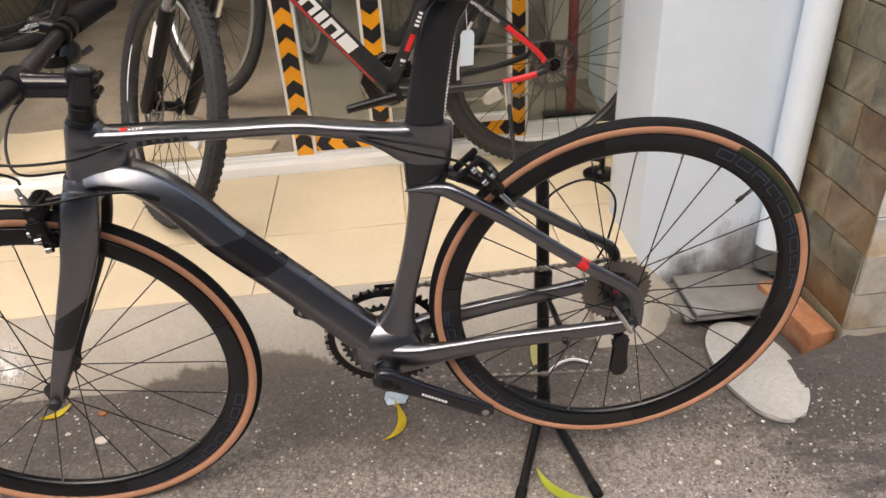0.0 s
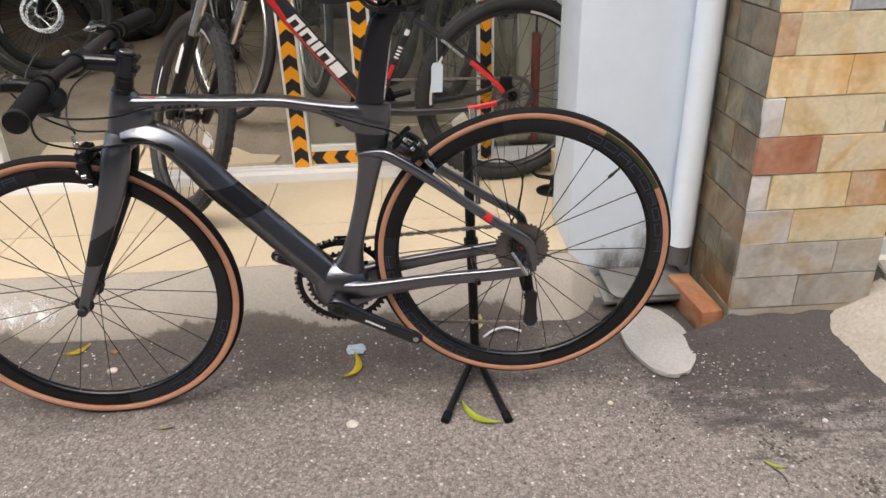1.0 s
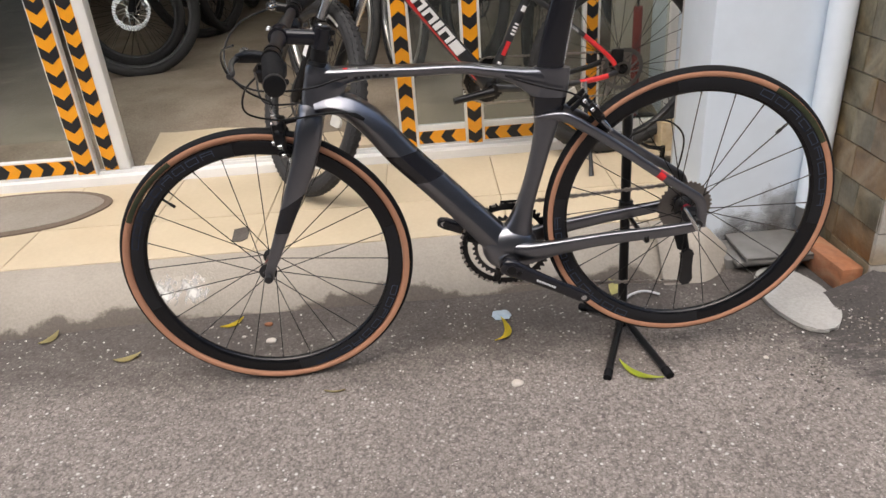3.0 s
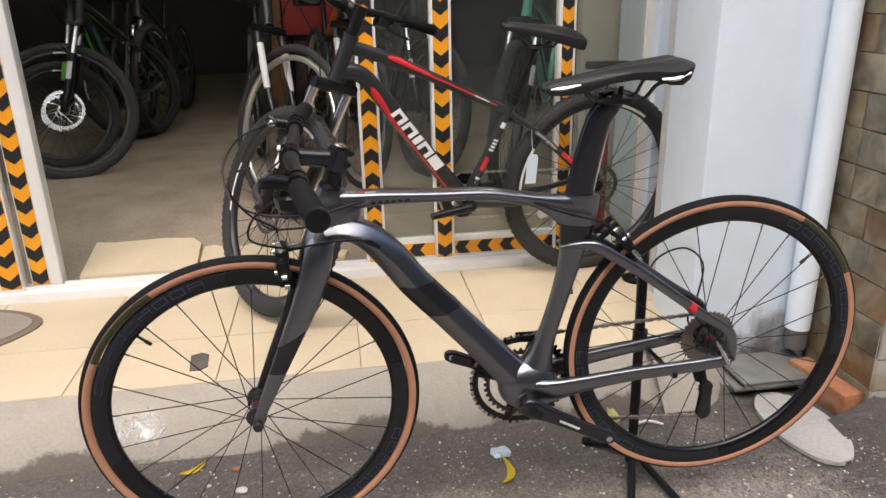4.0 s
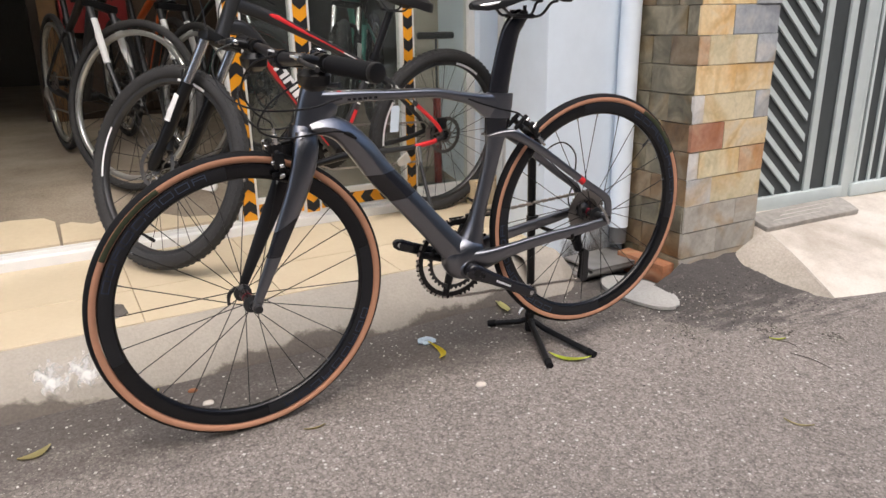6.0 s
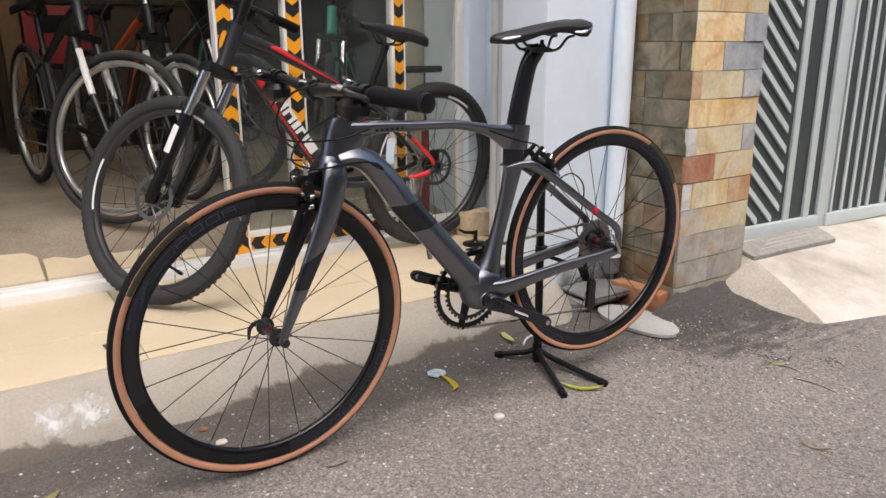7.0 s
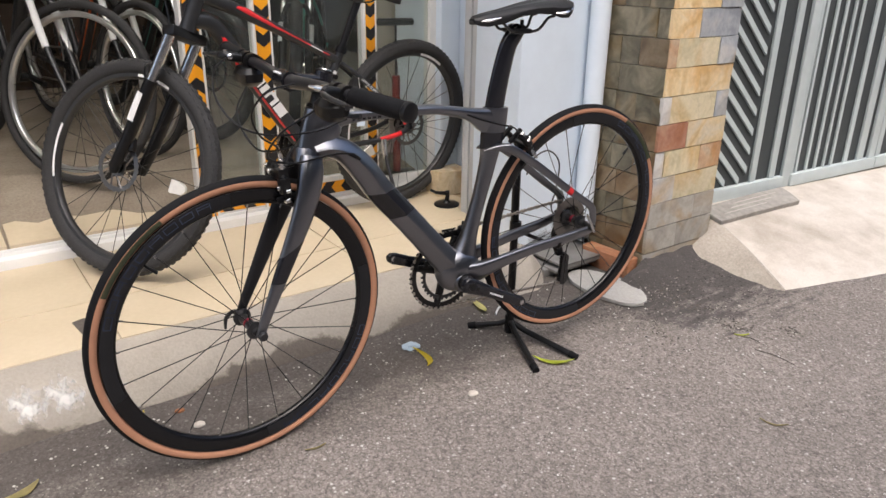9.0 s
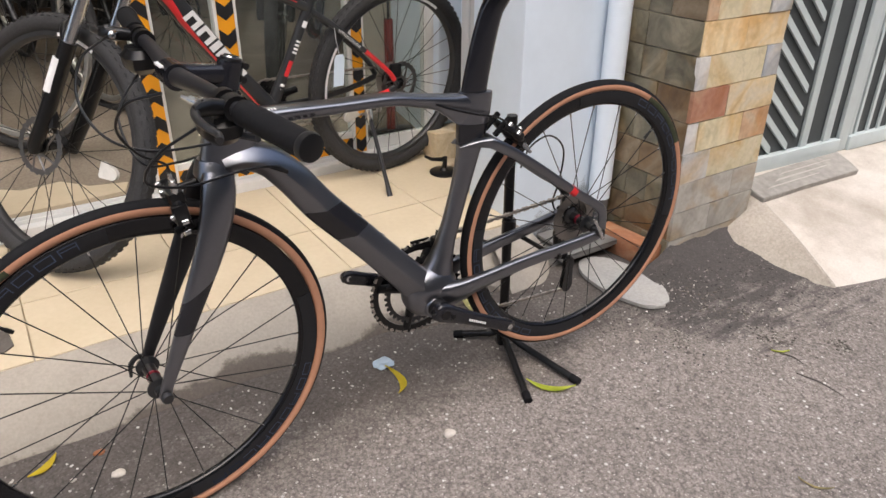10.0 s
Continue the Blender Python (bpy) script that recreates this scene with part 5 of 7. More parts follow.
crank(-1, (0.116, -0.078, 0.246))
crank(1, (-0.206, 0.078, 0.386))
bm = B()
cylinder(bm, (BBC[0], -0.060, BBC[2]), (BBC[0], 0.060, BBC[2]), 0.022, 24)
part("crank_axle", bm, BLACK_PART, bike)
bm = B()
gear(bm, 0.1155, 50, 0.046, 0.0495, 0.096, 0.0075)
cr = part("chainring", bm, BLACK_PART, bike, "black toothed outer chainring")
cr.matrix_local = pose(BBC[0], 0, BBC[2])
bm = B()
gear(bm, 0.0850, 36, 0.038, 0.041, 0.071, 0.006)
cr = part("chainring", bm, DARK_METAL, bike, "dark grey toothed inner chainring")
cr.matrix_local = pose(BBC[0], 0, BBC[2])
bm = B()
for i in range(4):
    w = radians(-15 + 90 * i)
    tube(bm, [(BBC[0] + 0.015 * math.cos(w), 0.050, BBC[2] + 0.015 * math.sin(w)), (BBC[0] + 0.101 * math.cos(w), 0.046, BBC[2] + 0.101 * math.sin(w))], [0.014, 0.009], 10)
part("chainring_spider", bm, BLACK_PART, bike)
bm = B()
for k, r in enumerate((0.0645, 0.058, 0.052, 0.046, 0.040, 0.035, 0.030, 0.026)):
    gear(bm, r, int(r * 560), 0.016 + k * 0.0042, 0.0178 + k * 0.0042, r * 0.62, 0.004)
cs = part("cassette", bm, OILY_STEEL, bike, "grey oily cassette")
cs.matrix_local = pose(*RH)
bm = B()
cylinder(bm, (RH[0], -0.074, RH[2]), (RH[0], 0.074, RH[2]), 0.0068, 12)
lathe(bm, [(0.0, -0.082), (0.010, -0.082), (0.011, -0.076), (0.010, -0.070), (0.0, -0.070)], pose(*RH), 14, closed=False)
part("rear_skewer", bm, DARK_METAL, bike)
bm = B()
tube(bm, [(RH[0], -0.082, RH[2]), (RH[0] - 0.004, -0.089, RH[2] - 0.008), (RH[0] - 0.020, -0.091, RH[2] + 0.020), (RH[0] - 0.038, -0.089, RH[2] + 0.048)], [0.005, 0.0045, 0.0042, 0.003], 8, steps=14)
part("skewer_lever", bm, STEEL, bike, "silver skewer lever")


def chain_run(bm, pts, y):
    """Small plates along a line in the plane of the chain."""
    for (x0, z0), (x1, z1) in zip(pts, pts[1:]):
        L = math.hypot(x1 - x0, z1 - z0)
        n = max(1, int(L / 0.0127))
        ux, uz = (x1 - x0) / L, (z1 - z0) / L
        for i in range(n):
            t0 = L * i / n
            w = 0.0038 if i % 2 else 0.0022
            tall = 0.0046 if i % 2 else 0.0030
            a, b = (t0 - 0.003, t0 + 0.0145) if i % 2 else (t0, t0 + 0.0115)
            q = []
            for t, h in ((a, tall * 0.5), (a + 0.003, tall), (a + 0.0065, tall * 0.6), (b - 0.003, tall), (b, tall * 0.5), (b, -tall * 0.5), (b - 0.003, -tall), (a + 0.0065, -tall * 0.6), (a + 0.003, -tall), (a, -tall * 0.5)):
                q.append((x0 + ux * t - uz * h, z0 + uz * t + ux * h))
            prism(bm, q, 1, y - w, y + w)
    return bm


bm = B()
arcs = [(BBC[0] + 0.112 * math.cos(radians(a)), BBC[2] + 0.112 * math.sin(radians(a))) for a in range(82, 282, 10)]
chain_run(bm, [(RH[0] - 0.006, RH[2] + 0.046)] + arcs, 0.0475)
chain_run(bm, [arcs[-1], (0.390, 0.190), (0.402, 0.183)], 0.0475)
part("chain", bm, CHAIN, bike, "grey roller chain", smooth=False)
# rear derailleur
bm = B()
loft(bm, [ring_points(p, (a, 0, 0), (0, b, 0), 14, 3) for p, a, b in (((0.392, 0.074, 0.392), 0.012, 0.008), ((0.396, 0.080, 0.372), 0.016, 0.012), ((0.388, 0.082, 0.345), 0.018, 0.013), ((0.388, 0.076, 0.310), 0.017, 0.012), ((0.394, 0.064, 0.278), 0.015, 0.010))])
der = part("rear_derailleur", bm, BLACK_PART, bike, "black rear derailleur")
bm = B()
for y in (0.043, 0.053):
    prism(bm, [(0.400, 0.288), (0.414, 0.276), (0.414, 0.236), (0.418, 0.200), (0.410, 0.184), (0.394, 0.182), (0.384, 0.196), (0.388, 0.244), (0.386, 0.278)], 1, y - 0.001, y + 0.001)
part("derailleur_cage", bm, DARK_METAL, der)
for x, z in ((0.399, 0.268), (0.402, 0.200)):
    o = part("jockey_wheel", gear(B(), 0.018, 11, 0.045, 0.0505, 0.005, 0.004), BLACK_PART, der)
    o.matrix_local = pose(x, 0, z)
# front derailleur
bm = B()
box(bm, (-0.026, 0.022, 0.432), (-0.006, 0.042, 0.458), 0.005)
prism(bm, [(-0.066, 0.444), (-0.02, 0.444), (-0.015, 0.434), (-0.068, 0.434)], 1, 0.041, 0.043)
prism(bm, [(-0.066, 0.446), (-0.02, 0.446), (-0.010, 0.424), (-0.064, 0.432)], 1, 0.055, 0.057)
tube(bm, [(-0.012, 0.036, 0.452), (-0.006, 0.042, 0.466)], 0.004, 8)
part("front_derailleur", bm, BLACK_PART, bike)


# ---------------------------------------------------------------- the repair stand under the rear wheel
stand = thing("bicycle_stand", "black tubular display stand with three splayed feet", "bicycle stand", pose(0, 0, 0))
HUBP = Vector((0.282, 1.162, 0.050))
bm = B()
tube(bm, [HUBP + Vector((0, 0, -0.03)), HUBP + Vector((-0.004, -0.006, 0.15)), (0.268, 1.150, 0.60), (0.267, 1.149, 0.66)], 0.0125, 14)
part("post", bm, BLACK_PART, stand)
bm = B()
tube(bm, [HUBP + Vector((0, 0, -0.040)), HUBP + Vector((0, 0, 0.022))], 0.0155, 16)
part("socket", bm, BLACK_PART, stand)
for end in ((0.187, 0.932, 0.013), (0.338, 0.920, 0.013), (0.190, 1.250, 0.020)):
    bm = B()
    e = Vector(end)
    tube(bm, [HUBP + (e - HUBP) * 0.05, HUBP + (e - HUBP) * 0.25 + Vector((0, 0, -0.006)), e + Vector((0, 0, 0.001))], 0.0095, 12)
    leg = part("leg", bm, BLACK_PART, stand)
    bm = B()
    d = (e - HUBP).normalized()
    tube(bm, [e - d * 0.02, e + d * 0.006], 0.0108, 12)
    part("foot_cap", bm, RUBBER, leg)
for z, x in ((0.372, 0.273),):
    bm = B()
    tube(bm, [(x, 1.155, z), (x - 0.002, 1.10, z - 0.004), (x, 1.03, z - 0.004), (x, 0.965, z - 0.002), (x - 0.004, 0.955, z + 0.014)], 0.006, 10, steps=18)
    part("hook_arm", bm, BLACK_PART, stand)
    bm = B()
    tube(bm, [(x, 1.148, z - 0.02), (x, 1.148, z + 0.02)], 0.018, 14)
    part("clamp", bm, BLACK_PART, stand)


# ---------------------------------------------------------------- mountain bicycles
def mtb(name, label, place, steer, look_, full=True, R=0.350, rigid=False):
    """A mountain bicycle: nose towards local -x, wheels on local z = 0."""
    dark, accent, rim_m, stripe = look_
    b = thing(name, label, "bicycle", place)
    ht, hl = Vector((0.180, 0, 0.886)), Vector((0.132, 0, 0.760))
    ax = (ht - hl).normalized()
    S = Matrix.Translation(hl) @ Matrix.Rotation(radians(steer), 4, ax) @ Matrix.Translation(-hl)
    fh, rh, bb, st = Vector((-0.094, 0, R - 0.018)), Vector((1.072, 0, R + 0.006)), Vector((0.575, 0, 0.328)), Vector((0.722, 0, 0.660))

    def wheel(nm, c, m):
        rimp = [(R - 0.045, -0.011), (R - 0.048, -0.014), (R - 0.060, -0.013), (R - 0.066, -0.006), (R - 0.066, 0.006), (R - 0.060, 0.013), (R - 0.048, 0.014), (R - 0.045, 0.011)]
        w = part(nm, lathe(B(), rimp, None, 72), rim_m, b, "spoked wheel rim")
        w.matrix_local = m @ Matrix.Translation(c)
        r = 0.026 if not rigid else 0.017
        bm = B()
        lathe(bm, tyre_profile(R - r - 0.001, r, 18, 150), None, 84)
        if full:
            for i in range(84):
                a = 2 * math.pi * i / 84
                for y, rr in ((-0.007, R - 0.0006), (0.007, R - 0.0006), (-0.018, R - 0.0096), (0.018, R - 0.0096)):
                    mm = Matrix.Rotation(-a - (0.05 if abs(y) > 0.01 else 0), 4, "Y") @ Matrix.Translation((rr, y, 0))
                    box(bm, (-0.004, -0.0045, -0.006), (0.0004, 0.0045, 0.006), 0, mm)
        part("tyre", bm, RUBBER_DUSTY, w, "knobbly black tyre")
        bm = B()
        lathe(bm, [(0, -0.05), (0.010, -0.05), (0.012, -0.036), (0.026, -0.032), (0.026, -0.028), (0.015, -0.02), (0.015, 0.02), (0.026, 0.028), (0.026, 0.032), (0.012, 0.036), (0.010, 0.05), (0, 0.05)], None, 20, closed=False)
        part("hub", bm, BLACK_PART, w)
        spoke_set(w, 28, 0.024, R - 0.064, 0.030, 0.002, 0.0011, 0.9)
        if full:
            bm = B()
            prism(bm, [(0.178, -0.020), (0.184, -0.023), (0.226, -0.017), (0.236, -0.010), (0.239, 0.0), (0.236, 0.010), (0.226, 0.017), (0.184, 0.023), (0.178, 0.020)], 1, -0.007, 0.003)
            rf = part("spoke_reflector", bm, CLEAR_PLASTIC, w, "milky clear reflector clipped to the spokes")
            rf.matrix_local = pose(0, 0, 0, 0, 18 if nm == "front_wheel" else -208.6, 0)
        if not rigid:
            rr, steel = (0.080, DISC) if full else (0.102, STEEL)
            part("brake_disc", gear(B(), rr, 24, -0.042, -0.040, rr - 0.017, 0.003), steel, w, "slotted steel brake disc")
            part("disc_carrier", lathe(B(), [(0.020, -0.042), (0.030, -0.042), (0.030, -0.040), (0.020, -0.040)], None, 24), steel, w)
            arm = None
            for i in range(10):
                if arm is None:
                    ob = part("disc_arm", tube(B(), [(0.027, -0.041, 0), ((rr - 0.010) * math.cos(0.5), -0.041, (rr - 0.010) * math.sin(0.5))], 0.0028, 6), steel, w)
                    arm = ob.data
                else:
                    ob = new("disc_arm", arm)
                    ob.parent = w
                ob.matrix_local = pose(0, 0, 0, 0, 36 * i, 0)
        for arc in ((150, 185), (55, 80)):
            bm = lathe(B(), [(R - 0.050, -0.0145), (R - 0.059, -0.0142)], None, 14, closed=False, arc=(radians(arc[0]), radians(arc[1])))
            part("rim_print", bm, WHITE, w, "white rim decal")
        return w

    wheel("front_wheel", fh, S)
    wheel("rear_wheel", rh, Matrix())
    # frame
    bm = B()
    tube(bm, [hl - ax * 0.005, hl + ax * 0.02, ht - ax * 0.02, ht + ax * 0.005], [0.026, 0.024, 0.023, 0.026], 18)
    part("head_tube", bm, dark, b)
    slots = [0] * 23
    if rigid:
        for i in range(4, 18):
            slots[i] = 1
    bm = B()
    blade(bm, [(0.176, 0, 0.858, 0.044, 0.034), (0.30, 0, 0.817, 0.040, 0.036), (0.45, 0, 0.755, 0.033, 0.036), (0.60, 0, 0.688, 0.030, 0.034), (0.722, 0, 0.634, 0.030, 0.030)], 16, 2.4, 24, slots)
    part("top_tube", bm, [dark, accent, stripe], b, "dark top tube")
    if not rigid:
        bm = B()
        blade(bm, [(0.262, 0, 0.832, 0.004, 0.030), (0.31, 0, 0.819, 0.026, 0.0372), (0.40, 0, 0.779, 0.024, 0.0374), (0.50, 0, 0.736, 0.016, 0.0368), (0.60, 0, 0.691, 0.012, 0.035), (0.665, 0, 0.662, 0.010, 0.0338)], 14, 2.4, 22, [0] * 16 + [1] * 3 + [0] * 2)
        part("tube_flash", bm, [accent, stripe], b, "tapering coloured flash")
    bm = B()
    slots = [0] * 29
    blade(bm, [(0.145, 0, 0.787, 0.050, 0.040), (0.208, 0, 0.774, 0.052, 0.044), (0.262, 0, 0.718, 0.056, 0.046), (0.335, 0, 0.625, 0.058, 0.048), (0.465, 0, 0.460, 0.058, 0.050), (0.575, 0, 0.330, 0.060, 0.054)], 18, 2.5, 30, slots)
    dt = part("down_tube", bm, dark, b, "dark down tube")
    bm = B()
    blade(bm, [(0.222, 0, 0.760, 0.006, 0.040), (0.250, 0, 0.724, 0.038, 0.0475), (0.278, 0, 0.685, 0.036, 0.0484), (0.314, 0, 0.624, 0.020, 0.0475), (0.386, 0, 0.530, 0.012, 0.046), (0.462, 0, 0.436, 0.014, 0.046), (0.525, 0, 0.358, 0.010, 0.046)], 14, 2.4, 26)
    part("tube_flash", bm, accent, b, "tapering coloured flash")
    if full:
        # white block letters along the tube's flank
        a, c = Vector((0.312, -0.0262, 0.660)), Vector((0.478, -0.0268, 0.450))
        d = (c - a).normalized()
        n = Vector((d.z, 0, -d.x)) * -1
        t = 0.0
        for k, wdt in enumerate((0.048, 0.050, 0.020, 0.052, 0.050)):
            o = a + d * t
            lean = [(0, -0.017), (0.013, -0.017), (0.0155, 0.008), (wdt - 0.0115, 0.008), (wdt - 0.014, -0.017), (wdt, -0.017), (wdt + 0.004, 0.019), (0.004, 0.019)]
            if k in (2, 4):
                lean = [lean[0], lean[5], lean[6], lean[7]]
            bm = B()
            bm.faces.new([bm.verts.new(o + d * u + n * v) for u, v in lean])
            r = bmesh.ops.extrude_face_region(bm, geom=bm.faces[:])
            for v in r["geom"]:
                if isinstance(v, bmesh.types.BMVert):
                    v.co.y += 0.0015
            part("brand_block", bm, WHITE, dt, "white block shape on the tube", smooth=False)
            t += wdt + 0.008
    bm = B()
    tube(bm, [bb, (0.647, 0, 0.49), st + Vector((0.006, 0, 0.015))], [0.020, 0.0160, 0.0160], 16)
    part("seat_tube", bm, dark, b)
    for z0, z1, mt in ((0.376, 0.384, stripe), (0.390, 0.398, stripe), (0.406, 0.414, stripe), (0.437, 0.484, accent), (0.506, 0.512, stripe), (0.517, 0.523, stripe), (0.528, 0.534, stripe), (0.539, 0.545, stripe), (0.584, 0.602, stripe)):
        bm = B()
        tube(bm, [(0.575 + 0.147 * (z - 0.328) / 0.332, 0, z) for z in (z0, z1)], 0.0172, 40, False)
        bmesh.ops.delete(bm, geom=[f for f in bm.faces if f.calc_center_median().y > -0.0155], context="FACES")
        bmesh.ops.solidify(bm, geom=bm.faces[:], thickness=0.0008)
        part("tube_flash", bm, mt, b, "small decal on the tube's flank")
    for s in (-1, 1):
        bm = B()
        slots = [0] * 19
        for i in range(9, 17) if s < 0 else ():
            slots[i] = 1
        blade(bm, [(0.715, s * 0.016, 0.632, 0.020, 0.016), (0.79, s * 0.030, 0.584, 0.018, 0.014), (0.92, s * 0.048, 0.484, 0.017, 0.014), (1.005, s * 0.060, 0.412, 0.017, 0.014), (1.042, s * 0.064, R + 0.012, 0.020, 0.012)], 12, 2.4, 20, slots)
        part("seatstay", bm, [dark, accent], b)
        bm = B()
        slots = [0] * 19
        for i in range(11, 16) if s < 0 else ():
            slots[i] = 1
        blade(bm, [(0.580, s * 0.024, 0.326, 0.034, 0.024), (0.69, s * 0.038, 0.318, 0.026, 0.018), (0.86, s * 0.052, 0.322, 0.021, 0.016), (0.98, s * 0.062, 0.338, 0.020, 0.015), (1.042, s * 0.064, R + 0.006, 0.022, 0.012)], 12, 2.4, 20, slots)
        part("chainstay", bm, [dark, accent], b)
    if full:
        cu = bpy.data.curves.new("stay_words", "FONT")
        cu.body, cu.size, cu.extrude = "LIMITED EDITION", 0.013, 0.0003
        tx = new("stay_words", cu)
        dg = bpy.context.evaluated_depsgraph_get()
        me = bpy.data.meshes.new_from_object(tx.evaluated_get(dg))
        bpy.data.objects.remove(tx)
        me.materials.append(WHITE)
        tx = new("stay_words", me)
        tx["label"] = "white words on the seatstay"
        tx.parent = b
        e = (Vector((0.92, 0, 0.484)) - Vector((0.79, 0, 0.584))).normalized()
        rot = Matrix(((e.x, -e.z, 0, 0), (0, 0, -1, 0), (e.z, e.x, 0, 0), (0, 0, 0, 1)))
        tx.matrix_local = Matrix.Translation((0.802, -0.0392, 0.568)) @ Matrix.Rotation(radians(-7.4), 4, "Z") @ rot
    # seat
    bm = B()
    tube(bm, [(0.722, 0, 0.66), (0.792, 0, 0.850)], 0.0145, 14)
    part("seatpost", bm, BLACK_PART, b)
    bm = B()
    tube(bm, [(0.724, 0, 0.664), (0.732, 0, 0.688)], 0.022, 16)
    part("seat_collar", bm, BLACK_PART, b)
    for s in (-1, 1):
        part("saddle_rail", rails(B(), 0.73, 0.89, 0.80, 0.888, 0.850, s), DARK_METAL, b)
    part("saddle", padded_saddle(B(), 0.668, 0.950, [
        (0.0, 0.010, 0.921, 0.910), (0.03, 0.020, 0.925, 0.903), (0.12, 0.025, 0.927, 0.898), (0.30, 0.031, 0.924, 0.888), (0.48, 0.043, 0.920, 0.878), (0.62, 0.060, 0.917, 0.868),
        (0.75, 0.076, 0.913, 0.858), (0.86, 0.085, 0.907, 0.850), (0.94, 0.080, 0.899, 0.848), (1.0, 0.058, 0.888, 0.858)], 0.010, 0.003), SADDLE, b, "black padded saddle")
    # fork and bar
    def steer_part(nm, bm, m, lab=""):
        o = part(nm, bm, m, b, lab)
        o.matrix_local = S
        return o
    dn = Vector((fh.x + 0.012, 0, fh.z))
    crown = hl - ax * 0.025
    low = crown + (dn - crown) * 0.36
    for s in (-1, 1):
        o = Vector((0, s * 0.062, 0))
        if rigid:
            bm = B()
            tube(bm, [crown + Vector((0, s * 0.03, 0)), crown + o - ax * 0.03, crown + o * 0.95 + (dn - crown) * 0.6, Vector((fh.x, s * 0.055, fh.z))], [0.016, 0.016, 0.012, 0.009], 12, steps=16)
            steer_part("fork_leg", bm, dark)
            bm = B()
            tube(bm, [crown + o + (dn - crown) * 0.16, crown + o + (dn - crown) * 0.60], [0.0162, 0.0140], 12)
            steer_part("fork_stripe", bm, WHITE, "white fork stripe")
        else:
            bm = B()
            tube(bm, [crown + o + ax * 0.012, low + o], 0.0168, 16)
            steer_part("fork_stanchion", bm, STEEL, "grey polished fork tube")
            bm = B()
            tube(bm, [low + o + (crown - low) * 0.02, low + o, low + o + (dn - low) * 0.7, dn + o + Vector((-0.008, 0, 0.0)), dn + o + Vector((-0.012, 0, -0.02))], [0.021, 0.0205, 0.020, 0.018, 0.012], 16)
            steer_part("fork_leg", bm, BLACK_PART, "black fork leg")
            bm = B()
            q0, q1 = low + (dn - low) * 0.14, low + (dn - low) * 0.46
            tube(bm, [q0 + o * 1.12 + Vector((-0.006, 0, 0)), q1 + o * 1.12 + Vector((-0.004, 0, 0))], 0.0165, 16)
            steer_part("fork_stripe", bm, stripe, "pale fork stripe")
    if not rigid:
        bm = B()
        arch = low + Vector((-0.02, 0, 0.012))
        tube(bm, [low + Vector((-0.01, -0.062, 0)), arch + Vector((-0.008, -0.045, 0.034)), arch + Vector((-0.010, 0, 0.044)), arch + Vector((-0.008, 0.045, 0.034)), low + Vector((-0.01, 0.062, 0))], 0.011, 12, steps=18)
        steer_part("fork_brace", bm, BLACK_PART)
        bm = B()
        box(bm, (fh.x + 0.028, -0.062, fh.z + 0.045), (fh.x + 0.075, -0.040, fh.z + 0.09), 0.008)
        steer_part("disc_caliper", bm, BLACK_PART)
    bm = B()
    box(bm, (crown.x - 0.022, -0.080, crown.z - 0.016), (crown.x + 0.024, 0.080, crown.z + 0.018), 0.010)
    steer_part("fork_crown", bm, BLACK_PART)
    top = ht + ax * 0.075
    bm = B()
    tube(bm, [ht, ht + ax * 0.055], 0.019, 16)
    tube(bm, [ht + ax * 0.050, ht + ax * 0.095], 0.021, 16)
    cl = top + Vector((-0.062, 0, 0.022))
    tube(bm, [top, cl], [0.018, 0.018], 14)
    tube(bm, [cl + Vector((0, -0.024, 0)), cl + Vector((0, 0.024, 0))], 0.021, 16)
    steer_part("stem", bm, BLACK_PART if not rigid else STEEL, "stem and spacers")
    bm = B()
    half = [(0.035, 0.325, 0.018), (0.022, 0.20, 0.014), (0.008, 0.10, 0.010), (0, 0.04, 0), (0, 0, 0)]
    pts = [cl + Vector((x, -y, z)) for x, y, z in half] + [cl + Vector((x, y, z)) for x, y, z in reversed(half[:-1])]
    tube(bm, pts, [0.011, 0.011, 0.013, 0.0158, 0.0158, 0.0158, 0.013, 0.011, 0.011], 12, steps=36)
    steer_part("handlebar", bm, BLACK_PART, "black riser handlebar")
    for s in (-1, 1):
        bm = B()
        a, c = cl + Vector((0.036, s * 0.332, 0.0182)), cl + Vector((0.0225, s * 0.205, 0.0142))
        tube(bm, [a, a.lerp(c, 0.03), a.lerp(c, 0.9), c], [0.015, 0.0175, 0.0165, 0.019], 16)
        steer_part("grip", bm, RUBBER, "grey rubber grip")
        bm = B()
        h = cl + Vector((0.012, s * 0.165, 0.012))
        tube(bm, [h + Vector((-0.01, 0, -0.006)), h + Vector((-0.045, s * 0.015, -0.018))], [0.014, 0.010], 10)
        tube(bm, [h + Vector((-0.045, s * 0.012, -0.018)), h + Vector((-0.055, s * 0.06, -0.024)), h + Vector((-0.05, s * 0.12, -0.030))], 0.005, 8, steps=10)
        box(bm, (h.x - 0.028, h.y - 0.022 - s * 0.03, h.z - 0.036), (h.x + 0.012, h.y + 0.022 - s * 0.03, h.z - 0.010), 0.006)
        steer_part("brake_lever", bm, BLACK_PART)
        bm = B()
        tube(bm, [h + Vector((-0.03, 0, -0.02)), h + Vector((-0.10, -s * 0.05, -0.03)), h + Vector((-0.085, -s * 0.12, -0.12)), crown + Vector((-0.03, s * 0.03, 0.03))], 0.0024, 6, steps=20)
        steer_part("brake_hose", bm, BLACK_PART)
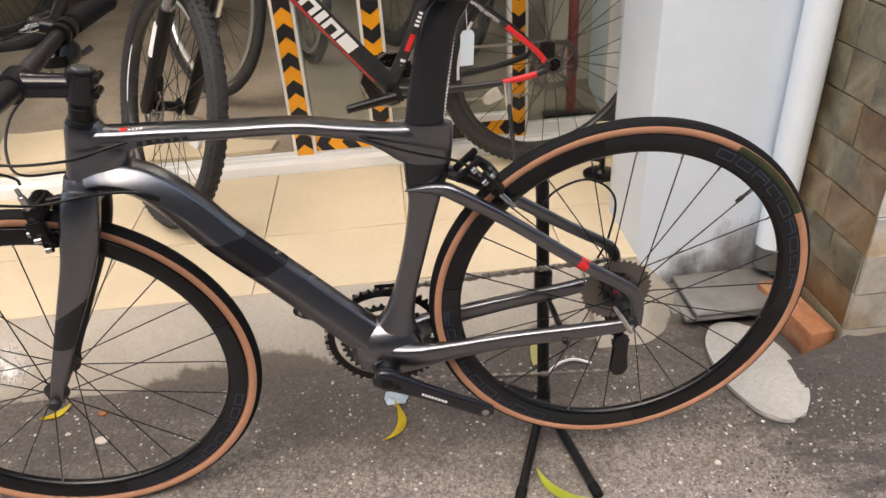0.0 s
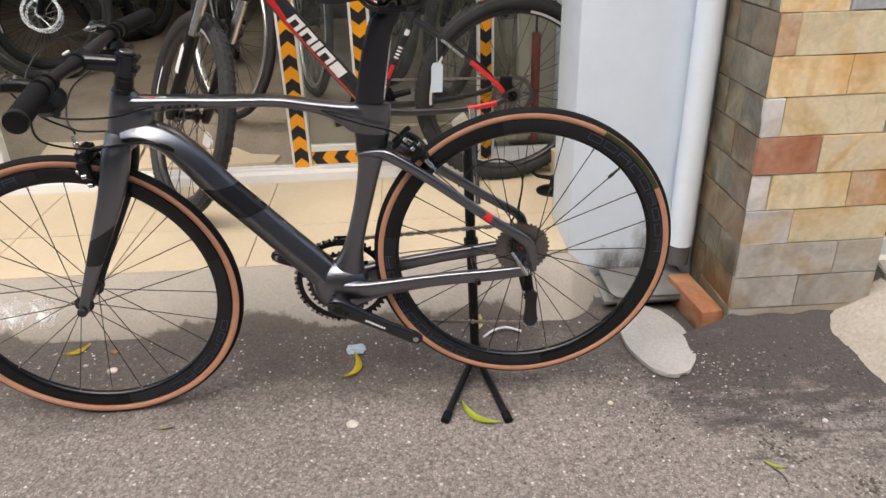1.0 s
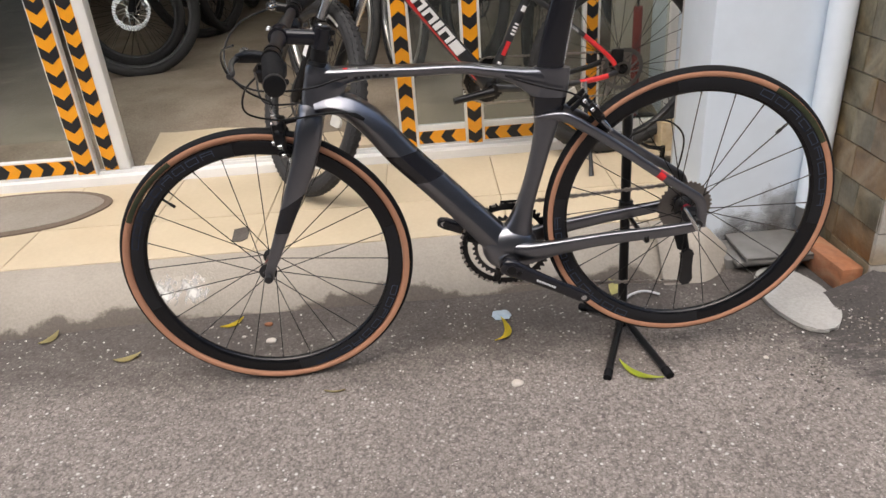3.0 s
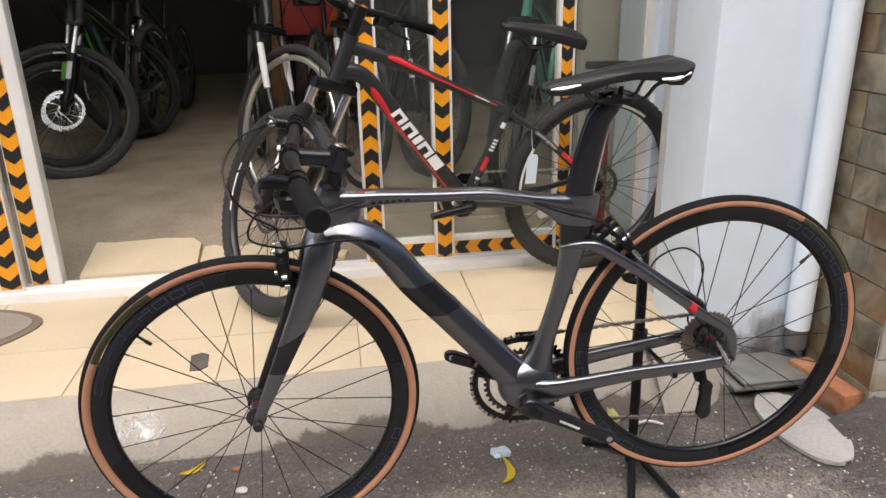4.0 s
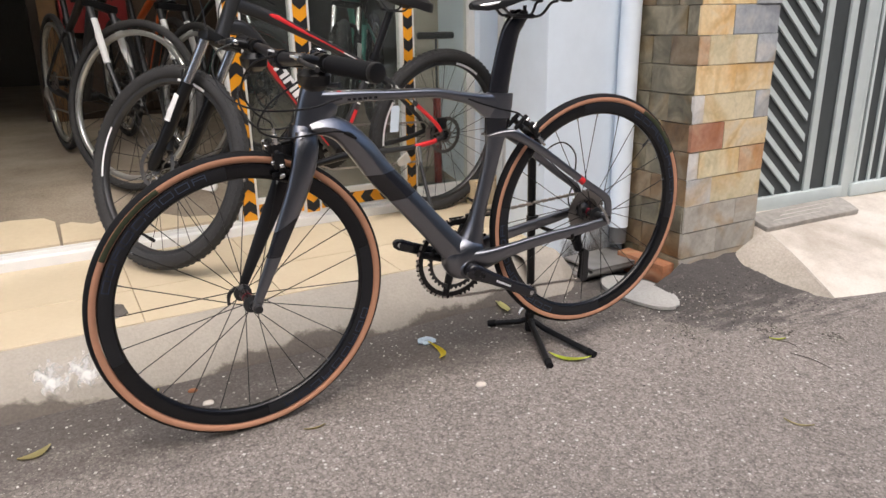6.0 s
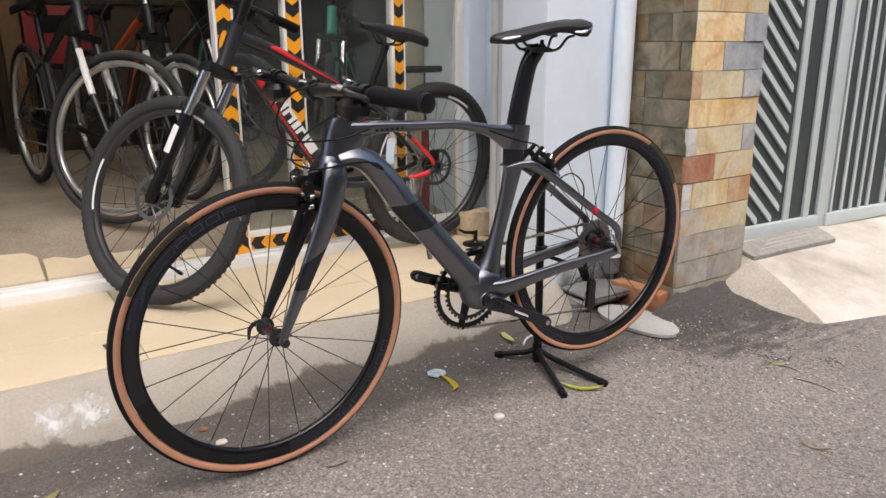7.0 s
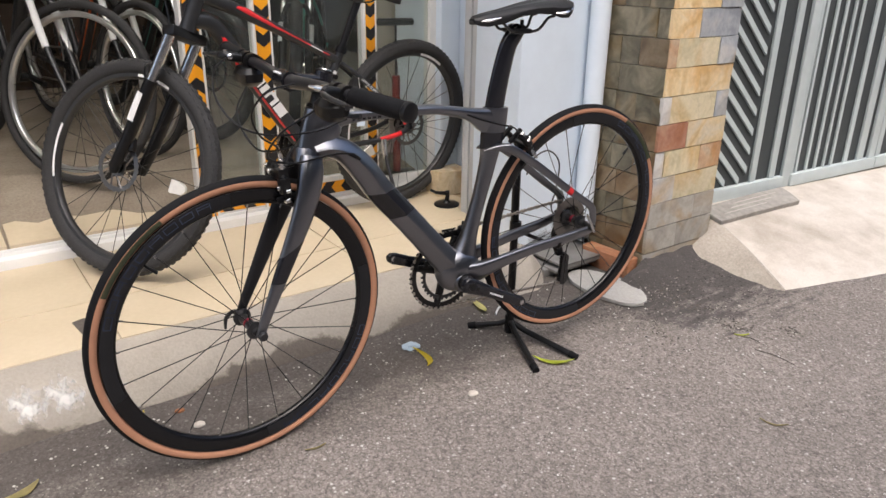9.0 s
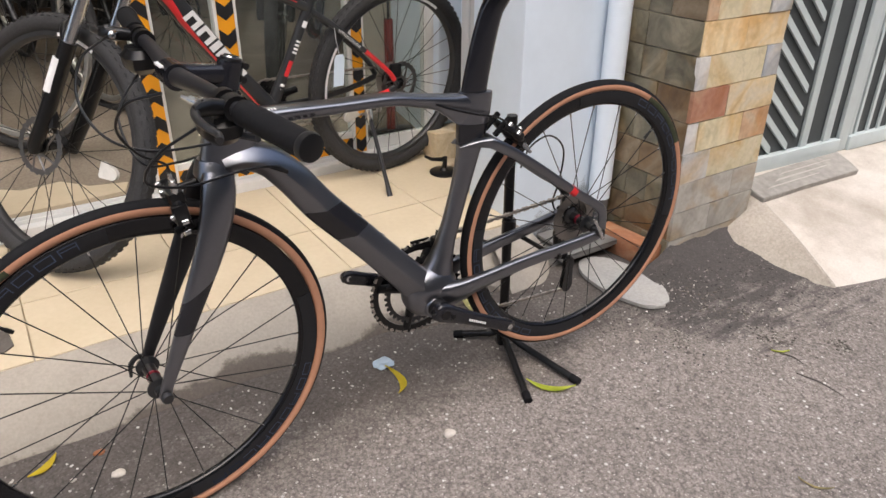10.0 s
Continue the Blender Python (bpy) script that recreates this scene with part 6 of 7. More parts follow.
    # drive
    for s, e in ((-1, Vector((0.43, -0.082, 0.31))), (1, Vector((0.72, 0.082, 0.35)))):
        bm = B()
        a = bb + Vector((0, s * 0.070, 0))
        tube(bm, [a, e], [0.016, 0.012], 12)
        part("crank_arm", bm, BLACK_PART, b)
    bm = B()
    gear(bm, 0.088, 42, 0.045, 0.049, 0.060)
    gear(bm, 0.066, 32, 0.036, 0.040, 0.045)
    cylinder(bm, (0, -0.06, 0), (0, 0.06, 0), 0.022, 16)
    for i in range(4):
        w = radians(20 + 90 * i)
        tube(bm, [(0, 0.048, 0), (0.066 * math.cos(w), 0.046, 0.066 * math.sin(w))], 0.010, 8)
    o = part("chainset", bm, BLACK_PART, b, "black chainset")
    o.matrix_local = Matrix.Translation(bb)
    bm = B()
    for k, r in enumerate((0.062, 0.054, 0.046, 0.038, 0.030, 0.024)):
        gear(bm, r, int(r * 520), 0.018 + k * 0.0045, 0.020 + k * 0.0045, r * 0.6, 0.004)
    o = part("cassette", bm, CHAIN, b)
    o.matrix_local = Matrix.Translation(rh)
    bm = B()
    chain_run(bm, [(rh.x - 0.004, rh.z + 0.040), (bb.x - 0.004, bb.z + 0.086), (bb.x - 0.075, bb.z + 0.045), (bb.x - 0.086, bb.z), (bb.x - 0.06, bb.z - 0.062), (bb.x, bb.z - 0.087), (rh.x - 0.02, rh.z - 0.13)], 0.043)
    tube(bm, [(rh.x + 0.01, 0.062, rh.z - 0.02), (rh.x + 0.012, 0.068, rh.z - 0.06), (rh.x - 0.015, 0.050, rh.z - 0.135)], [0.012, 0.016, 0.010], 10)
    part("chain", bm, CHAIN, b, "chain and rear derailleur")
    if not rigid:
        bm = B()
        box(bm, (rh.x - 0.055, -0.060, rh.z + 0.030), (rh.x - 0.010, -0.040, rh.z + 0.080), 0.008)
        part("disc_caliper", bm, BLACK_PART, b)
    if full:
        bm = B()
        tube(bm, [(0.915, -0.060, 0.330), (0.922, -0.075, 0.25)], [0.014, 0.012], 12)
        part("kickstand_mount", bm, STEEL, b)
        bm = B()
        tube(bm, [(0.920, -0.074, 0.27), (0.918, -0.190, 0.070), (0.912, -0.222, 0.026)], [0.0075, 0.0075, 0.010], 10)
        part("kickstand", bm, DARK_METAL, b, "metal kickstand")
        bm = B()
        prism(bm, [(0.765, 0.400), (0.805, 0.400), (0.805, 0.492), (0.798, 0.504), (0.772, 0.504), (0.765, 0.492)], 1, -0.075, -0.074)
        tg = part("price_tag", bm, simple("pale_blue_card", (0.62, 0.72, 0.82), 0.6, vary=0.05), b, "pale blue hanging price tag", smooth=False)
        bm = B()
        tube(bm, [(0.785, -0.0745, 0.500), (0.788, -0.05, 0.54), (0.790, -0.034, 0.584)], 0.0008, 5)
        part("tag_string", bm, WHITE, tg)
    return b


MTB_BLACK = simple("satin_black_frame", (0.020, 0.021, 0.023), 0.36, vary=0.15)
BLACK_RIM = simple("black_alloy_rim", (0.035, 0.035, 0.036), 0.4, metal=0.3)
SILVER_RIM = simple("silver_alloy_rim", (0.66, 0.66, 0.64), 0.3, metal=0.85)
GREY_STRIPE = simple("silver_grey_print", (0.62, 0.62, 0.62), 0.4, vary=0.06)
ORANGE_PAINT = simple("orange_paint", (0.55, 0.10, 0.02), 0.35)
GREEN_PAINT = simple("bright_green_paint", (0.16, 0.52, 0.05), 0.35)
TEAL_PAINT = simple("dull_teal_paint", (0.06, 0.20, 0.17), 0.4)
outer_bike = mtb("mountain_bicycle", "black and red hardtail mountain bicycle on its kickstand", pose(-0.568, 2.010, 0.166, 6.3, 1.6, 9.2), -68.5, (MTB_BLACK, RED, BLACK_RIM, WHITE))
# bicycles inside, nose out
mtb("hybrid_bicycle", "black hybrid bicycle with silver rims inside the shop", pose(-0.673, 2.856, 0.287, 2, 0, 100), 32.0, (MTB_BLACK, MTB_BLACK, SILVER_RIM, WHITE), False, 0.358, True)
mtb("hybrid_bicycle", "black and orange hybrid bicycle in the row inside", pose(-0.332, 3.174, 0.287, 2, 0, 100), 10.0, (MTB_BLACK, ORANGE_PAINT, SILVER_RIM, WHITE), False, 0.345, True)
mtb("mountain_bicycle", "dark mountain bicycle in the row inside", pose(0.016, 3.337, 0.287, 2, 0, 100), 14.0, (MTB_BLACK, TEAL_PAINT, BLACK_RIM, GREY_STRIPE), False, 0.345)
mtb("mountain_bicycle", "black mountain bicycle with grey fork inside the shop", pose(-1.745, 3.755, 0.287, 1, 0, 82), -72.0, (MTB_BLACK, TEAL_PAINT, BLACK_RIM, GREY_STRIPE), False, 0.360)
mtb("mountain_bicycle", "green and black mountain bicycle inside the shop", pose(-1.880, 4.05, 0.287, 1, 0, 84), -70.0, (MTB_BLACK, GREEN_PAINT, BLACK_RIM, GREEN_PAINT), False, 0.300)
mtb("mountain_bicycle", "dark mountain bicycle far back in the shop", pose(-1.700, 4.85, 0.287, 1, 0, 86), -50.0, (MTB_BLACK, TEAL_PAINT, BLACK_RIM, GREY_STRIPE), False, 0.345)

TEAL_BRIGHT = simple("teal_paint", (0.10, 0.42, 0.34), 0.35)
mtb("mountain_bicycle", "teal mountain bicycle behind the shop window", pose(0.400, 2.977, 0.287, 2, 0, 58), 8.0, (TEAL_BRIGHT, MTB_BLACK, BLACK_RIM, GREY_STRIPE), False, 0.345)

# shelving at the back
WOOD = simple("yellowed_plywood", (0.21, 0.115, 0.05), 0.6, vary=0.2, scale=25)
WOOD_DARK = simple("dark_stained_plywood", (0.050, 0.031, 0.020), 0.6, vary=0.2, scale=25)
cab = thing("cabinet", "tall dark plywood cabinet with a pale post and a red box", "cabinet", pose(-0.93, 5.30, 0.287))
part("body", box(B(), (0, 0, 0), (1.30, 0.40, 1.75), 0.006), WOOD_DARK, cab)
part("corner_post", box(B(), (0.06, -0.045, 0), (0.175, -0.001, 1.75), 0.004), WOOD, cab, "yellowed wooden post")
for x0, x1 in ((0.185, 0.70), (0.72, 1.28)):
    for z0, z1 in ((0.05, 0.56), (1.00, 1.70)):
        part("door", box(B(), (x0, -0.016, z0), (x1, -0.002, z1), 0.004), WOOD_DARK, cab)
    part("handle", box(B(), (x1 - 0.07, -0.030, 0.28), (x1 - 0.055, -0.016, 0.40), 0.003), DARK_METAL, cab)
red_box = part("red_panel", box(B(), (0.19, -0.060, 0.60), (0.62, -0.002, 0.98), 0.008), simple("dull_red_panel", (0.30, 0.025, 0.025), 0.5), cab, "red sheet metal box")
part("inset", box(B(), (0.27, -0.064, 0.80), (0.50, -0.059, 0.92), 0.002), BLACK_PART, red_box, "dark recessed plate")
for x in (0.22, 0.46):
    part("strut", tube(B(), [(x, -0.03, 0.0), (x + 0.02, -0.03, 0.60)], 0.016, 10), BLACK_PART, cab, "dark upright strut")

# ---------------------------------------------------------------- loose things
# slab, loose brick, plank
bm = B()
outl = []
for i in range(60):
    w = 2 * math.pi * i / 60
    r = 1 + 0.012 * math.sin(3 * w + 1) + 0.010 * math.sin(8 * w) + (-0.05 if i in (46, 47) else 0)
    outl.append((0.092 * r * math.cos(w), 0.170 * r * math.sin(w)))
prism(bm, outl, 2, 0.0, 0.011)
bmesh.ops.bevel(bm, geom=[e for e in bm.edges if all(v.co.z > 0.008 for v in e.verts)], offset=0.004, segments=2, affect="EDGES")
for rr in (0.046, 0.052):
    lathe(bm, [(rr - 0.002, 0.0105), (rr - 0.0008, 0.0128), (rr + 0.0008, 0.0128), (rr + 0.002, 0.0105)], pose(-0.020, 0.030, 0, 90, 0, 0) @ Matrix.Diagonal((1, -1, 1, 1)), 40)
slab = tagged(part("concrete_slab", bm, SLAB), "oval slab of pale grey concrete with a cast ring on the asphalt", "slab")
slab.matrix_world = pose(0.795, 1.212, 0.014, 1.0, 0, 2)
bm = B()
box(bm, (-0.033, -0.108, 0), (0.033, 0.108, 0.074), 0.005)
for v in bm.verts:
    v.co += Vector((lumpy(v.co.x, v.co.y, 30, 0.003), lumpy(v.co.y, v.co.z, 30, 0.003), 0))
lb = tagged(part("loose_brick", bm, BRICK), "loose red brick stained with mortar", "brick")
lb.matrix_world = pose(0.947, 1.345, 0.012, 1.5, 0, 7)
bm = B()
prism(bm, [(0, 0), (0.20, -0.006), (0.545, -0.028), (0.570, 0.030), (0.592, 0.100), (0.30, 0.112), (0.012, 0.118)], 2, 0, 0.024)
bmesh.ops.bevel(bm, geom=bm.edges[:], offset=0.003, segments=2, affect="EDGES")
pl = tagged(part("plank", bm, WOOD_GREY), "weathered grey plank with pale worn streaks on the ramp", "plank")
pl.matrix_world = Matrix.Translation((1.437, 1.198, 0.134)) @ pose(0, 0, 0, 11.5, -1.0, 0)
for k, (x0, x1, y0, w) in enumerate(((0.07, 0.36, 0.036, 0.006), (0.14, 0.44, 0.058, 0.008), (0.20, 0.50, 0.082, 0.005))):
    bm = B()
    prism(bm, [(x0, y0), (x1, y0 - 0.012), (x1 + 0.01, y0 - 0.011 + w * 0.4), (x0 + 0.03, y0 + w)], 2, 0.0236, 0.0248)
    part("worn_streak", bm, MORTAR, pl, "pale worn streak", smooth=False)

# round cement patch and small stain in the tiles
bm = B()
outl = [(0.36 * (1 + 0.03 * math.sin(5 * w)) * math.cos(w), 0.205 * (1 + 0.04 * math.sin(3 * w)) * math.sin(w)) for w in span(0, 2 * math.pi, 41)[:-1]]
prism(bm, outl, 2, -0.004, 0.004)
cp = tagged(part("cement_patch_border", bm, PATCH_RIM), "rough brown border of a cement patch", "floor patch", kind="structure")
cp.matrix_world = pose(-1.795, 2.010, tile_z(2.010) + 0.0005)
bm = B()
prism(bm, [(x * 0.91, y * 0.86) for x, y in outl], 2, -0.004, 0.0055)
cp = tagged(part("cement_patch", bm, PATCH), "oval grey cement patch in the tiled porch", "floor patch", kind="structure")
cp.matrix_world = pose(-1.795, 2.015, tile_z(2.015) + 0.001)
bm = B()
prism(bm, [(-0.028, -0.05), (0.0, -0.056), (0.022, -0.04), (0.026, 0.035), (0.006, 0.052), (-0.026, 0.044)], 2, 0.0, 0.0035)
st = tagged(part("chipped_hole", bm, DIRT), "dark chipped spot in a cream tile", "floor damage", kind="structure")
st.matrix_world = pose(-0.862, 1.668, tile_z(1.668) + 0.0005, 0, 0, 8)

# paint splashes on the kerb
random.seed(5)
SPLASH, snt, sp = node_material("splashed_white_paint")
sp.inputs["Base Color"].default_value = (0.70, 0.69, 0.66, 1)
sp.inputs["Roughness"].default_value = 0.75
sn = mapped(snt, "ShaderNodeTexNoise", 34.0, 5.0, 0.6)
co = snt.nodes.new("ShaderNodeTexCoord")
ln = snt.nodes.new("ShaderNodeVectorMath")
ln.operation = "LENGTH"
snt.links.new(co.outputs["Object"], ln.inputs[0])
fall = snt.nodes.new("ShaderNodeMapRange")
fall.inputs["From Min"].default_value, fall.inputs["From Max"].default_value = 0.004, 0.058
fall.inputs["To Min"].default_value, fall.inputs["To Max"].default_value = 0.13, -0.20
snt.links.new(ln.outputs["Value"], fall.inputs[0])
sm = snt.nodes.new("ShaderNodeMath")
sm.operation = "ADD"
snt.links.new(fall.outputs[0], sm.inputs[0])
snt.links.new(sn.outputs[0], sm.inputs[1])
snt.links.new(ramp(snt, sm.outputs[0], [(0.42, (0, 0, 0)), (0.66, (0.74, 0.74, 0.74))]), sp.inputs["Alpha"])
for x, s in ((-1.058, 1.15), (-0.974, 1.2)):
    bm = B()
    f = [(0.062 * math.cos(w), 0.062 * math.sin(w)) for w in span(0, 2 * math.pi, 25)[:-1]]
    prism(bm, f, 2, 0, 0.0008)
    o = tagged(part("paint_splash", bm, SPLASH, smooth=False), "splash of white paint on the concrete kerb", "paint splash", "paint splashes on the kerb")
    yk = 1.372 - 0.06 * max(0.0, -0.9 - x) + lumpy(x, 0.3, 3.0, 0.010)
    o.matrix_world = pose(x, yk + 0.0615, 0.0810, 43, 0, 0) @ Matrix.Diagonal((s * 0.85, s * 1.1, 1, 1))


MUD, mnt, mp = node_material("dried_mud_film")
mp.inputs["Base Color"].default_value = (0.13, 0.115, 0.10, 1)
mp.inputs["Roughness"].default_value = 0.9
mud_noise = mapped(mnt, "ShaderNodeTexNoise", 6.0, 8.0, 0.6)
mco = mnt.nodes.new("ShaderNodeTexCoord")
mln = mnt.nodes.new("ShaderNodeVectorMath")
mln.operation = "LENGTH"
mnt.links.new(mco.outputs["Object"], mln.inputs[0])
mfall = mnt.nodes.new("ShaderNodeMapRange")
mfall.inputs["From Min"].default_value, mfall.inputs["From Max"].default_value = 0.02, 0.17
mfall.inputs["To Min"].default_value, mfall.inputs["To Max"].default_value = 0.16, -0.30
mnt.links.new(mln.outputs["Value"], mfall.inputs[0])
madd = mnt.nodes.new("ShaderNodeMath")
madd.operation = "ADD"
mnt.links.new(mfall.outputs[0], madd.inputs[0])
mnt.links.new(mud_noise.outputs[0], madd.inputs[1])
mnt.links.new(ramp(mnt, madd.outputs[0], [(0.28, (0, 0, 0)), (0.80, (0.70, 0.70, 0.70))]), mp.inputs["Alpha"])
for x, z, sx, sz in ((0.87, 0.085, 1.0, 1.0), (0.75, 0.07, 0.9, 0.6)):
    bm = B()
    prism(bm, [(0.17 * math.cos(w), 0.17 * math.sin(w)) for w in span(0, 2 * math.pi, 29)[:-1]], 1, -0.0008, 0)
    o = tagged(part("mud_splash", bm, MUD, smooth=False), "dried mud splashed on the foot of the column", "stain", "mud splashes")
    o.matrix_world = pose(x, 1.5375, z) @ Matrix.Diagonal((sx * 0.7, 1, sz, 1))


def leaf(label, place, length, width, curl, material, heap=0.01):
    bm = B()
    rows = []
    for i in range(11):
        u = i / 10
        w = width * (math.sin(math.pi * min(1, u * 0.96 + 0.02)) ** 0.8)
        x = length * (u - 0.5)
        y = curl * length * (u - 0.5) ** 2 * 4
        z = 0.002 + heap * (abs(u - 0.45) * 1.6) ** 2
        rows.append([(x, y - w / 2, z + 0.003), (x, y, z), (x, y + w / 2, z + 0.003)])
    vs = [[bm.verts.new(p) for p in r] for r in rows]
    for a, b in zip(vs, vs[1:]):
        for k in range(2):
            bm.faces.new((a[k], a[k + 1], b[k + 1], b[k]))
    r = bmesh.ops.solidify(bm, geom=bm.faces[:], thickness=0.0006)
    o = tagged(part("fallen_leaf", bm, material), label, "leaf", "fallen leaves")
    o.matrix_world = place
    return o


leaf("long yellow-green leaf lying on the asphalt", pose(0.262, 0.937, 0.006, 0, 0, -46), 0.125, 0.020, 0.16, LEAF_GREEN)
leaf("bright yellow curled leaf beside the plastic scrap", pose(-0.036, 1.160, 0.010, 0, 0, -103), 0.125, 0.020, -0.22, LEAF_YELLOW, 0.02)
leaf("yellow leaf against the kerb", pose(0.306, 1.345, 0.016, 12, 0, 80), 0.11, 0.034, 0.1, LEAF_PALE)
leaf("small yellow leaf by the kerb", pose(-0.835, 1.310, 0.014, 6, 0, 35), 0.075, 0.018, 0.1, LEAF_YELLOW)
leaf("dry brown leaf on the asphalt", pose(-1.104, 1.178, 0.010, 0, 0, 20), 0.075, 0.026, 0.1, LEAF_BROWN)
leaf("dry leaf at the foot of the kerb", pose(-1.379, 1.310, 0.013, 6, 0, 60), 0.07, 0.024, 0.1, LEAF_BROWN)
leaf("thin dry leaf on the asphalt", pose(-0.503, 0.963, 0.006, 0, 0, -5), 0.055, 0.005, 0.1, LEAF_BROWN, 0.003)
leaf("small green leaf on the asphalt", pose(0.902, 0.722, 0.001, 0, 0, -35), 0.050, 0.008, 0.1, LEAF_GREEN, 0.004)
leaf("thin twig-like dry leaf", pose(0.534, 0.388, -0.005, 0, 0, -60), 0.07, 0.006, 0.2, LEAF_BROWN, 0.004)
leaf("dry leaf on the asphalt", pose(-1.39, 0.90, 0.005, 0, 0, 30), 0.06, 0.03, 0.1, LEAF_BROWN)
# scrap of clear plastic
bm = B()
bmesh.ops.create_icosphere(bm, subdivisions=2, radius=0.024)
for v in bm.verts:
    v.co = Vector((v.co.x * 1.1, v.co.y, v.co.z * 0.35)) * (1 + 0.75 * noise.noise(v.co * 130))
o = tagged(part("plastic_scrap", bm, simple("pale_blue_plastic", (0.42, 0.52, 0.60), 0.3, vary=0.2), smooth=False), "crumpled scrap of pale blue plastic", "litter")
o.matrix_world = pose(-0.045, 1.245, 0.019)
# pebbles
for x, y, s, mt, lab in ((-0.038, 0.939, 0.013, RAMP, "white pebble on the asphalt"), (-0.706, 1.213, 0.012, RAMP, "white pebble by the kerb"), (-0.729, 1.300, 0.010, BRICK, "crumb of red brick by the kerb"), (-0.791, 1.245, 0.006, RAMP, "tiny pale pebble on the asphalt"), (0.601, 0.964, 0.006, RAMP, "tiny pale pebble on the asphalt"), (1.091, 0.856, 0.006, RAMP, "tiny pale pebble on the asphalt")):
    bm = B()
    bmesh.ops.create_icosphere(bm, subdivisions=2, radius=s)
    for v in bm.verts:
        v.co = Vector((v.co.x * 1.25, v.co.y, v.co.z * 0.6)) * (1 + 0.25 * noise.noise(v.co * 120 + Vector((x, y, 0)) * 9))
    o = tagged(part("pebble", bm, mt), lab, "pebble", "pebbles")
    o.matrix_world = pose(x, y, road_z(y) + s * 0.35)
# twigs
for x, y, L, a in ((0.866, 0.585, 0.125, -82), (0.903, 0.690, 0.064, -76), (0.284, 1.192, 0.08, 60)):
    bm = B()
    tube(bm, [(-L / 2, 0, 0), (0, 0.006, 0.002), (L / 2, -0.004, 0)], [0.0012, 0.0016, 0.0008], 6, steps=8)
    o = tagged(part("twig", bm, DIRT), "thin dark twig on the asphalt", "twig", "twigs")
    o.matrix_world = pose(x, y, road_z(y) + 0.003, 0, 0, a)
# loose chips and grit, past counting
def scattered(name, label, n, place, size, colours, seed):
    rnd = random.Random(seed)
    m, nt, p = node_material(name)
    geo = nt.nodes.new("ShaderNodeNewGeometry")
    nt.links.new(ramp(nt, geo.outputs["Random Per Island"], colours), p.inputs["Base Color"])
    p.inputs["Roughness"].default_value = 0.85
    q = (1 + 5 ** 0.5) / 2
    ico = [(-1, q, 0), (1, q, 0), (-1, -q, 0), (1, -q, 0), (0, -1, q), (0, 1, q), (0, -1, -q), (0, 1, -q), (q, 0, -1), (q, 0, 1), (-q, 0, -1), (-q, 0, 1)]
    tri = [(0, 11, 5), (0, 5, 1), (0, 1, 7), (0, 7, 10), (0, 10, 11), (1, 5, 9), (5, 11, 4), (11, 10, 2), (10, 7, 6), (7, 1, 8), (3, 9, 4), (3, 4, 2), (3, 2, 6), (3, 6, 8), (3, 8, 9), (4, 9, 5), (2, 4, 11), (6, 2, 10), (8, 6, 7), (9, 8, 1)]
    verts, faces = [], []
    while len(faces) < 20 * n:
        x, y, keep = place(rnd)
        if rnd.random() > keep:
            continue
        s = size * rnd.uniform(0.45, 1.0) ** 1.6 / 1.9
        w, sx, sz = rnd.uniform(0, 6.3), rnd.uniform(0.8, 1.5), rnd.uniform(0.35, 0.7)
        base = len(verts)
        z = ground_height(x, y) + s * 0.25
        for vx, vy, vz in ico:
            r = s * rnd.uniform(0.75, 1.2)
            verts.append((x + r * (vx * sx * math.cos(w) - vy * math.sin(w)), y + r * (vx * sx * math.sin(w) + vy * math.cos(w)), z + r * vz * sz))
        faces += [tuple(base + i for i in t) for t in tri]
    me = bpy.data.meshes.new(name)
    me.from_pydata(verts, [], faces)
    me.materials.append(m)
    return tagged(new(name, me), label, "gravel", kind="stuff")


def by_kerb(rnd):
    x, y = rnd.uniform(-1.9, 1.35), 1.39 - abs(rnd.gauss(0, 0.34))
    return x, y, (0.0 if y > 1.34 or y < -0.4 else 1.0) * (1.0 if x < 0.9 or y < 0.92 else 0.0)


def by_pier(rnd):
    x, y = 1.02 + rnd.gauss(0, 0.22), 1.02 + rnd.gauss(0, 0.13)
    streak = 0.5 + 0.5 * noise.noise(Vector((x * 4, y * 14, 1.3)))
    return x, y, (0.0 if y > 1.19 or x > 1.33 else streak ** 2)


def in_clumps(rnd):
    cx, cy, r = rnd.choice(((0.95, 0.765, 0.040), (0.93, 0.790, 0.030), (1.08, 0.652, 0.020), (0.694, 0.884, 0.026), (0.738, 0.945, 0.030), (0.938, 0.940, 0.045), (0.99, 1.03, 0.06), (0.90, 1.05, 0.05)))
    return cx + rnd.gauss(0, r * 0.7), cy + rnd.gauss(0, r), 1.0


scattered("pale_chips", "pale stone chips strewn over the asphalt", 900, by_kerb, 0.0040, [(0.0, (0.22, 0.20, 0.18)), (0.6, (0.38, 0.36, 0.32)), (1.0, (0.62, 0.60, 0.56))], 3)
scattered("dark_grit", "clumps of dark grit round the foot of the pier", 1200, by_pier, 0.0042, [(0.0, (0.030, 0.027, 0.025)), (0.7, (0.075, 0.066, 0.060)), (1.0, (0.20, 0.18, 0.165))], 4)
scattered("dirt_clumps", "small dark clumps of dirt and leaf crumbs on the asphalt", 420, in_clumps, 0.0048, [(0.0, (0.050, 0.044, 0.036)), (0.7, (0.115, 0.102, 0.082)), (1.0, (0.40, 0.38, 0.33))], 6)
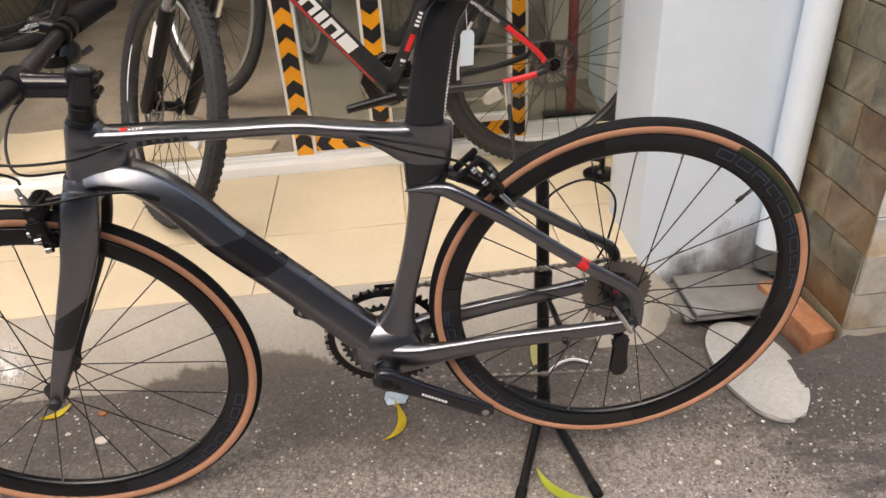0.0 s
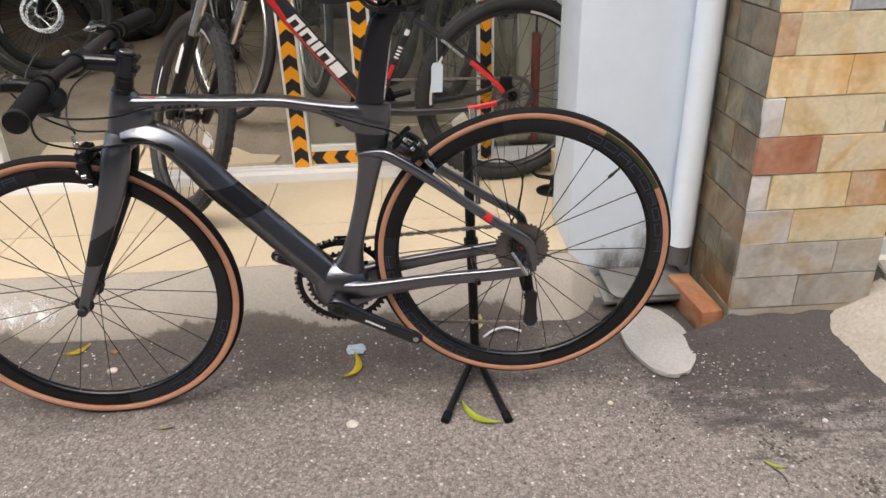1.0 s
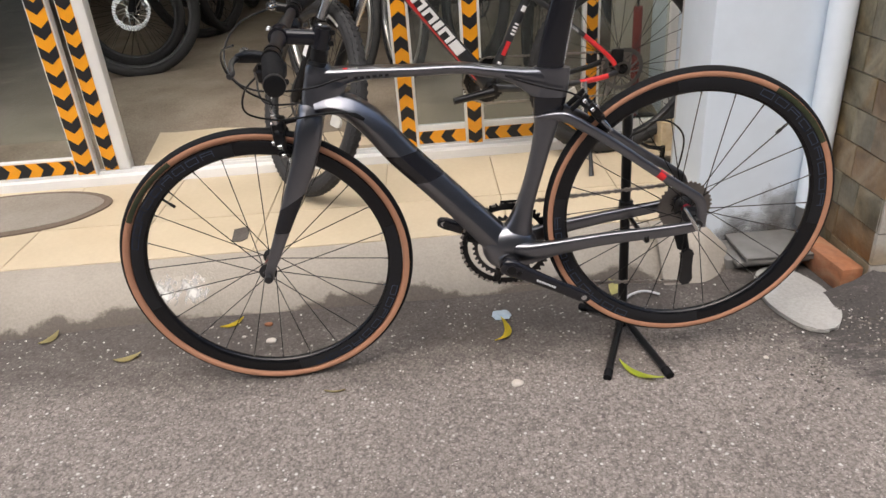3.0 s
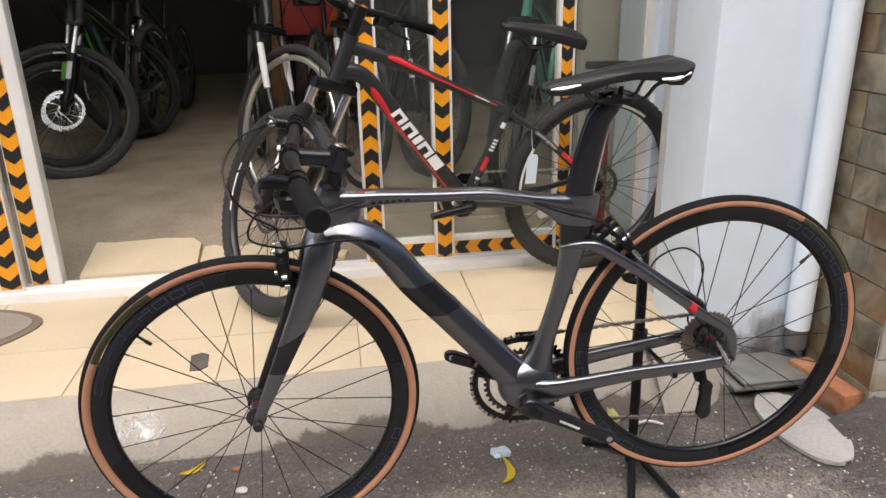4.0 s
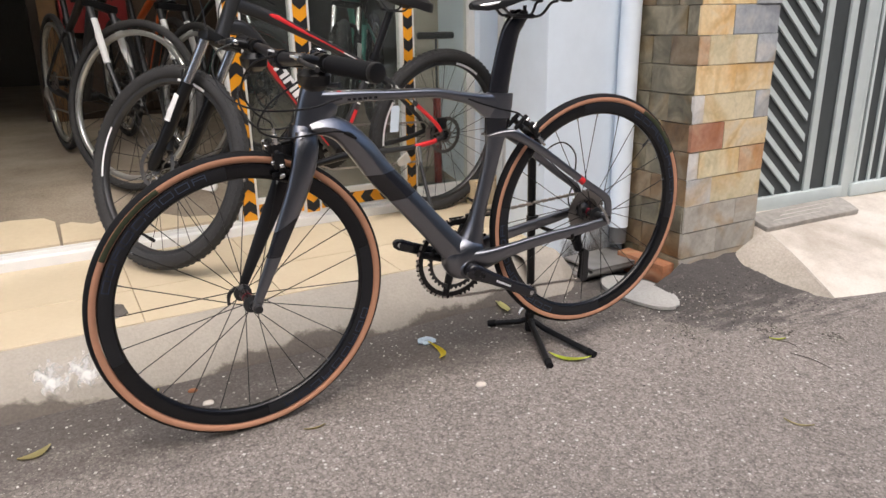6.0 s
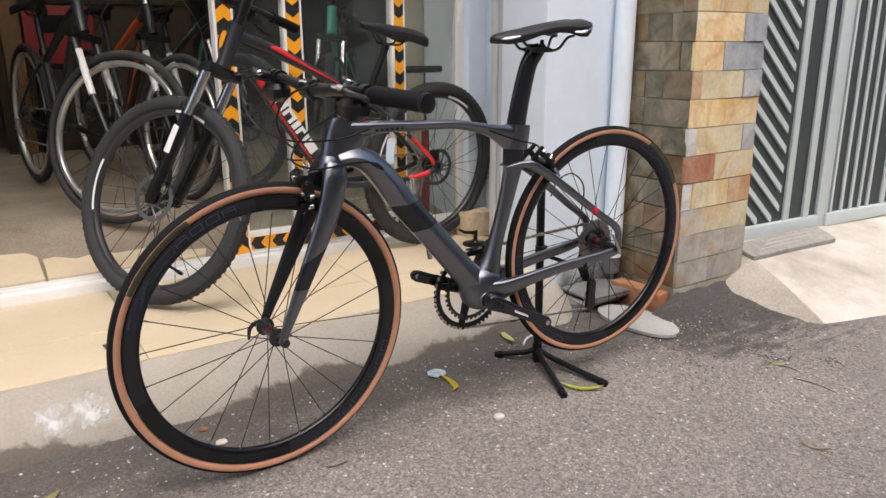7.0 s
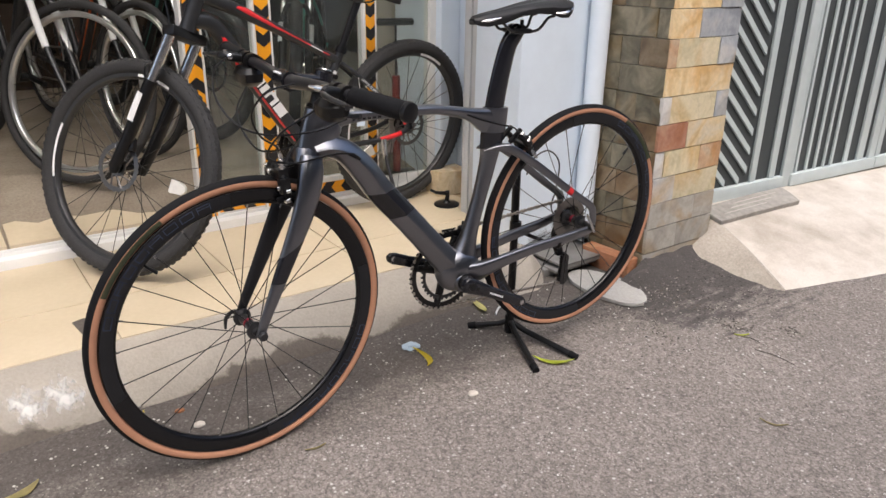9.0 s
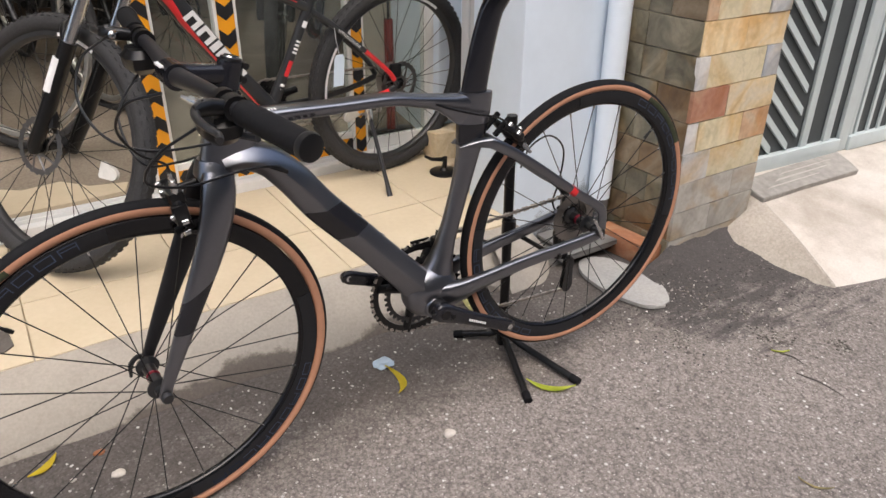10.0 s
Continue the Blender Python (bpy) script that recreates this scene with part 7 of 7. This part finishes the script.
# bent white wire by the stand
bm = B()
tube(bm, [(0, 0, 0), (0.03, 0.02, 0.008), (0.07, 0.028, 0.010), (0.11, 0.014, 0.004)], 0.0035, 8, steps=16)
o = tagged(part("plastic_strip", bm, WHITE), "curved strip of white plastic by the kerb", "litter")
o.matrix_world = pose(0.317, 1.272, 0.016, 0, 0, 0)

# floor pump just behind the window
tall = thing("floor_pump", "dull red floor pump with a black bar handle behind the glass", "pump", pose(0.682, 2.430, inner_z(2.430)))
hz = 0.880 - inner_z(2.43)
part("handle", tube(B(), [(-0.115, 0.02, hz), (-0.11, 0.019, hz), (0.05, -0.01, hz), (0.055, -0.011, hz)], [0.012, 0.016, 0.016, 0.012], 12), BLACK_PART, tall)
part("piston_rod", tube(B(), [(-0.03, 0, hz), (-0.03, 0, 0.42)], 0.005, 8), DARK_METAL, tall)
part("barrel", tube(B(), [(-0.03, 0, 0.46), (-0.03, 0, 0.012)], 0.018, 14), simple("dull_red_barrel", (0.22, 0.03, 0.025), 0.5), tall, "dull red barrel")
part("foot", box(B(), (-0.13, -0.03, 0.0), (0.06, 0.03, 0.018), 0.005), BLACK_PART, tall)

# black floor pump base and a tan block in the porch corner
pump = thing("tyre_pump", "black round-based floor tool standing on the porch tiles", "pump", pose(0.650, 2.020, tile_z(2.020)))
part("base", lathe(B(), [(0, 0.0), (0.055, 0.0), (0.055, 0.006), (0.05, 0.009), (0.018, 0.012), (0.012, 0.02), (0, 0.02)], pose(0, 0, 0, 90, 0, 0), 32, closed=False), BLACK_PART, pump)
bm = B()
tube(bm, [(0, 0, 0.015), (0.004, 0, 0.04), (0.0, 0.0, 0.06)], [0.010, 0.009, 0.012], 12)
tube(bm, [(0.0, 0, 0.052), (-0.05, 0.01, 0.06), (-0.075, 0.015, 0.075)], [0.009, 0.007, 0.005], 8)
part("stem_lever", bm, BLACK_PART, pump)
bm = B()
box(bm, (-0.085, -0.05, 0), (0.085, 0.05, 0.115), 0.006)
for v in bm.verts:
    v.co += Vector((lumpy(v.co.x, v.co.z, 12, 0.012), lumpy(v.co.y, v.co.z, 12, 0.012), lumpy(v.co.x, v.co.y, 9, 0.02) if v.co.z > 0.1 else 0))
o = tagged(part("stone_block", bm, slate_material("tan_stone", (0.52, 0.41, 0.25), (0.64, 0.53, 0.36), (0.68, 0.59, 0.43), 0.8)), "rough tan stone block in the porch corner", "stone")
o.matrix_world = pose(0.768, 2.180, tile_z(2.180) - 0.004)


# ---------------------------------------------------------------- pieces: tiles and slate
XJ = [-4.0, -3.6, -3.2, -2.8, -2.4, -2.0, -1.61, -1.21, -0.80, -0.39, 0.02, 0.43, 0.767]
for (y0, y1) in ((1.543, 1.83), (1.834, 2.237)):
    for x0, x1 in zip(XJ, XJ[1:]):
        tile_piece(x0 + 0.0015, x1 - 0.0015, y0, y1)

ROW = 0.0985
mats = {"t": SLATE_TAN, "g": SLATE_GREY, "o": SLATE_OLIVE, "r": SLATE_RED, "u": SLATE_RUST, "d": SLATE_SHADED, "m": SLATE_RUST_SHADED, "p": SLATE_GLARE, "c": SLATE_CEMENT}
pattern = {-5: "c1", -4: "c.45 c1", -3: "c.68 c1", -2: "p.32 o1", -1: "p.13 o.66 u1", 0: "r.41 t1", 1: "p.13 o.80 g1", 2: "t.50 t1", 3: "u.13 o.73 g1", 4: "t.41 g1", 5: "t.67 g1", 6: "o.30 t1"}
random.seed(11)


def slate(lo, hi, material):
    bm = B()
    c = [(a + b) / 2 for a, b in zip(lo, hi)]
    box(bm, [a - b for a, b in zip(lo, c)], [a - b for a, b in zip(hi, c)], 0.0013, segments=1)
    for v in bm.verts:
        v.co += Vector([random.uniform(-0.0012, 0.0012) for _ in range(3)])
    o = part("stone_tile", bm, material, pier, smooth=False)
    o.location = c


for k in range(-5, 23):
    z0, z1 = 0.496 + k * ROW, 0.496 + (k + 1) * ROW - 0.0026
    text = pattern.get(k, random.choice(["t.45 g1", "o.30 t.75 g1", "g.25 t1", "t.60 u1", "o.50 t1"]))
    x = 0.994
    for word in text.split():
        xe = 0.994 + float(word[1:]) * 0.393
        slate((x, 1.216 + random.uniform(-0.003, 0.002), z0), (xe - 0.0026, 1.2285, z1), mats[word[0]])
        x = xe
    # the side face takes only the slates with shade in their colour
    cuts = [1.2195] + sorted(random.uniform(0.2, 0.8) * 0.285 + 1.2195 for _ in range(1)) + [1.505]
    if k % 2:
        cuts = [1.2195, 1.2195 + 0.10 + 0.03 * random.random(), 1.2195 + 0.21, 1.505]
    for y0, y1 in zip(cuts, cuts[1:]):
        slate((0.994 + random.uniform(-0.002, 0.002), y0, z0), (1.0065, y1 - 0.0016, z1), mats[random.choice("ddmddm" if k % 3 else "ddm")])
